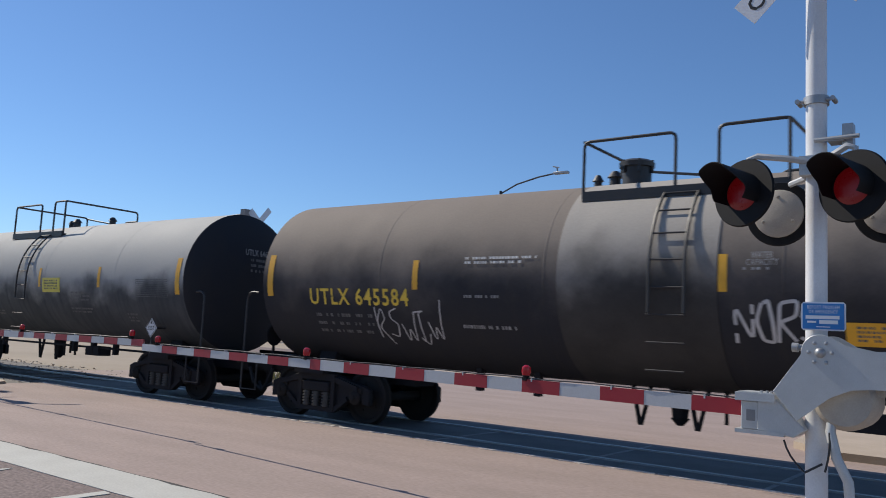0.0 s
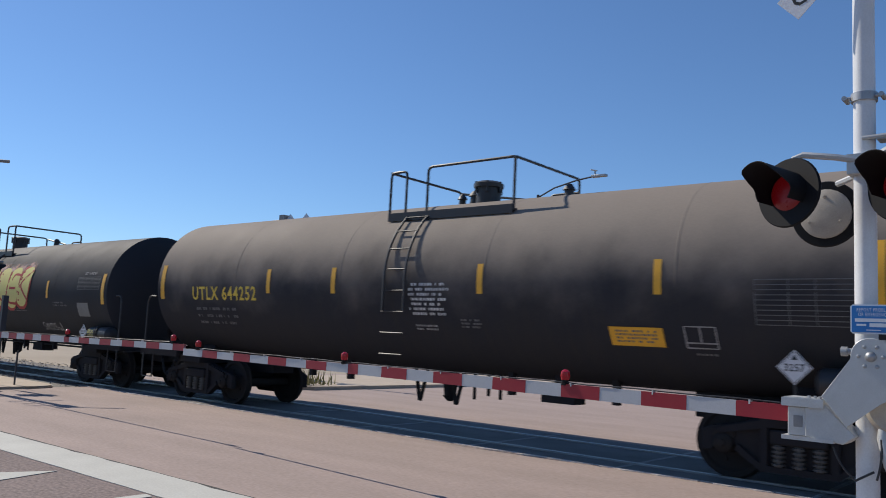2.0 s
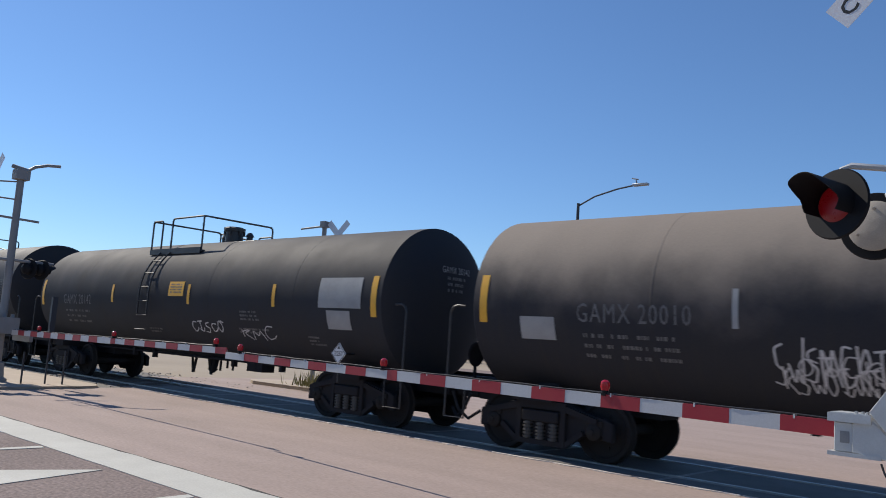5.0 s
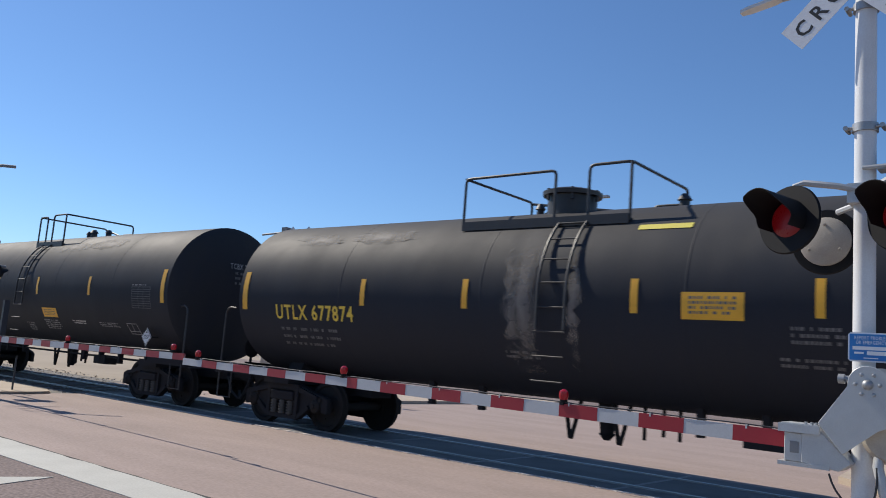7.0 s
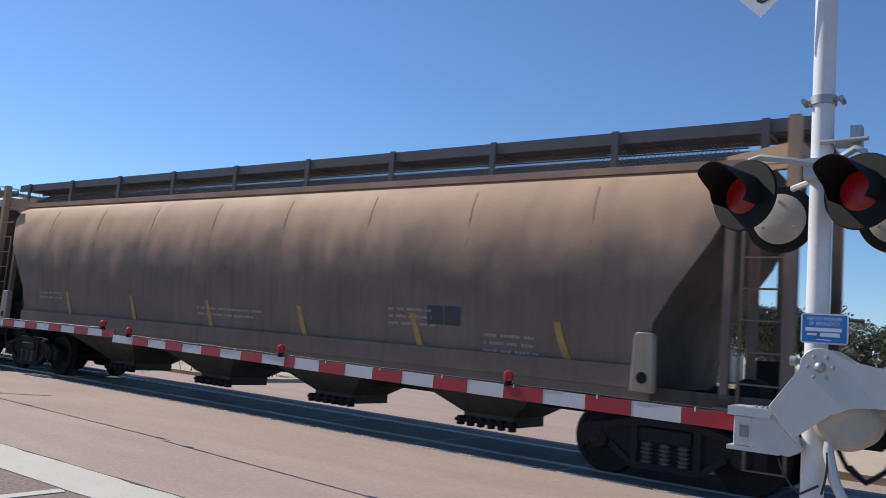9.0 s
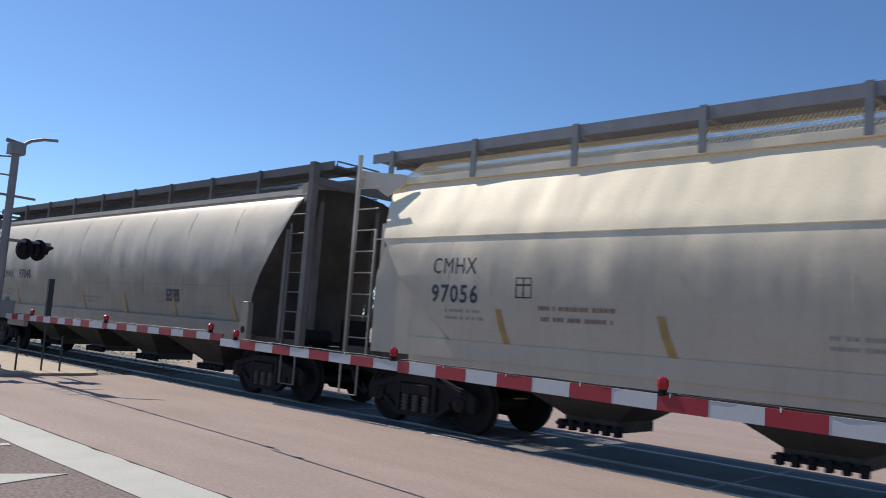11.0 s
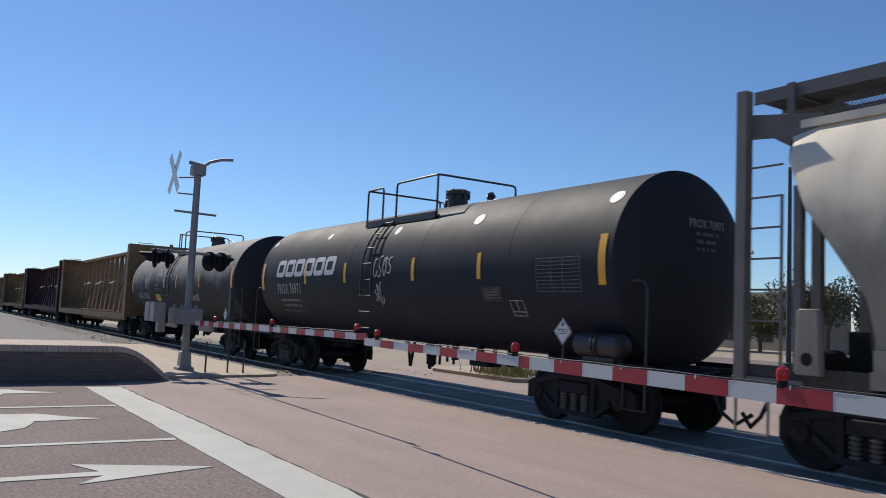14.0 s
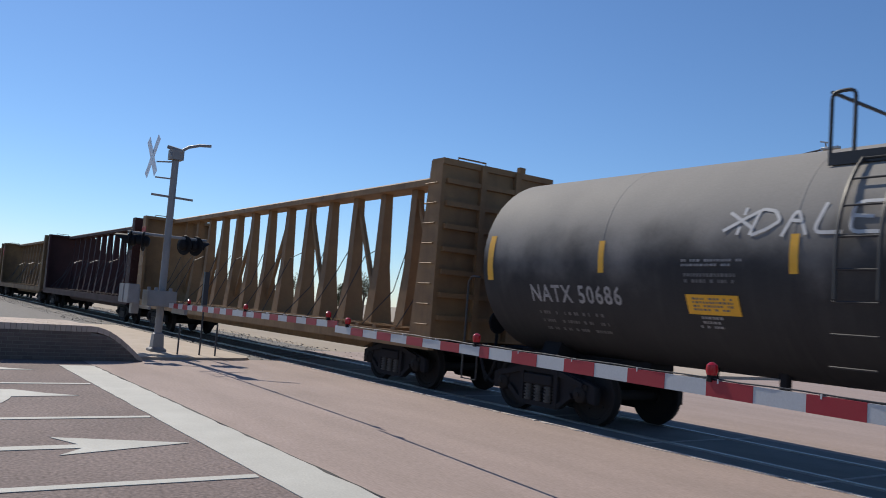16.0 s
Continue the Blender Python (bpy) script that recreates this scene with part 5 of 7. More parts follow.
    bar([(p1 - 0.6, F, z0), (p1 - 0.6, F, zt - 0.25), (p1, F, zt - 0.25)])
    if p1 - p0 > 1.0:
        bm = bmesh.new()
        pipe(bm, [(p1, -0.5, zd + 0.05), (p1 + 0.5, -0.45, c + R - 0.1), (p1 + 1.3, -0.4, c + R - 0.08)], 0.03, 6)
        part("step_board", bm, M["rail_black"], car)
    if dome:
        bm = bmesh.new()
        q = hatch_r
        lathe(bm, [(c + R - 0.2, q * 0.9), (c + R + 0.26, q * 0.9), (c + R + 0.26, q * 1.08), (c + R + 0.33, q * 1.1), (c + R + 0.37, q * 0.85), (c + R + 0.38, 0.02)], "z", 20, pose(hatch, -0.1, 0))
        cover = part("manway", bm, M["rail_black"], car, "round black manway cover")
        for k in range(6):
            a = k * math.pi / 3
            bm = bmesh.new()
            rod(bm, (hatch + q * math.cos(a), -0.1 + q * math.sin(a), c + R + 0.16), (hatch + q * math.cos(a), -0.1 + q * math.sin(a), c + R + 0.36), 0.025, seg=6)
            part("eye_bolt", bm, M["rail_black"], cover)
    for x, h, r in ((hatch - 0.75, 0.16, 0.08), (hatch - 0.45, 0.2, 0.11), (p1 + 0.35, 0.16, 0.1)):
        bm = bmesh.new()
        rod(bm, (x, 0.1, c + R - 0.1), (x, 0.1, c + R + h), r, r * 0.8, 10)
        rod(bm, (x, 0.1, c + R + h - 0.02), (x, 0.1, c + R + h + 0.08), r * 1.2, r * 0.5, 10)
        part("valve", bm, M["rail_black"], car, "relief valve")
    lx = (g0 + g1) / 2 + 0.08 if ladder_x is None else ladder_x
    ladder_pts = [(math.radians(a)) for a in range(-12, 48, 6)]
    bm = bmesh.new()
    for s in (-0.24, 0.24):
        line = [Vector((lx + s, -(R + 0.06), c - 0.5))]
        line += [Vector((lx + s, -(R + 0.06) * math.cos(a) if a > 0 else -(R + 0.06), c + (R + 0.06) * math.sin(a) if a > 0 else c + (R + 0.06) * a)) for a in ladder_pts]
        line.append(Vector((lx + s, -py, zd)))
        pipe(bm, line, 0.022, 6)
    ladder = part("ladder", bm, M["rail_black"], car, "black side ladder")
    for k in range(11):
        h = -1.25 + 0.36 * k
        if h < 0:
            p = (lx, -(R + 0.06), c + h)
        else:
            p = (lx, -(R + 0.06) * math.cos(h / R), c + (R + 0.06) * math.sin(h / R))
        if h / R > 0.85:
            break
        bm = bmesh.new()
        rod(bm, (-0.26, 0, 0), (0.26, 0, 0), 0.013, seg=6)
        part("rung", bm, M["rail_black"], ladder, at=pose(*p))
    # underframe
    for s in (-1, 1):
        for name, boxes in (("stub_sill", [(*sorted((s * (half - 2.6), s * (half + 0.95))), -0.28, 0.28, 0.72, 1.08)]),
                            ("bolster", [(*sorted((s * (half - 1.25), s * (half - 0.5))), -1.25, 1.25, 0.86, 1.02)]),
                            ("end_sill", [(*sorted((s * (half + 0.45), s * (half + 0.92))), -1.42, 1.42, 0.98, 1.05)]),
                            ("side_rail", [(*sorted((s * (half - 0.6), s * (half + 0.9))), -1.42, -1.34, 0.96, 1.1)]),
                            ("side_rail", [(*sorted((s * (half - 0.6), s * (half + 0.9))), 1.34, 1.42, 0.96, 1.1)])):
            bm = bmesh.new()
            for q in boxes:
                box(bm, *q)
            part(name, bm, M["steel_black"], car, smooth=0)
        bm = bmesh.new()
        prism(bm, [(s * (half - 1.1), -0.9, 0.95), (s * (half - 1.1), 0.9, 0.95), (s * (half - 1.1), 0.7, 1.4), (s * (half - 1.1), -0.7, 1.4)], (s * 0.4, 0, 0))
        part("saddle", bm, M["steel_black"], car, smooth=0)
    bm = bmesh.new()
    rod(bm, (0.0, 0, c - R + 0.02), (0.0, 0, 0.62), 0.16, 0.11, 12)
    rod(bm, (0.0, 0, 0.62), (0.0, 0, 0.52), 0.14, 0.05, 12)
    part("outlet_valve", bm, M["steel_black"], car, "bottom outlet valve")
    for x in (-0.5, 0.35):
        for y in (-0.26,):
            bm = bmesh.new()
            pipe(bm, [(x - 0.16, y, 1.25), (x - 0.01, y, 0.5), (x + 0.01, y, 0.5), (x + 0.2, y, 1.25)], 0.035, 6)
            part("skid_guard", bm, M["wheel"], car)
    for x, z in ((0.75, 0.62), (1.05, 0.7), (1.3, 0.66)):
        bm = bmesh.new()
        rod(bm, (x, -0.26, 1.25), (x, -0.26, z), 0.03, seg=6)
        part("hanger", bm, M["wheel"], car)
    bm = bmesh.new()
    rod(bm, (-half + 1.6, -0.5, 0.92), (half - 1.6, -0.5, 0.92), 0.028, seg=6)
    rod(bm, (-half + 2.2, 0.3, 0.86), (half - 2.4, 0.3, 0.86), 0.022, seg=6)
    for x in (-3.2, -2.1, 1.7, 2.6, 3.6):
        box(bm, x - 0.05, x + 0.05, -0.56, -0.44, 0.78, 1.3)
    box(bm, 2.3, 2.9, -0.55, -0.2, 0.72, 0.95)
    part("brake_rigging", bm, M["steel_black"], car, "brake rods and valve")
    if reservoir:
        bm = bmesh.new()
        lathe(bm, [(-0.52, 0.02), (-0.5, 0.13), (-0.44, 0.185), (0.0, 0.19), (0.44, 0.185), (0.5, 0.13), (0.52, 0.02)], "x", 18, pose(half - 0.2, -1.3, 1.34))
        for x in (-0.06, 0.02):
            lathe(bm, [(x, 0.19), (x, 0.215), (x + 0.03, 0.215), (x + 0.03, 0.19)], "x", 18, pose(half - 0.2, -1.3, 1.34))
        box(bm, half - 0.5, half + 0.15, -1.4, -1.2, 1.06, 1.16)
        tin = part("air_reservoir", bm, M["rail_black"], car, "dark air reservoir cylinder")
        if bigtag:
            lines = sprayed("DUCK", 0.0, 0.02, 0.1, 0.42, 3) + [[(0.04 * k, 0.0), (0.04 * k + 0.004, -0.06 - 0.03 * (k % 3))] for k in range(1, 10)]
            pts, faces = ribbon(lines, 0.016)
            part("graffiti", lay(pts, faces, lambda a, b: (half - 0.6 + a, -1.3 - 0.194 * math.cos(b / 0.19), 1.34 + 0.194 * math.sin(b / 0.19))), M["graffiti_yellow"], tin, "pale yellow sprayed drips", smooth=0)["kind"] = "stuff"
    for s in (-1, 1):
        x = s * (half + 0.78)
        bm = bmesh.new()
        pipe(bm, [Vector((x, -1.4, 1.02))] + [Vector((x, -1.4, 2.05))] + bend((x, -1.4, 1.9), (x, -1.4, 2.3), (x - s * 0.25, -1.4, 2.32), 0.16) + [Vector((x - s * 0.3, -1.38, 2.3))], 0.02)
        part("end_grab_rail", bm, M["rail_black"], car)
        bm = bmesh.new()
        pipe(bm, [(x, -1.41, 1.0), (x, -1.41, 0.46), (x - s * 0.42, -1.41, 0.46), (x - s * 0.42, -1.41, 1.0)], 0.018, 6)
        part("step", bm, M["rail_black"], car, "bent sill step")
        coupler(car, s * (half + 0.9), s)
    bm = bmesh.new()
    lathe(bm, [(0, 0.2), (0.03, 0.22), (0.05, 0.2)], "x", 16, pose(-half - 0.86, -0.6, 1.5))
    rod(bm, (-half - 0.84, -0.6, 1.0), (-half - 0.84, -0.6, 1.5), 0.03)
    part("hand_brake", bm, M["steel_black"], car, "hand-brake wheel")
    # lettering on the right end
    def on_head(x, y):
        return Vector((L + 0.4 - 0.085 * ((x + 0.15) ** 2 + (y + 0.1) ** 2), x + 0.15, c + y + 0.1))

    if mark:
        pts, faces = glyphs(mark, 0.19, 0.85)
        part("end_mark", lay(pts, faces, lambda x, y: on_head(x - 0.35, y + 0.52)), M["letter_mid"], tank, smooth=0)
    bars = [[(-0.2, 0.42), (0.4, 0.42)], [(-0.2, 0.3), (0.35, 0.3)], [(-0.2, 0.18), (0.3, 0.18)]]
    part("end_lettering", lay(*ribbon(dashes(bars, random.Random(3)), 0.06), on_head), M["letter_dim"], tank, smooth=0)
    trucks(car, (-(half - 0.97), half - 0.97))
    return car


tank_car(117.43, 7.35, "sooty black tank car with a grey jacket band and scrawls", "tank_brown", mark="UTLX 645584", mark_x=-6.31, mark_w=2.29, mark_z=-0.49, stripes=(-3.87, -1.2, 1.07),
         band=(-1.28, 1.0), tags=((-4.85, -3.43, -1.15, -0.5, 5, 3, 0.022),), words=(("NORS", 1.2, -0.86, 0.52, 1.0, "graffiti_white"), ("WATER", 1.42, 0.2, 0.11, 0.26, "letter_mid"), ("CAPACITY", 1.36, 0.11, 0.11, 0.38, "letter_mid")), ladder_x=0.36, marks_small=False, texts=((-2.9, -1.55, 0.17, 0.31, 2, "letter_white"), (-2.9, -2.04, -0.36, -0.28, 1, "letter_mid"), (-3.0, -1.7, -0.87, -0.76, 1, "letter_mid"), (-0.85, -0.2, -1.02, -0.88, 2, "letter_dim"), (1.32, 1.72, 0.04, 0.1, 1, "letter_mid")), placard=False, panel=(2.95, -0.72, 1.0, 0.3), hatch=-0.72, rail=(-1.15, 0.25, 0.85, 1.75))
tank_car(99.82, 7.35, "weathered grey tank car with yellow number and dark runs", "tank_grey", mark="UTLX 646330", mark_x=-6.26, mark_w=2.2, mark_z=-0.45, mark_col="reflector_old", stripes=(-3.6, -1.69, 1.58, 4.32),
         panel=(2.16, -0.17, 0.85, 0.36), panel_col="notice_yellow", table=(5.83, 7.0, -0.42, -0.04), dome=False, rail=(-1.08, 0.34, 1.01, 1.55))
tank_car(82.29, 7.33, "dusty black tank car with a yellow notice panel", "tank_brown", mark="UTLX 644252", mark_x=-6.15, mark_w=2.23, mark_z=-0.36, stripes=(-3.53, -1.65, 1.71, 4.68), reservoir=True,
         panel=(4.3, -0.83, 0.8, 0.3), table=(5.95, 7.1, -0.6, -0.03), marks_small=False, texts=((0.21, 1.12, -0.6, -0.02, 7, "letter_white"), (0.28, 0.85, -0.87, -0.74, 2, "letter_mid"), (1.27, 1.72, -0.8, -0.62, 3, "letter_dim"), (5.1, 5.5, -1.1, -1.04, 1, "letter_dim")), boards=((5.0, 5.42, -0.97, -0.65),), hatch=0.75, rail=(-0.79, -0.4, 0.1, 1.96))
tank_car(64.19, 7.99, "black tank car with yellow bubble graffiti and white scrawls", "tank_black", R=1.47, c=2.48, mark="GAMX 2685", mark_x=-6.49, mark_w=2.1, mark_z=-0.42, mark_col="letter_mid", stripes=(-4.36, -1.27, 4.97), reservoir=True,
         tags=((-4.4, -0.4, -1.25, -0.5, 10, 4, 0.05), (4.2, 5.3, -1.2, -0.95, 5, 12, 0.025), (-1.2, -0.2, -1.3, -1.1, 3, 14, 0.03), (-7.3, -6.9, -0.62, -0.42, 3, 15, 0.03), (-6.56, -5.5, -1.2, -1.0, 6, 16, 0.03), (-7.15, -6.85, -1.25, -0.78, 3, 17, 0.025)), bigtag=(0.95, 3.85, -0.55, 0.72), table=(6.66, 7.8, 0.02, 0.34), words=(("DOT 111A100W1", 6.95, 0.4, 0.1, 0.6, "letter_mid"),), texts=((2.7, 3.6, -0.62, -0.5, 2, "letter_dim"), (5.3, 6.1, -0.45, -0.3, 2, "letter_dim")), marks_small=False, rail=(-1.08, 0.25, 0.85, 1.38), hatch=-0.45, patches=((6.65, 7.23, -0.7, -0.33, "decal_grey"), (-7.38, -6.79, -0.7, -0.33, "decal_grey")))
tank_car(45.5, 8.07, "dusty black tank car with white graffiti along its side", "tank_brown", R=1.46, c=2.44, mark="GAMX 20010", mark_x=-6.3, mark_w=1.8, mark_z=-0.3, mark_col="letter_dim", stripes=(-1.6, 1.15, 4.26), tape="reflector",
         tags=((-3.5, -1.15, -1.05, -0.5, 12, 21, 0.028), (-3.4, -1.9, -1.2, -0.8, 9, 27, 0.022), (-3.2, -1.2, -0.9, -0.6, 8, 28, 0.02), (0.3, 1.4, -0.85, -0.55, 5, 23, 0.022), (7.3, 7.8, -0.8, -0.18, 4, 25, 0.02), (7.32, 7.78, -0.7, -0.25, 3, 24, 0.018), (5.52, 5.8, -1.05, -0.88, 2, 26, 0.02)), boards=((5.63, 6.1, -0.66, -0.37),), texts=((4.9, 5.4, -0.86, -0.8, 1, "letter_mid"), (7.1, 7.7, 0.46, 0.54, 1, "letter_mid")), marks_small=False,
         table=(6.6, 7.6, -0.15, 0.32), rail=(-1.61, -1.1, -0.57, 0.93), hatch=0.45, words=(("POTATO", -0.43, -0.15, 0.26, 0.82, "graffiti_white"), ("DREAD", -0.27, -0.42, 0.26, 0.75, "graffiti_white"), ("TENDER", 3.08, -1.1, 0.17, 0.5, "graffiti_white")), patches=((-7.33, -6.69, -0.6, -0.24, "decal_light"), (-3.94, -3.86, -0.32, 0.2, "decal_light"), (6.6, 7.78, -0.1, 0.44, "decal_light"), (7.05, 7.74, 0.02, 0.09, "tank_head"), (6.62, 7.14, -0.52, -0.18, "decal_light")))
tank_car(27.3, 7.5, "dark tank car with a yellow notice panel and pale patches", "tank_black", R=1.46, c=2.45, mark="GAMX 20142", mark_x=-6.0, mark_w=1.8, mark_z=-0.3, mark_col="letter_dim", stripes=(-2.9, 1.0, 4.4), panel=(0.41, 0.15, 0.7, 0.36),
         patches=((5.9, 7.15, -0.21, 0.39, "decal_light"), (6.14, 6.83, -0.64, -0.26, "decal_light")), tags=((1.0, 2.4, -0.9, -0.6, 5, 41, 0.03), (3.0, 4.3, -1.0, -0.7, 3, 42, 0.025)), rail=(-1.9, -1.4, -0.9, 0.6))
tank_car(9.4, 7.52, "clean black tank car with pale spill streaks at its ladder", "tank_dark", R=1.51, c=2.67, mark="UTLX 677874", mark_x=-6.55, mark_w=2.17, mark_z=-0.52, stripes=(-4.14, -1.83, 1.11, 3.5),
         panel=(2.2, -0.1, 0.82, 0.36), table=(5.7, 7.0, -0.3, 0.2), residue=((-1.12, -0.45, -1.3, 1.1), (0.0, 0.22, -1.2, 0.8), (-6.5, -5.2, 1.0, 1.42), (-5.0, -3.2, 1.0, 1.46)), hatch=-0.8, hatch_r=0.46, patches=((0.95, 1.75, 1.1, 1.21, "notice_yellow"),), rail=(-2.36, -0.56, 0.04, 0.74))
tank_car(-8.17, 7.05, "clean black tank car with white lettering and notice panel", "tank_dark", R=1.58, c=2.74, mark="TCBX 253050", mark_x=-6.19, mark_w=2.33, mark_z=-0.6, mark_col="letter_white",
         stripes=(-3.84, -1.87, 0.72, 3.64), panel=(1.35, -0.73, 0.82, 0.27), table=(5.73, 6.54, -0.5, 0.0), marks_small=False, texts=((-0.37, 0.12, -1.38, -1.06, 4, "letter_mid"), (0.83, 1.78, -1.27, -0.93, 5, "letter_mid"), (2.5, 3.26, -1.03, -0.9, 2, "letter_white"), (3.9, 4.95, -1.06, -0.92, 3, "letter_mid"), (5.75, 6.4, 0.02, 0.08, 1, "letter_mid")), boards=((5.25, 5.7, -1.22, -0.92), (-3.63, -3.42, -0.58, -0.34)), placard=(0.2, -0.08), dome=False, residue=((-5.2, -3.3, 1.0, 1.5), (0.6, 2.6, 1.05, 1.5), (2.4, 4.4, 1.1, 1.6)), rail=(-0.97, -0.5, -0.11, 0.63))


# ---------------------------------------------------------------- covered hopper cars
def hopper_car(u, half, label, paint, frame_paint, mark, mark2, stacked, fold=False, lift=0.0, seed=1):
    """A covered hopper with sloped ends, running boards, end ladders and bottom gates; half: to the end posts."""
    car = car_thing("hopper_car", label, "hopper car", u)
    top = 4.17 + lift
    if fold:
        side = [(-1.44, 1.2), (-1.5, 1.6), (-1.55, 2.1), (-1.565, 2.5), (-1.55, 2.8), (-1.51, 3.12), (-1.38, 3.4), (-1.24, 3.7), (-1.09, 4.0), (-1.0, top)]
    else:
        side = [(-1.44, 1.2), (-1.44, 1.62), (-1.5, 2.0), (-1.55, 2.5), (-1.56, 2.95), (-1.53, 3.3), (-1.44, 3.65), (-1.3, 3.95), (-1.12, top)]
    roof = [(-0.9, top + 0.1), (-0.45, top + 0.16), (0.0, top + 0.18)]
    half_prof = side + roof
    prof = half_prof + [(-y, z) for y, z in half_prof[-2::-1]]

    def low(x):
        d = half - abs(x)
        pts = [(0.6, 4.05), (0.68, 3.75), (0.91, 3.14), (1.4, 2.48), (2.4, 1.68), (2.98, 1.2), (9, 1.2)] if fold else [(0.6, 4.05), (0.68, 3.72), (0.98, 3.1), (1.4, 2.5), (1.68, 2.05), (1.74, 1.2), (9, 1.2)]
        for (a, za), (b, zb) in zip(pts, pts[1:]):
            if d <= b:
                return za + (zb - za) * max(0.0, (d - a)) / (b - a)
        return 1.2

    xs = [half - d for d in ((0.6, 0.68, 0.91, 1.4, 2.4, 2.98) if fold else (0.6, 0.68, 0.98, 1.4, 1.68, 1.74))]
    n = 10
    xs = xs + [xs[-1] - (2 * xs[-1]) * k / n for k in range(1, n)] + [-x for x in xs[::-1]]
    loops = []
    for x in sorted(xs):
        zl = low(x)
        d = half - abs(x)
        pts = []
        for y, z in prof:
            zz = max(z, zl)
            if zz >= z + 1e-6:
                # the outline where the slope sheet cuts the side
                s = -1 if y < 0 else 1
                yy = abs(y)
                for (y0, z0), (y1, z1) in zip(half_prof, half_prof[1:]):
                    if z0 <= zz <= z1:
                        yy = abs(y0 + (y1 - y0) * (zz - z0) / max(1e-6, z1 - z0))
                        break
                y = s * yy
            pts.append((x, y, zz))
        loops.append(pts)
    bm = bmesh.new()
    rings(bm, loops)
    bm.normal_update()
    # faces turned to the car's ends take the colour with painted shade
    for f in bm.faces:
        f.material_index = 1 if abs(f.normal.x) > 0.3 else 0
    body = part("body", bm, [M[paint], M["end_grime_shade"]], car, smooth=35)
    H = xs[0]

    def put(x, z, lift2=0.008):
        for (y0, z0), (y1, z1) in zip(half_prof, half_prof[1:]):
            if z0 <= z <= z1:
                return Vector((x, y0 + (y1 - y0) * (z - z0) / max(1e-6, z1 - z0) - lift2, z))
        return Vector((x, half_prof[0][0] - lift2, z))

    def sheet(name, pts, faces, mat, lbl=""):
        return part(name, lay(pts, faces, put), M[mat], body, lbl, smooth=0)

    # vertical seams and the eave rail
    r = random.Random(seed)
    for k in range(1, 9):
        x = -H + 2 * H * k / 9
        bm = bmesh.new()
        line = [put(x, z, 0.002) for z in ([2.0, 2.4, 2.8, 3.1, 3.4, 3.65, 3.9] if not fold else [2.0, 2.5, 3.1])]
        pipe(bm, line, 0.0035, 5)
        part("side_seam", bm, M[paint], body)
    if fold:
        bm = bmesh.new()
        box(bm, -half + 0.75, half - 0.75, -1.526, -1.5, 3.105, 3.12)
        part("side_seam", bm, M[paint], body)
    bm = bmesh.new()
    for s in (-1, 1):
        y = s * (abs(side[-1][0]) + 0.02)
        box(bm, -half + 0.5, half - 0.5, y - 0.06, y + 0.06, top - 0.03, top + 0.07)
    part("eave_rail", bm, M[paint], body, "pressed eave rail", smooth=0)
    # side sill, centre sill and end frames
    for s in (-1, 1):
        bm = bmesh.new()
        box(bm, -half + 1.7, half - 1.7, s * 1.4 - 0.07, s * 1.4 + 0.07, 1.08, 1.27)
        part("side_sill", bm, M[paint], car, smooth=0)
        for e in (-1, 1):
            bm = bmesh.new()
            box(bm, *sorted((e * (half - 0.1), e * (half - 1.697))), s * 1.36 - 0.05, s * 1.36 + 0.05, 1.02, 1.25)
            part("sill_end", bm, M["end_grime_shade"], car, "dark sill end", smooth=0)
        bm = bmesh.new()
        box(bm, -half + 1.75, half - 1.75, s * 1.48 - 0.015, s * 1.48 + 0.015, 1.22, 1.5)
        part("sill_plate", bm, M[paint], car, smooth=0)
    bm = bmesh.new()
    box(bm, -half - 0.1, half + 0.1, -0.26, 0.26, 0.74, 1.12)
    part("centre_sill", bm, M["steel_black"], car, smooth=0)
    for s in (-1, 1):
        bm = bmesh.new()
        for y in (-1.42, 1.42):
            box(bm, *sorted((s * half, s * (half - (0.06 if fold else 0.14)))), y - (0.03 if fold else 0.07), y + (0.03 if fold else 0.07), 1.0, 4.68 + lift)
        for y in (-0.75, 0.75):
            box(bm, *sorted((s * (half - 0.6), s * (half - 0.72))), y - 0.05, y + 0.05, 1.1, 4.2 + lift)
        for d, y in ((0.75, -1.36), (0.75, 1.36)):
            box(bm, *sorted((s * (half - d), s * (half - d - 0.1))), y - 0.05, y + 0.05, 1.2, 3.4)
        box(bm, *sorted((s * (half - 0.02), s * (half - 0.1))), -1.4, 1.4, 4.25 + lift, 4.4 + lift)
        box(bm, *sorted((s * (half + 0.02), s * (half - 0.9))), -1.45, 1.45, 1.02, 1.1)
        prism(bm, [(s * half, -1.37, 4.4 + lift), (s * half, -1.37, 4.08 + lift), (s * (half - 0.38), -1.28, 4.06 + lift), (s * (half - 0.6), -1.22, 3.92 + lift), (s * (half - 0.95), -1.14, 4.14 + lift), (s * (half - 0.95), -1.14, 4.3 + lift)], (0, 0.03, 0))
        part("end_frame", bm, M[frame_paint], car, "end posts and gusset", smooth=0)
        for y, x0 in ((-1.42, half - 0.07), (-1.36, half - 0.66)):
            bm = bmesh.new()
            rod(bm, (s * (half - 0.62), -1.44, 1.12), (s * (half - 0.62), -1.44, 3.5 if s > 0 else 3.3), 0.02, seg=6)
            lad = part("ladder", bm, M[frame_paint], car, "end ladder")
            for k in range(8):
                bm = bmesh.new()
                rod(bm, (s * (half - 0.1), y, 1.4 + k * 0.38), (s * (half - 0.62), y, 1.4 + k * 0.38), 0.013, seg=6)
                part("rung", bm, M[frame_paint], lad)
            break
        if not fold:
            bm = bmesh.new()
            x = s * (half - (1.05 if s < 0 else 1.75))
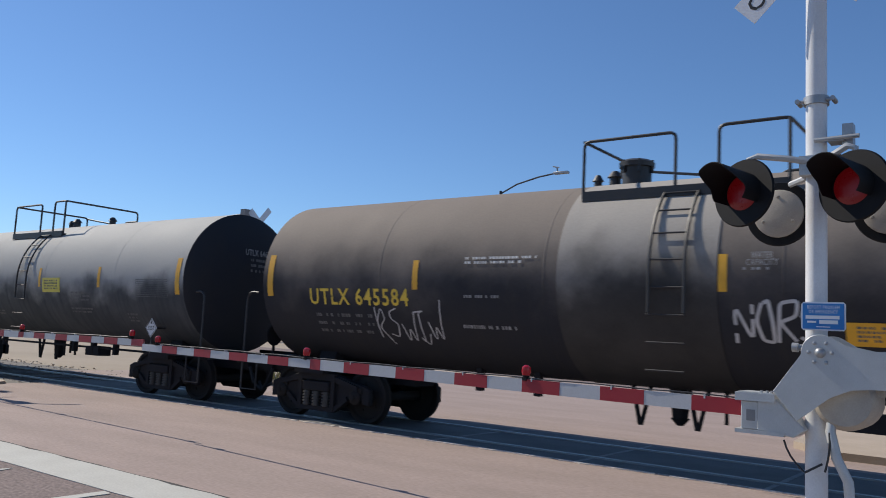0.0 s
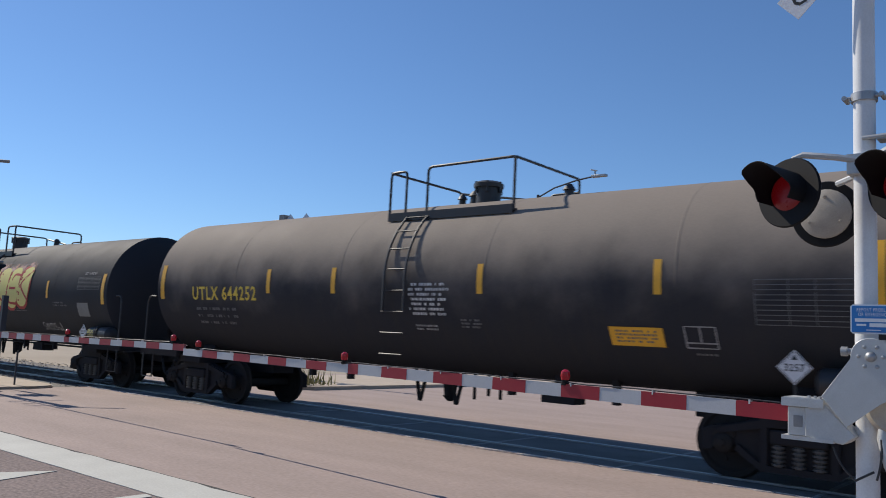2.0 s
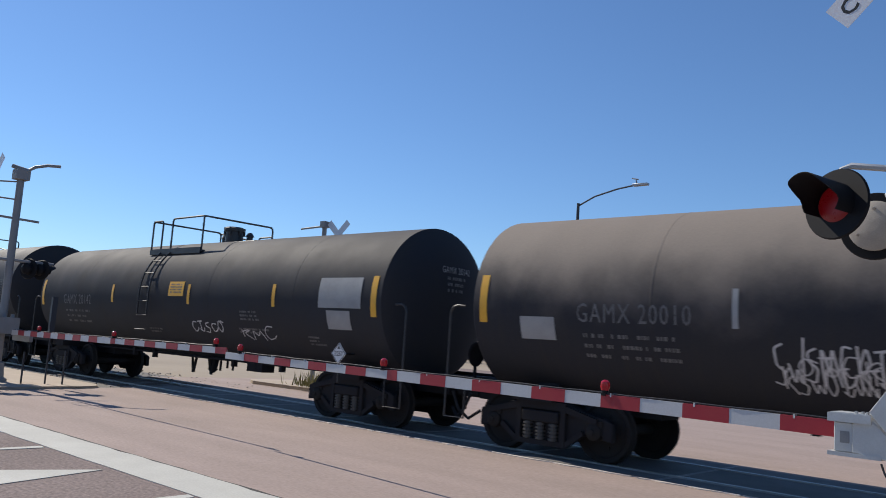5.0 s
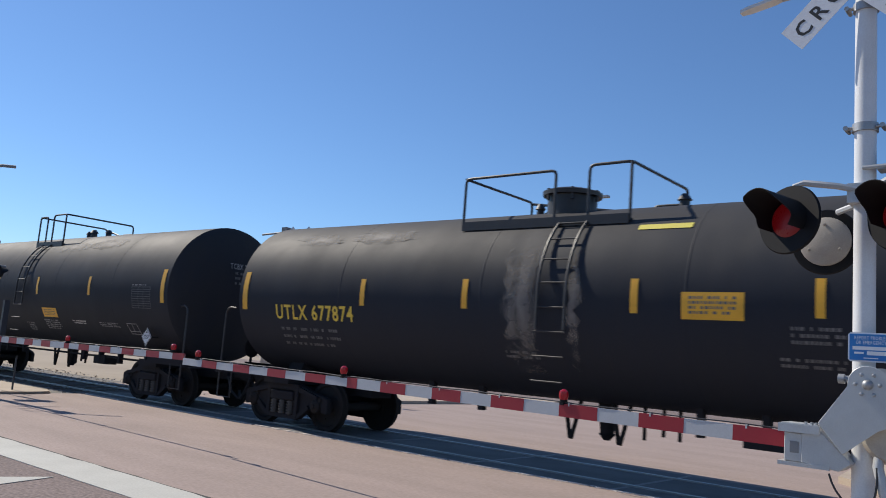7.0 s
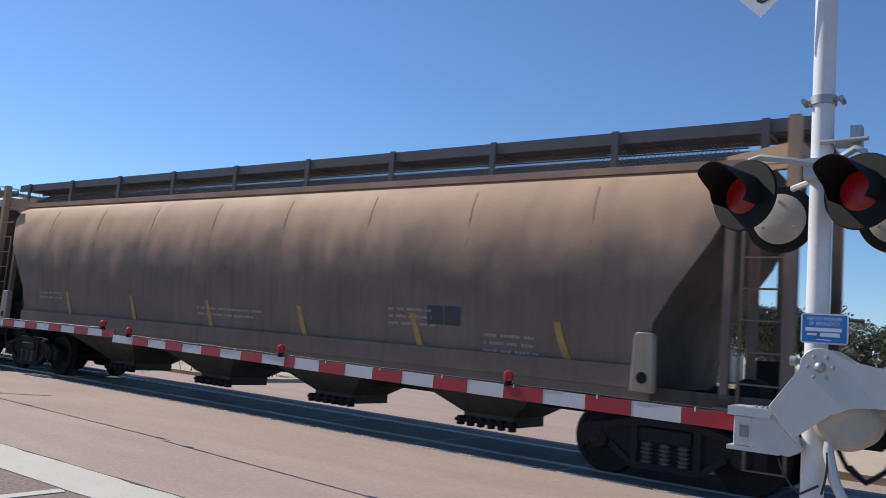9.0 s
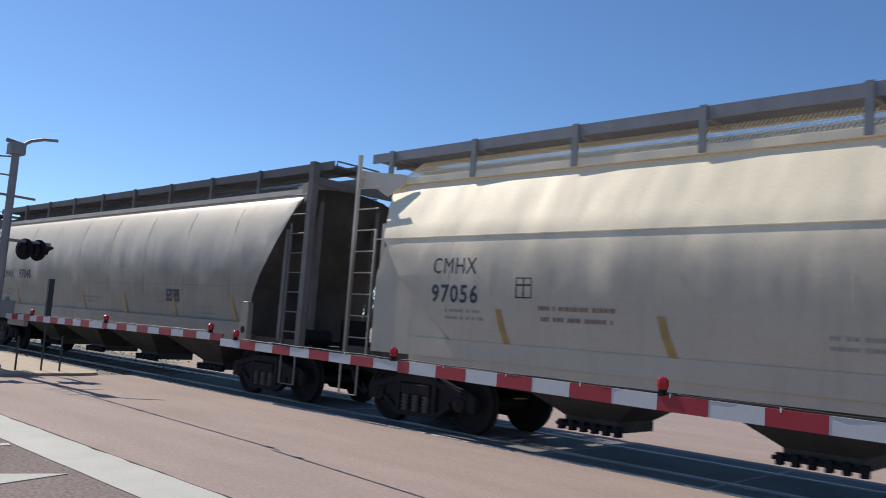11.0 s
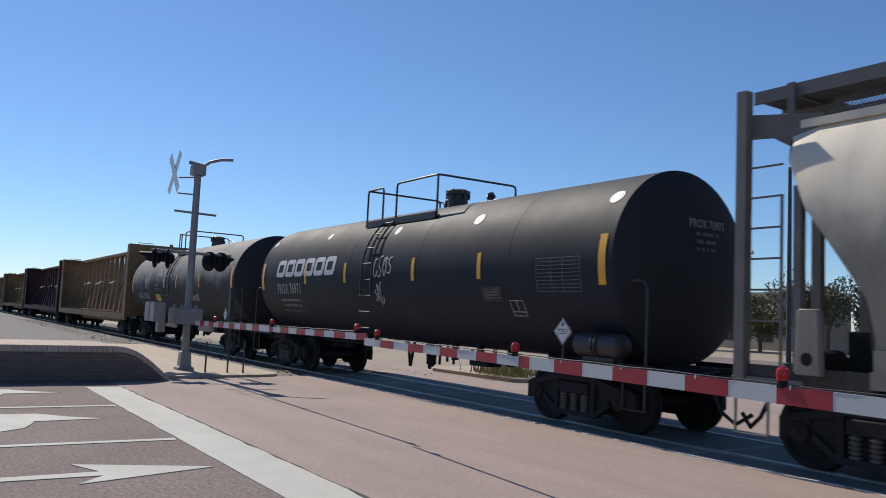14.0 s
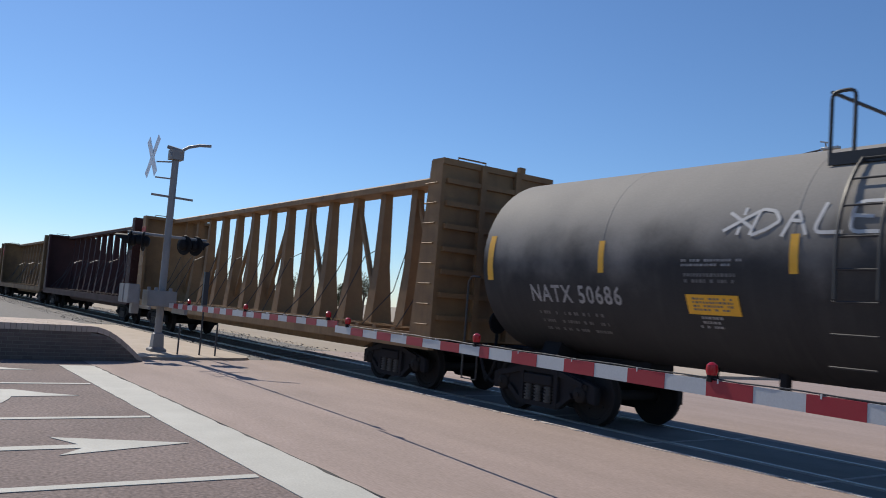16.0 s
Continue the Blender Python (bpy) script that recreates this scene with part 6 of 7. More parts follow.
            prism(bm, [(x - 0.15, -1.6, 1.18), (x + 0.15, -1.6, 1.18), (x + 0.13, -1.6, 1.88), (x + 0.09, -1.6, 1.93), (x - 0.09, -1.6, 1.93), (x - 0.13, -1.6, 1.88)], (0, 0.12, 0))
            bmesh.ops.bevel(bm, geom=list(bm.edges), offset=0.012, segments=1, affect="EDGES")
            pad = part("jacking_bracket", bm, M["hopper_grey"], car, "pale bracket with a round hole", smooth=30)
            bm = bmesh.new()
            lathe(bm, [(-1.604, 0.075), (-1.602, 0.01)], "y", 14, pose(x, 0, 1.36))
            part("hole", bm, M["signal_black"], pad)
        bm = bmesh.new()
        pipe(bm, [(s * (half - 0.05), -1.5, 1.05), (s * (half - 0.05), -1.5, 0.42), (s * (half - 0.5), -1.5, 0.42), (s * (half - 0.5), -1.5, 1.05)], 0.02, 6)
        part("step", bm, M[frame_paint], car, "bent sill step")
        bm = bmesh.new()
        rod(bm, (s * (half - 0.65), -0.9, 1.3), (s * (half - 0.65), -0.3, 1.3), 0.16, seg=14)
        part("brake_cylinder", bm, M["steel_black"], car)
        bm = bmesh.new()
        box(bm, *sorted((s * (half - 0.5), s * (half - 0.85))), 0.2, 0.7, 1.1, 1.7)
        part("air_reservoir", bm, M["steel_black"], car, smooth=0)
        coupler(car, s * (half + 0.05), s)
    # bottom gates
    step = (2 * half - 6.0) / 4
    for k in range(4):
        x = -half + 3.0 + step * (k + 0.5)
        bm = bmesh.new()
        w = step * 0.46
        rings(bm, [[(x - w, -1.35, 1.22), (x + w, -1.35, 1.22), (x + w, 1.35, 1.22), (x - w, 1.35, 1.22)],
                   [(x - 0.45, -0.5, 0.52), (x + 0.45, -0.5, 0.52), (x + 0.45, 0.5, 0.52), (x - 0.45, 0.5, 0.52)],
                   [(x - 0.45, -0.5, 0.36), (x + 0.45, -0.5, 0.36), (x + 0.45, 0.5, 0.36), (x - 0.45, 0.5, 0.36)]])
        chute = part("outlet_chute", bm, M["end_grime_shade"], car, "sloped hopper outlet", smooth=0)
        bm = bmesh.new()
        for q in range(6):
            box(bm, x - 0.5 + q * 0.19, x - 0.42 + q * 0.19, -0.62, -0.5, 0.32, 0.46)
        rod(bm, (x - 0.55, -0.58, 0.4), (x + 0.55, -0.58, 0.4), 0.03, seg=6)
        part("gate_rack", bm, M["steel_black"], chute)
    boards = "board_galv" if fold else "grating"
    # running boards on the roof
    for s in (-1, 1):
        bm = bmesh.new()
        for k in range(int((2 * half + 0.1) / 0.07)):
            x = -half - 0.05 + 0.07 * k
            box(bm, x, x + 0.01, s * 0.75 - 0.28, s * 0.75 + 0.28, 4.655 + lift, 4.695 + lift)
        for y in (-0.23, -0.17, -0.11, -0.05, 0.01, 0.07, 0.13, 0.19, 0.25):
            box(bm, -half - 0.05, half + 0.05, s * 0.75 + y - 0.006, s * 0.75 + y + 0.006, 4.65 + lift, 4.698 + lift)
        board = part("running_board", bm, M[boards], car, "grating running board along the roof", smooth=0)
        board["kind"] = "stuff"
        bm = bmesh.new()
        for k in range(int((2 * half - 1.6) / 0.06)):
            x = -half + 0.8 + 0.06 * k
            rod(bm, (x, s * 1.03, top + 0.09), (x, s * 0.55, 4.64 + lift), 0.009, seg=4)
        for f in (0.0, 0.33, 0.66):
            rod(bm, (-half + 0.8, s * (1.03 - 0.48 * f), top + 0.09 + (4.55 + lift - top) * f), (half - 0.8, s * (1.03 - 0.48 * f), top + 0.09 + (4.55 + lift - top) * f), 0.012, seg=4)
        part("roof_mesh", bm, M[paint if fold else boards], car, "sloping roof mesh")["kind"] = "stuff"
        for y, z0 in ((1.05, 4.6), (0.45, 4.6)):
            bm = bmesh.new()
            box(bm, -half - 0.05, half + 0.05, s * y - 0.012, s * y + 0.012, z0 + lift, 4.77 + lift)
            part("edge_plate", bm, M[boards], board, smooth=0)
    for s in (-1, 1):
        bm = bmesh.new()
        box(bm, *sorted((s * (half + 0.06), s * (half - 0.6))), -0.64, 0.64, 4.665 + lift, 4.695 + lift)
        part("end_platform", bm, M[boards], car, smooth=0)
    count = 9
    for k in range(count + 1):
        x = -half + 0.5 + (2 * half - 1.0) * k / count
        for s in (-1, 1):
            bm = bmesh.new()
            box(bm, -0.05, 0.05, s * 1.085 - 0.02, s * 1.085 + 0.02, top - 0.02, 4.78 + lift)
            box(bm, -0.02, 0.02, min(s * 0.4, s * 1.07), max(s * 0.4, s * 1.07), 4.62 + lift, 4.66 + lift)
            part("board_post", bm, M["frame_grey"] if s > 0 else M[boards], car, at=pose(x, 0, 0), smooth=0)
    bm = bmesh.new()
    for k in range(5):
        x = -half + 2.2 + (2 * half - 4.4) * k / 4
        box(bm, x - 1.1, x + 1.1, -0.3, 0.3, top + 0.15, top + 0.3)
    bmesh.ops.bevel(bm, geom=list(bm.edges), offset=0.04, segments=2, affect="EDGES")
    part("roof_hatches", bm, M["frame_grey"], car, "long trough hatch covers")
    for s in (-1, 1):
        bm = bmesh.new()
        pipe(bm, [(s * (half - 0.05), -0.9, 4.7 + lift), (s * (half - 0.05), -0.9, 4.8 + lift), (s * (half - 0.05), 0.2, 4.8 + lift), (s * (half - 0.05), 0.2, 4.7 + lift)], 0.018, 6)
        part("roof_grab", bm, M[frame_paint], car)
    if fold:
        for e in (-1, 1):
            for y in (-1.434, 1.422):
                bm = bmesh.new()
                prism(bm, [(e * (half - d), y, z) for d, z in ((0.72, 1.2), (0.72, 2.5), (0.9, 3.0), (1.25, 2.9), (1.8, 2.32), (2.7, 1.6), (3.1, 1.22))], (0, 0.012, 0))
                part("end_web", bm, M[paint], car, "flat end web below the slope sheet", smooth=0)
    if seed == 4:
        bm = bmesh.new()
        pipe(bm, [put(x, 2.24, 0.001) for x in (-1.2, 1.5, 4.0, 6.0, 7.4)], 0.007, 5)
        part("side_crease", bm, M[paint], body, "horizontal crease in the side sheet")
    # lettering and tape
    if mark:
        z1, z2 = (2.52, 2.08) if stacked else (2.32, 2.32)
        pts, faces = glyphs(mark, 0.36, 0.92)
        x1 = -half + (2.2 if stacked else 2.44)
        sheet("reporting_mark", [p + Vector((x1, z1, 0)) for p in pts], faces, "letter_dark", "dark stencilled letters")
        pts, faces = glyphs(mark2, 0.38, 0.97)
        sheet("reporting_mark", [p + Vector((x1 + (0 if stacked else 1.42), z2, 0)) for p in pts], faces, "letter_dark", "dark stencilled number")
    for x0, z0, rows, w in ((-half + 2.5, 1.95, 2, 1.0), (-1.2, 1.85, 2, 1.9), (3.6, 2.05, 3, 1.2), (-half + 3.3, 1.4, 2, 1.6), (1.0, 1.42, 2, 1.8), (5.4, 1.75, 3, 1.0)):
        bars = [[(x0, z0 - 0.11 * k), (x0 + w * r.uniform(0.7, 1), z0 - 0.11 * k)] for k in range(rows)]
        sheet("small_lettering", *ribbon(dashes(bars, r), 0.045), "hopper_letter", "rows of small lettering")["kind"] = "stuff"
    for k in range(6):
        x = -half + (3.62 + 2.62 * k if fold else 3.75 + 2.5 * k)
        sheet("reflective_tape", [Vector((x - 0.1, 2.0, 0)), Vector((x + 0.0, 2.0, 0)), Vector((x + 0.07, 1.75, 0)), Vector((x + 0.2, 1.45, 0)), Vector((x + 0.08, 1.45, 0)), Vector((x - 0.04, 1.75, 0))],
              [(0, 5, 2, 1), (5, 4, 3, 2)], "reflector_old" if seed in (2, 3, 4) else "reflector", "dirty reflective tape" if seed in (2, 3, 4) else "yellow reflective tape")
    if stacked:
        e = -half + 3.9
        sheet("framed_stencil", *ribbon([[(e, 2.18), (e + 0.27, 2.18), (e + 0.27, 2.46), (e, 2.46), (e, 2.18)], [(e + 0.13, 2.18), (e + 0.13, 2.46)], [(e, 2.36), (e + 0.27, 2.36)]], 0.022), "letter_dark", "dark framed stencil")["kind"] = "stuff"
        for x0, x1, z0, z1 in ((4.3, 5.6, 1.89, 2.04), (5.7, 6.8, 1.34, 1.46), (3.0, 4.4, 1.36, 1.46), (9.4, 11.1, 1.86, 2.02), (14.2, 15.4, 1.9, 2.06)):
            bars = [[(x0 - half, z1), (x1 - half, z1)], [(x0 - half + 0.05, z0), (x1 - half - 0.1, z0)]]
            sheet("small_lettering", *ribbon(dashes(bars, r), 0.06), "stencil_brown", "rows of faded brown lettering")["kind"] = "stuff"
    x = half - 5.25
    if not fold:
        sheet("notice_square", *panel_pts(x, x + 0.29, 1.85, 2.13), "letter_dark", "black square notice")
        sheet("notice_square", *panel_pts(x + 0.32, x + 0.61, 1.85, 2.13), "letter_dark")
    trucks(car, (-(half - 1.58), half - 1.58))
    return car


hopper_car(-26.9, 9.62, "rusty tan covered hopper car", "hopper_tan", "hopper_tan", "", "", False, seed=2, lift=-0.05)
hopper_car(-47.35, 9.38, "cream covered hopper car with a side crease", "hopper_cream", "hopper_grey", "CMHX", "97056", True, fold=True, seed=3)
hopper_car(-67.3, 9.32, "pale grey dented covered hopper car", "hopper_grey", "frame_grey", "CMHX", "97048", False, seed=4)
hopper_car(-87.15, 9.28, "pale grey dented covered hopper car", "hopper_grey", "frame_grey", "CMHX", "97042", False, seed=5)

tank_car(-105.72, 7.0, "clean black tank car with big white block shapes", "tank_dark", c=2.64, mark="PROX 76971", mark_x=-5.92, mark_w=1.6, mark_z=-0.48, mark_col="letter_mid", stripes=(-3.93, -1.62, 1.53, 3.86), reservoir=True,
         tags=((-0.2, 0.66, -0.1, 0.3, 4, 51, 0.03), (-0.2, 0.2, -0.72, -0.3, 3, 52, 0.022)), texts=((-5.85, -4.35, -0.72, -0.62, 1, "letter_mid"), (-5.5, -4.36, -0.86, -0.78, 1, "letter_mid")), block=(-6.0, -2.2, -0.02, 0.46), spots=((-6.95, 1.08, 0.1), (-3.3, 1.12, 0.11), (0.34, 1.0, 0.12), (3.39, 1.02, 0.14), (6.91, 1.12, 0.14)), panel=(4.2, -0.5, 0.62, 0.28), panel_col="tank_band", marks_small=False, boards=((4.66, 5.02, -0.91, -0.62),), table=(5.47, 6.52, -0.46, 0.09), rail=(-1.55, -0.79, -0.16, 1.57), hatch=0.95)
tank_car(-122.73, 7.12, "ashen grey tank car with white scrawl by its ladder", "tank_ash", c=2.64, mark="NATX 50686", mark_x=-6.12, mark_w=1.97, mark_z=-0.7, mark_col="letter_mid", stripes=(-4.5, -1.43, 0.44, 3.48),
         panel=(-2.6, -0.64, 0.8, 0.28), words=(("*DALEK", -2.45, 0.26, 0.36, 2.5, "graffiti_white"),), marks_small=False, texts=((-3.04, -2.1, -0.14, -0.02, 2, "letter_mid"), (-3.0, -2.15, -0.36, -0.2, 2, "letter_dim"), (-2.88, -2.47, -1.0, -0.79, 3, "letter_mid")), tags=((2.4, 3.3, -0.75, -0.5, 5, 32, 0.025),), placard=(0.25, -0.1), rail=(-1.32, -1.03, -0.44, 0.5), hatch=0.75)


# ---------------------------------------------------------------- lumber cars
def lumber_car(u, half, label, paint, emblem=False):
    """An empty centre-beam car: a deck, two bulkheads and a row of posts under a top chord."""
    car = car_thing("lumber_car", label, "lumber car", u)
    bm = bmesh.new()
    box(bm, -half, half, -1.42, 1.42, 1.06, 1.16)
    box(bm, -half, half, -1.45, -1.33, 0.86, 1.17)
    box(bm, -half, half, 1.33, 1.45, 0.86, 1.17)
    prism(bm, [(-half + 3.0, -0.5, 1.06), (-half + 4.2, -0.5, 0.62), (half - 4.2, -0.5, 0.62), (half - 3.0, -0.5, 1.06)], (0, 1.0, 0))
    part("deck", bm, M[paint], car, "weathered deck", smooth=0)
    n = int((2 * half - 2) / 0.75)
    for k in range(n):
        x = -half + 1.0 + (2 * half - 2.0) * (k + 0.5) / n
        bm = bmesh.new()
        box(bm, -0.08, 0.08, -1.44, 1.44, 1.16, 1.23)
        part("bunk_riser", bm, M[paint], car, at=pose(x, 0, 0), smooth=0)
    for s in (-1, 1):
        bm = bmesh.new()
        x0, x1 = s * half, s * (half - 0.12)
        box(bm, *sorted((x0, x1)), -1.36, 1.36, 1.1, 4.58)
        for y in (-1.4, 1.4):
            prism(bm, [(s * (half + 0.02), y - 0.05, 1.0), (s * (half - 0.75), y - 0.05, 1.0), (s * (half - 0.38), y - 0.05, 4.62), (s * (half + 0.02), y - 0.05, 4.62)], (0, 0.1, 0))
        box(bm, *sorted((s * (half + 0.05), s * (half - 0.35))), -1.45, 1.45, 4.52, 4.64)
        head = part("bulkhead", bm, M[paint], car, "end bulkhead", smooth=0)
        for z in (1.5, 1.95, 2.4, 2.85, 3.3, 3.75, 4.2):
            bm = bmesh.new()
            box(bm, *sorted((s * (half + 0.0), s * (half + 0.09))), -1.34, 1.34, z - 0.05, z + 0.05)
            part("rib", bm, M[paint], head, smooth=0)
        for y in (-0.45, 0.45):
            bm = bmesh.new()
            box(bm, *sorted((s * half, s * (half + 0.1))), y - 0.07, y + 0.07, 1.1, 4.6)
            part("stiffener", bm, M[paint], head, smooth=0)
        bm = bmesh.new()
        pipe(bm, [(s * (half - 0.1), -1.0, 4.64), (s * (half - 0.1), -1.0, 4.72), (s * (half - 0.1), -0.3, 4.72), (s * (half - 0.1), -0.3, 4.64)], 0.018, 6)
        box(bm, *sorted((s * (half - 0.05), s * (half + 0.05))), 0.5, 0.65, 4.64, 4.76)
        part("roof_grab", bm, M[paint], head)
        bm = bmesh.new()
        for k in range(8):
            rod(bm, (s * (half - 0.1), -1.47, 1.35 + k * 0.4), (s * (half - 0.5), -1.47, 1.35 + k * 0.4), 0.016, seg=6)
        part("rungs", bm, M[paint], head)
        coupler(car, s * (half + 0.05), s)
    bm = bmesh.new()
    prism(bm, [(-half + 0.1, y, z) for y, z in ((-0.32, 4.44), (0.32, 4.44), (0.32, 4.58), (0.2, 4.64), (-0.2, 4.64), (-0.32, 4.58))], (2 * half - 0.2, 0, 0))
    part("top_chord", bm, M[paint], car, "heavy top beam", smooth=0)
    count = int(round((2 * half - 3.2) / 1.47))
    bm = bmesh.new()
    rings(bm, [[(-0.2, -0.3, 1.16), (0.2, -0.3, 1.16), (0.2, 0.3, 1.16), (-0.2, 0.3, 1.16)],
               [(-0.14, -0.16, 2.6), (0.14, -0.16, 2.6), (0.14, 0.16, 2.6), (-0.14, 0.16, 2.6)],
               [(-0.12, -0.1, 4.46), (0.12, -0.1, 4.46), (0.12, 0.1, 4.46), (-0.12, 0.1, 4.46)]])
    post = link_mesh("post", bm, M[paint], 0)
    bm = bmesh.new()
    prism(bm, [(-0.06, -0.05, 1.3), (0.06, -0.05, 1.3), (1.5, -0.05, 4.3), (1.38, -0.05, 4.3)], (0, 0.1, 0))
    brace = link_mesh("brace", bm, M[paint], 0)
    for k in range(count + 1):
        x = -half + 1.6 + (2 * half - 3.2) * k / count
        ob = new("post", post)
        ob.parent, ob.matrix_basis = car, pose(x, 0, 0)
        if k < count and k % 2 == 0:
            ob = new("brace", brace)
            ob.parent = car
            ob.matrix_basis = pose(x, 0, 0) if x < 0 else pose(x + 1.47, 0, 0, 0, 0, 180)
        bm = bmesh.new()
        pipe(bm, [(x + 0.2, -1.36, 1.2), (x + 0.35, -0.7, 2.0 + 0.4 * (k % 3)), (x + 0.1, -0.26, 3.0)], 0.012, 5)
        part("tie_cable", bm, M["rail_black"], car, "slack black tie cable" if k == 0 else "")
    if emblem:
        bm = bmesh.new()
        prism(bm, [(-half + 0.3 + a, -1.47, 3.9 + b) for a, b in ((0, 0.3), (-0.3, 0.28), (-0.28, -0.1), (0, -0.35), (0.28, -0.1), (0.3, 0.28))], (0, 0.01, 0))
        part("emblem", bm, M["graffiti_red"], car, "faded shield-shaped emblem", smooth=0)
    bm = bmesh.new()
    box(bm, -half + 0.6, half - 0.6, -0.26, 0.26, 0.72, 1.06)
    part("centre_sill", bm, M["steel_black"], car, smooth=0)
    trucks(car, (-(half - 1.9), half - 1.9))


lumber_car(-142.6, 10.9, "empty ochre centre-beam lumber car", "lumber_yellow", True)
lumber_car(-165.6, 10.75, "empty dark maroon centre-beam lumber car", "lumber_maroon")
lumber_car(-188.5, 10.75, "empty sooty ochre centre-beam lumber car", "lumber_tan", True)
lumber_car(-211.4, 10.75, "empty sooty ochre centre-beam lumber car", "lumber_tan")
lumber_car(-234.3, 10.75, "empty dark maroon centre-beam lumber car", "lumber_maroon")
lumber_car(-257.2, 10.75, "empty sooty ochre centre-beam lumber car", "lumber_tan")


# ---------------------------------------------------------------- beyond the rails
def street_light(x, y, h, reach, name="street_lamp", turn=0, arm_z=None):
    lamp = thing(name, "dark street lamp pole with a long curved arm", "street lamp", "street lamps", at=pose(x, y, 0, 0, 0, turn))
    bm = bmesh.new()
    rod(bm, (0, 0, 0), (0, 0, h), 0.13, 0.08, 14)
    lathe(bm, [(0, 0.25), (0.25, 0.25), (0.3, 0.14)], "z", 14)
    part("pole", bm, M["pole_dark"], lamp)
    bm = bmesh.new()
    pipe(bm, [(0, 0, h - 0.15), (reach * 0.3, 0, h + 0.3), (reach * 0.7, 0, h + 0.6), (reach, 0, h + 0.72)], 0.045)
    part("arm", bm, M["pole_dark"], lamp)
    bm = bmesh.new()
    box(bm, reach - 0.1, reach + 0.75, -0.14, 0.14, h + 0.66, h + 0.78)
    rod(bm, (reach + 0.1, 0, h + 0.78), (reach + 0.05, 0, h + 1.05), 0.04)
    rod(bm, (reach - 0.2, 0, h + 1.1), (reach + 0.2, 0, h + 1.0), 0.035)
    bmesh.ops.bevel(bm, geom=list(bm.edges), offset=0.02, segments=1, affect="EDGES")
    part("lamp_head", bm, M["galv"], lamp, "flat grey lamp head")
    return lamp


street_light(-23.4, 36.0, 9.75, 3.4)

near_lamp = thing("street_lamp", "pale grey cobra-head street lamp on a long arm", "street lamp", "street lamps", at=pose(-0.4, 16.8, 0.1))
bm = bmesh.new()
rod(bm, (0, 0, 0), (0, 0, 9.7), 0.12, 0.07, 14)
part("pole", bm, M["galv"], near_lamp)
bm = bmesh.new()
pipe(bm, [(0, 0, 9.5), (-1.6, -0.6, 9.62), (-3.6, -1.3, 9.32), (-4.1, -1.5, 9.2)], 0.045)
part("arm", bm, M["galv"], near_lamp)
bm = bmesh.new()
rings(bm, [[Vector((-4.05 - 0.77 * f, -1.48 - 0.32 * f + y * w, 9.22 - 0.3 * f + z)) for y, z in ((-1, 0.0), (1, 0.0), (1, 0.07), (-1, 0.07))] for f, w in ((0.0, 0.06), (0.25, 0.13), (0.8, 0.13), (1.0, 0.08))])
part("lamp_head", bm, M["mast_white"], near_lamp, "pale cobra lamp head")
far_lamp = street_light(-14.0, 44.0, 7.7, -1.7)


def traffic_signal(parent, at):
    bm = bmesh.new()
    box(bm, -0.17, 0.17, -0.14, 0.14, -0.52, 0.52)
    bmesh.ops.bevel(bm, geom=list(bm.edges), offset=0.04, segments=2, affect="EDGES")
    head = part("traffic_signal", bm, M["signal_black"], parent, "black three-lamp signal head", at=at)
    for z in (-0.33, 0, 0.33):
        bm = bmesh.new()
        rod(bm, (0, -0.13, z), (0, -0.3, z), 0.13, 0.13, 12)
        part("visor", bm, M["signal_black"], head)


gantry = thing("signal_pole", "dark traffic signal pole with a long mast arm", "traffic signal", at=pose(-13.85, 43.2, 0))
bm = bmesh.new()
rod(bm, (0, 0, 0), (0, 0, 4.6), 0.15, 0.13, 14)
part("pole", bm, M["pole_dark"], gantry)
bm = bmesh.new()
pipe(bm, [(0, 0, 4.1), (-3, 0, 4.75), (-8.5, 0, 5.6)], 0.1)
part("mast_arm", bm, M["pole_dark"], gantry)
for x, z in ((-0.7, 4.5), (-1.9, 4.85), (-2.2, 6.1)):
    traffic_signal(gantry, pose(x, -0.2, z))
bracket = thing("cantilever_pole", "dark bent cantilever pole beside the far road", "pole", at=pose(-9.2, 30.5, 0))
bm = bmesh.new()
pipe(bm, [(0, 0, 0), (0, 0, 2.0)] + bend((0, 0, 2.5), (0, 0, 3.85), (3, 0, 3.6), 0.35) + [Vector((5, 0, 3.4))], 0.07)
part("pole", bm, M["pole_dark"], bracket)

for x, y, h in ((-18.1, 62.0, 8.9), (-48.0, 66.0, 9.5), (-32.0, 64.0, 9.2)):
    up = thing("utility_pole", "weathered wooden utility pole with crossarm", "utility pole", "utility poles", at=pose(x, y, 0))
    bm = bmesh.new()
    rod(bm, (0, 0, 0), (0, 0, h), 0.16, 0.11, 10)
    part("pole", bm, M["wood_pole"], up)
    bm = bmesh.new()
    box(bm, -1.1, 1.1, -0.06, 0.06, h - 0.5, h - 0.38)
    for k in (-1, -0.5, 0.5, 1):
        rod(bm, (k, 0, h - 0.38), (k, 0, h - 0.2), 0.05, seg=6)
    part("crossarm", bm, M["wood_pole"], up)

# the mast of the opposite gate, its top above the train
opp = thing("crossing_mast", "white crossing mast with crossbuck beyond the train", "crossing gate", "crossing gates", at=pose(-21.45, 17.0, 0.0))
bm = bmesh.new()
rod(bm, (0, 0, 0.0), (0, 0, 5.55), 0.08, seg=16)
part("mast", bm, M["mast_grey"], opp)
bm = bmesh.new()
rod(bm, (-1.3, 0, 5.42), (0.1, 0, 5.46), 0.035)
part("bell_bracket", bm, M["mast_grey"], opp)
bm = bmesh.new()
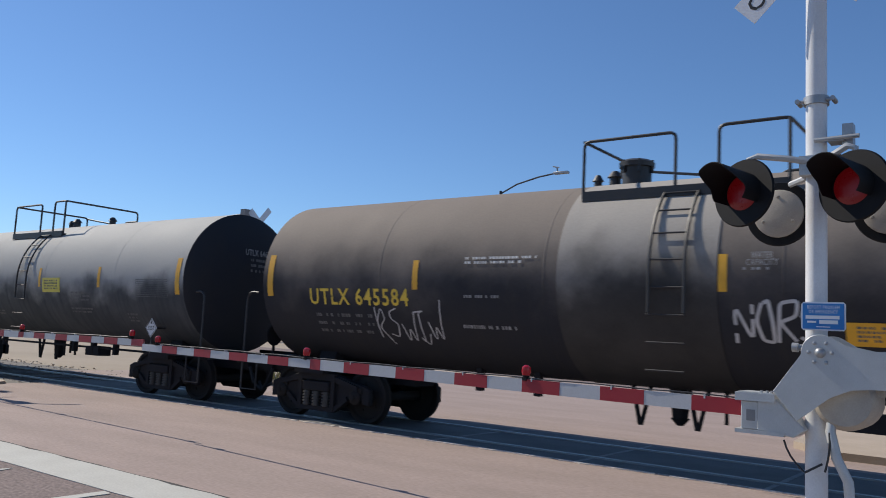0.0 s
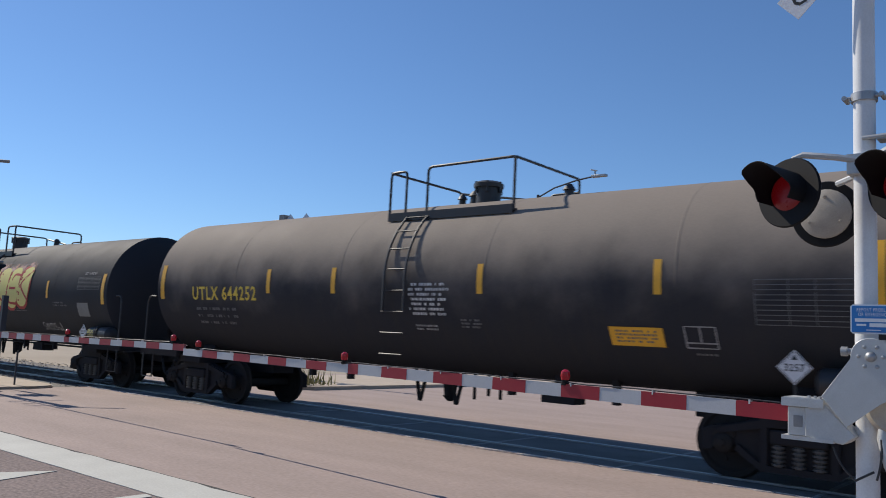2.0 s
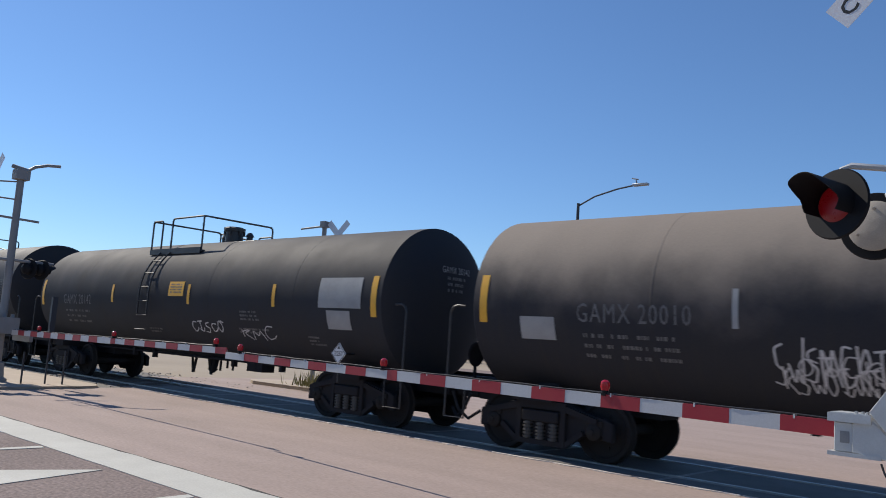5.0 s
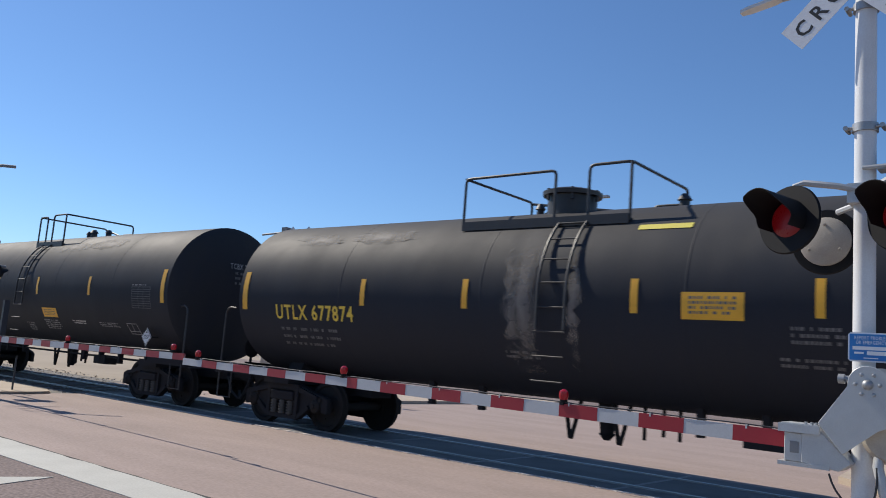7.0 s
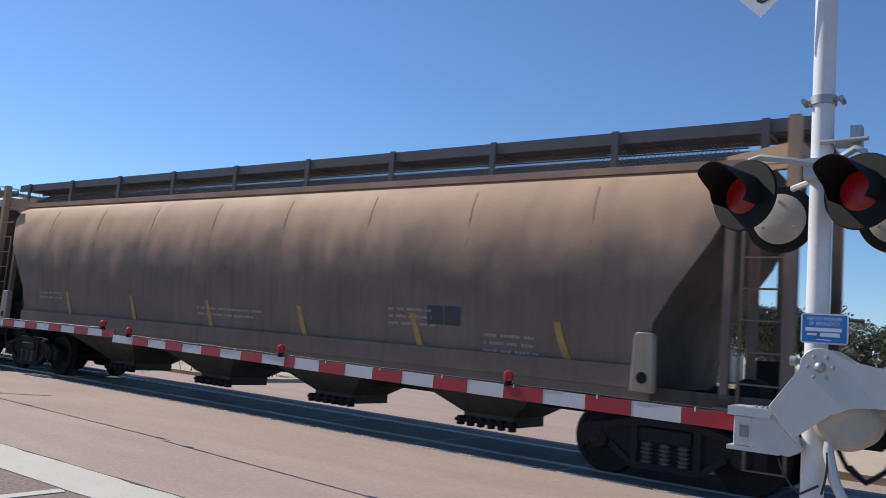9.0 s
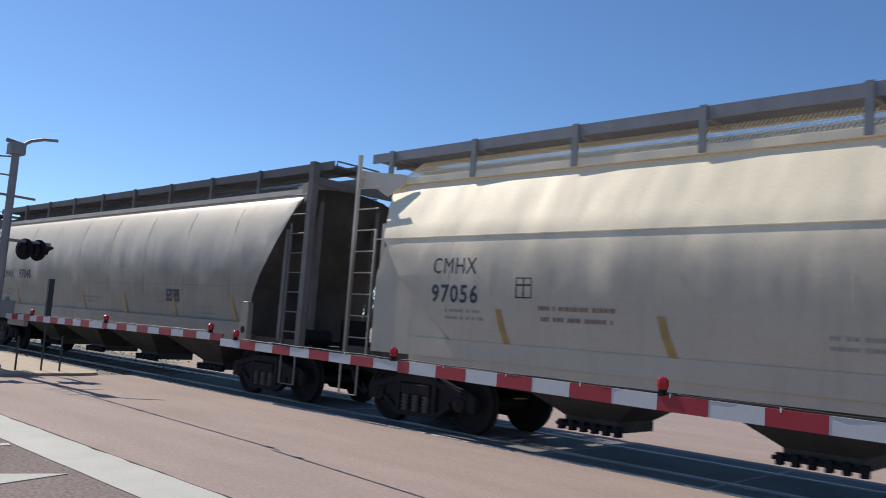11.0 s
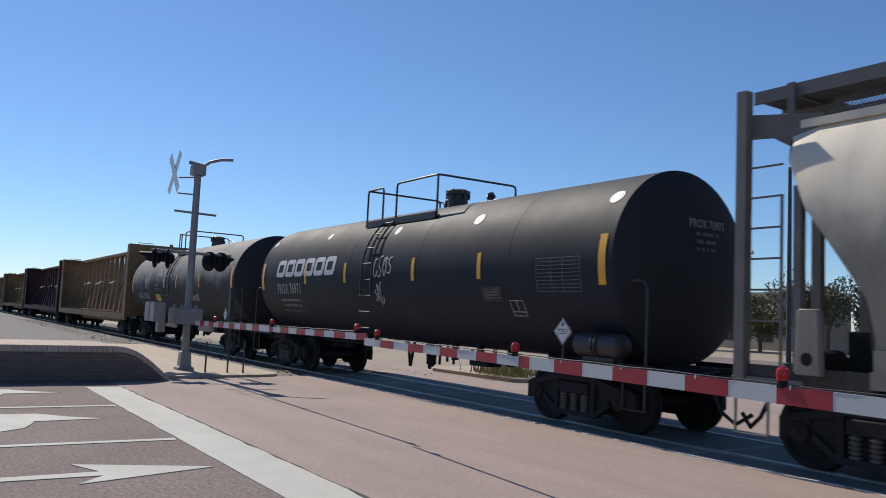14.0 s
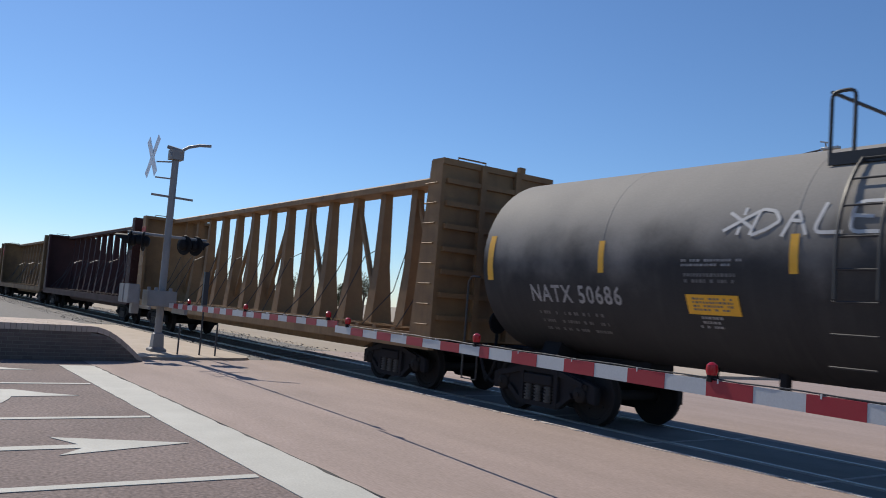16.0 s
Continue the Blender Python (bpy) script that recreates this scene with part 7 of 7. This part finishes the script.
box(bm, -0.12, 0.12, -0.12, 0.12, 5.4, 5.62)
part("mast_cap", bm, M["mast_grey"], opp)
bm = bmesh.new()
rod(bm, (-0.9, 0.05, 2.9), (0.9, 0.05, 2.9), 0.04)
part("signal_crossarm", bm, M["mast_grey"], opp)
crossbuck(opp, pose(0.6, 0.12, 5.15, 0, 0, 8), ((-45, ""), (45, "")))
for x in (-0.6, 0.6):
    signal_head(opp, pose(x, -0.2, 2.85, 0, 0, -10), False)
bm = bmesh.new()
box(bm, -0.3, 0.3, -0.3, 0.3, 0.9, 1.6)
part("gate_mechanism", bm, M["silver"], opp, "grey gate motor box", smooth=0)


def building(name, x, y, w, d, h, mat, label, awning=False, windows=3):
    b = thing(name, label, "building", at=pose(x, y, 0))
    bm = bmesh.new()
    box(bm, -w / 2, w / 2, 0, d, -0.1, h)
    part("wall", bm, M[mat], b, smooth=0)
    bm = bmesh.new()
    box(bm, -w / 2 - 0.15, w / 2 + 0.15, -0.15, d + 0.15, h, h + 0.35)
    part("parapet", bm, M["wall_tan"], b, smooth=0)
    for k in range(windows):
        cx = -w / 2 + w * (k + 0.5) / windows
        bm = bmesh.new()
        box(bm, cx - 0.95, cx + 0.95, -0.06, 0.02, 0.7, 2.6)
        win = part("window", bm, M["frame_grey"], b, smooth=0)
        for s in (-1, 1):
            bm = bmesh.new()
            box(bm, cx + s * 0.46 - 0.4, cx + s * 0.46 + 0.4, -0.07, -0.05, 0.8, 2.5)
            part("pane", bm, M["glass"], win, smooth=0)
        if awning and k > 1:
            bm = bmesh.new()
            prism(bm, [(cx - 1.3, -0.05, 2.9), (cx - 1.3, -1.1, 2.3), (cx - 1.3, -1.1, 2.1), (cx - 1.3, -0.05, 2.1)], (2.6, 0, 0))
            part("awning", bm, M["awning"], b, "red cloth awning", smooth=0)


building("shop_building", -27.5, 66, 14, 10, 3.4, "wall_white", "low white stucco shop with red awnings", True, 4)
building("shop_building", -62, 74, 26, 12, 5.5, "wall_tan", "low tan stucco shop", False, 6)
building("shop_building", 14, 72, 22, 12, 5.5, "wall_tan", "low tan stucco shop", False, 6)


def parked_car(x, y, turn, label):
    car = thing("parked_car", label, "car", "parked cars", at=pose(x, y, 0, 0, 0, turn))
    bm = bmesh.new()
    low = [(-2.1, 0.45), (-2.05, 0.85), (-1.3, 0.95), (1.3, 0.92), (2.1, 0.8), (2.15, 0.4)]
    top = [(-1.7, 0.95), (-1.2, 1.45), (0.3, 1.48), (1.1, 0.95)]
    prism(bm, [(a, -0.85, b) for a, b in low], (0, 1.7, 0))
    prism(bm, [(a, -0.72, b) for a, b in top], (0, 1.44, 0))
    bmesh.ops.bevel(bm, geom=list(bm.edges), offset=0.06, segments=2, affect="EDGES")
    part("body", bm, M["car_white"], car)
    bm = bmesh.new()
    prism(bm, [(a * 0.88 - 0.03, -0.74, 0.98 + (b - 0.95) * 0.8) for a, b in top], (0, 1.48, 0))
    part("side_glass", bm, M["glass"], car, smooth=0)
    for a in (-1.35, 1.35):
        for s in (-1, 1):
            bm = bmesh.new()
            rod(bm, (a, s * 0.72, 0.32), (a, s * 0.9, 0.32), 0.32, seg=16)
            part("wheel", bm, M["tyre"], car)


parked_car(-3.5, 53, 0, "white sedan parked across the street")
parked_car(-27, 53, 0, "white sedan parked across the street")


def crown(rng, r, count, size):
    """A crown of many leaf clumps, thinner to the outside, as verts and faces."""
    verts, faces = [], []
    lobes = [(Vector((rng.uniform(-0.6, 0.6) * r, rng.uniform(-0.6, 0.6) * r, rng.uniform(-0.35, 0.55) * r)), rng.uniform(0.35, 0.6) * r) for _ in range(9)]
    for _ in range(count):
        c, lr = rng.choice(lobes)
        d = Vector((rng.gauss(0, 1), rng.gauss(0, 1), rng.gauss(0, 1))).normalized() * lr * rng.uniform(0.55, 1.08)
        p = c + d
        u = Vector((rng.gauss(0, 1), rng.gauss(0, 1), rng.gauss(0, 1))).normalized()
        v = u.orthogonal().normalized()
        s = size * rng.uniform(0.6, 1.4)
        i = len(verts)
        verts += [p - u * s, p + v * s * 0.5, p + u * s, p - v * s * 0.5]
        faces.append((i, i + 1, i + 2, i + 3))
    return verts, faces


def tree_kind(seed, h, r, leaves, bare=False):
    rng = random.Random(seed)
    t = thing("tree", "bare grey tree with few dusty leaves" if bare else "dusty green street tree with a ragged crown", "tree", "trees beyond the railway")
    bm = bmesh.new()
    rod(bm, (0, 0, 0), (0.1, 0, h * 0.5), 0.2, 0.13, 9)
    for k in range(9):
        a = rng.uniform(0, 6.28)
        e = Vector((math.cos(a) * r * 0.7, math.sin(a) * r * 0.7, h * rng.uniform(0.7, 1.0)))
        m = Vector((0.1, 0, h * 0.45)).lerp(e, 0.5) + Vector((0, 0, 0.3))
        pipe(bm, [(0.1, 0, h * rng.uniform(0.3, 0.5)), m, e], 0.05, 5)
        for q in range(3):
            pipe(bm, [m, m.lerp(e, 0.6) + Vector((rng.uniform(-0.6, 0.6), rng.uniform(-0.6, 0.6), rng.uniform(0, 0.8)))], 0.025, 4)
    part("trunk", bm, M["bark"], t)
    v, f = crown(rng, r, leaves * 3, 0.12)
    me = bpy.data.meshes.new("crown")
    me.from_pydata(v, [], f)
    me.materials.append(M["leaf"])
    ob = new("crown", me)
    ob.parent, ob.matrix_basis = t, pose(0, 0, h * 0.72)
    return t


kinds = [tree_kind(1, 5.4, 2.7, 1900), tree_kind(2, 4.6, 2.4, 1500), tree_kind(3, 6.0, 2.5, 420, True), tree_kind(4, 3.8, 2.2, 1400)]
rng = random.Random(12)
spots = [(-14.5, 56), (-11.5, 58), (-17.0, 70), (-8.5, 55), (-36, 60), (-33, 62), (-38, 58), (-44, 63), (-50, 60), (-57, 62), (-66, 60), (-74, 64), (-84, 60), (-95, 66),
         (-108, 62), (-122, 66), (2.5, 57), (7, 61), (-30, 82), (-46, 85), (-70, 85), (-20, 84), (-140, 66), (-160, 68), (-55, 84), (-90, 86), (-12, 66), (-9, 69), (-15.5, 64), (-6, 66), (-24, 60), (-2, 64), (-13, 76), (-8, 78), (-4, 75)]
for k, (x, y) in enumerate(spots):
    base = kinds[k % 4]
    at = pose(x, y, 0, 0, 0, rng.uniform(0, 360))
    if k < 4:
        base.matrix_basis = at
    else:
        copy_thing(base, at)
bm = bmesh.new()
for k in range(500):
    x, y = rng.gauss(-18.4, 0.5), rng.gauss(15.2, 0.35)
    h = rng.uniform(0.1, 0.5)
    a = rng.uniform(0, 6.28)
    v = [bm.verts.new(p) for p in ((x, y, 0.14), (x + 0.05 * math.cos(a), y + 0.05 * math.sin(a), 0.14), (x + rng.uniform(-0.15, 0.15), y + rng.uniform(-0.15, 0.15), 0.14 + h))]
    bm.faces.new(v)
tagged(part("weeds", bm, M["leaf_dry"], smooth=0), "dry pale weeds growing on the median", "weeds", kind="stuff")


# ---------------------------------------------------------------- what moves
def motions():
    for car, u in CARS:
        walk(car, [(t, pose(u + s, AXIS, 0)) for t, s in TRAVEL])
    times, runs = [t for t, _ in TRAVEL], [s for _, s in TRAVEL]
    steps = [k / FPS for k in range(16 * FPS + 1)]
    turn = [math.degrees(float(np.interp(t, times, runs)) / WHEEL_R) for t in steps]
    first = WHEELSETS[:2]
    for ob in first:
        at = ob.matrix_basis.translation.copy()
        walk(ob, [(t, pose(at.x, at.y, at.z, 0, a, 0)) for t, a in zip(steps, turn)])
    # the other axles turn by the same keys
    for ob in WHEELSETS[2:]:
        src = first[0] if ob.matrix_basis.translation.x < 0 else first[1]
        ob.rotation_mode = "QUATERNION"
        ob.animation_data_create()
        ob.animation_data.action = src.animation_data.action
        ob.animation_data.action_slot = src.animation_data.action_slot


motions()
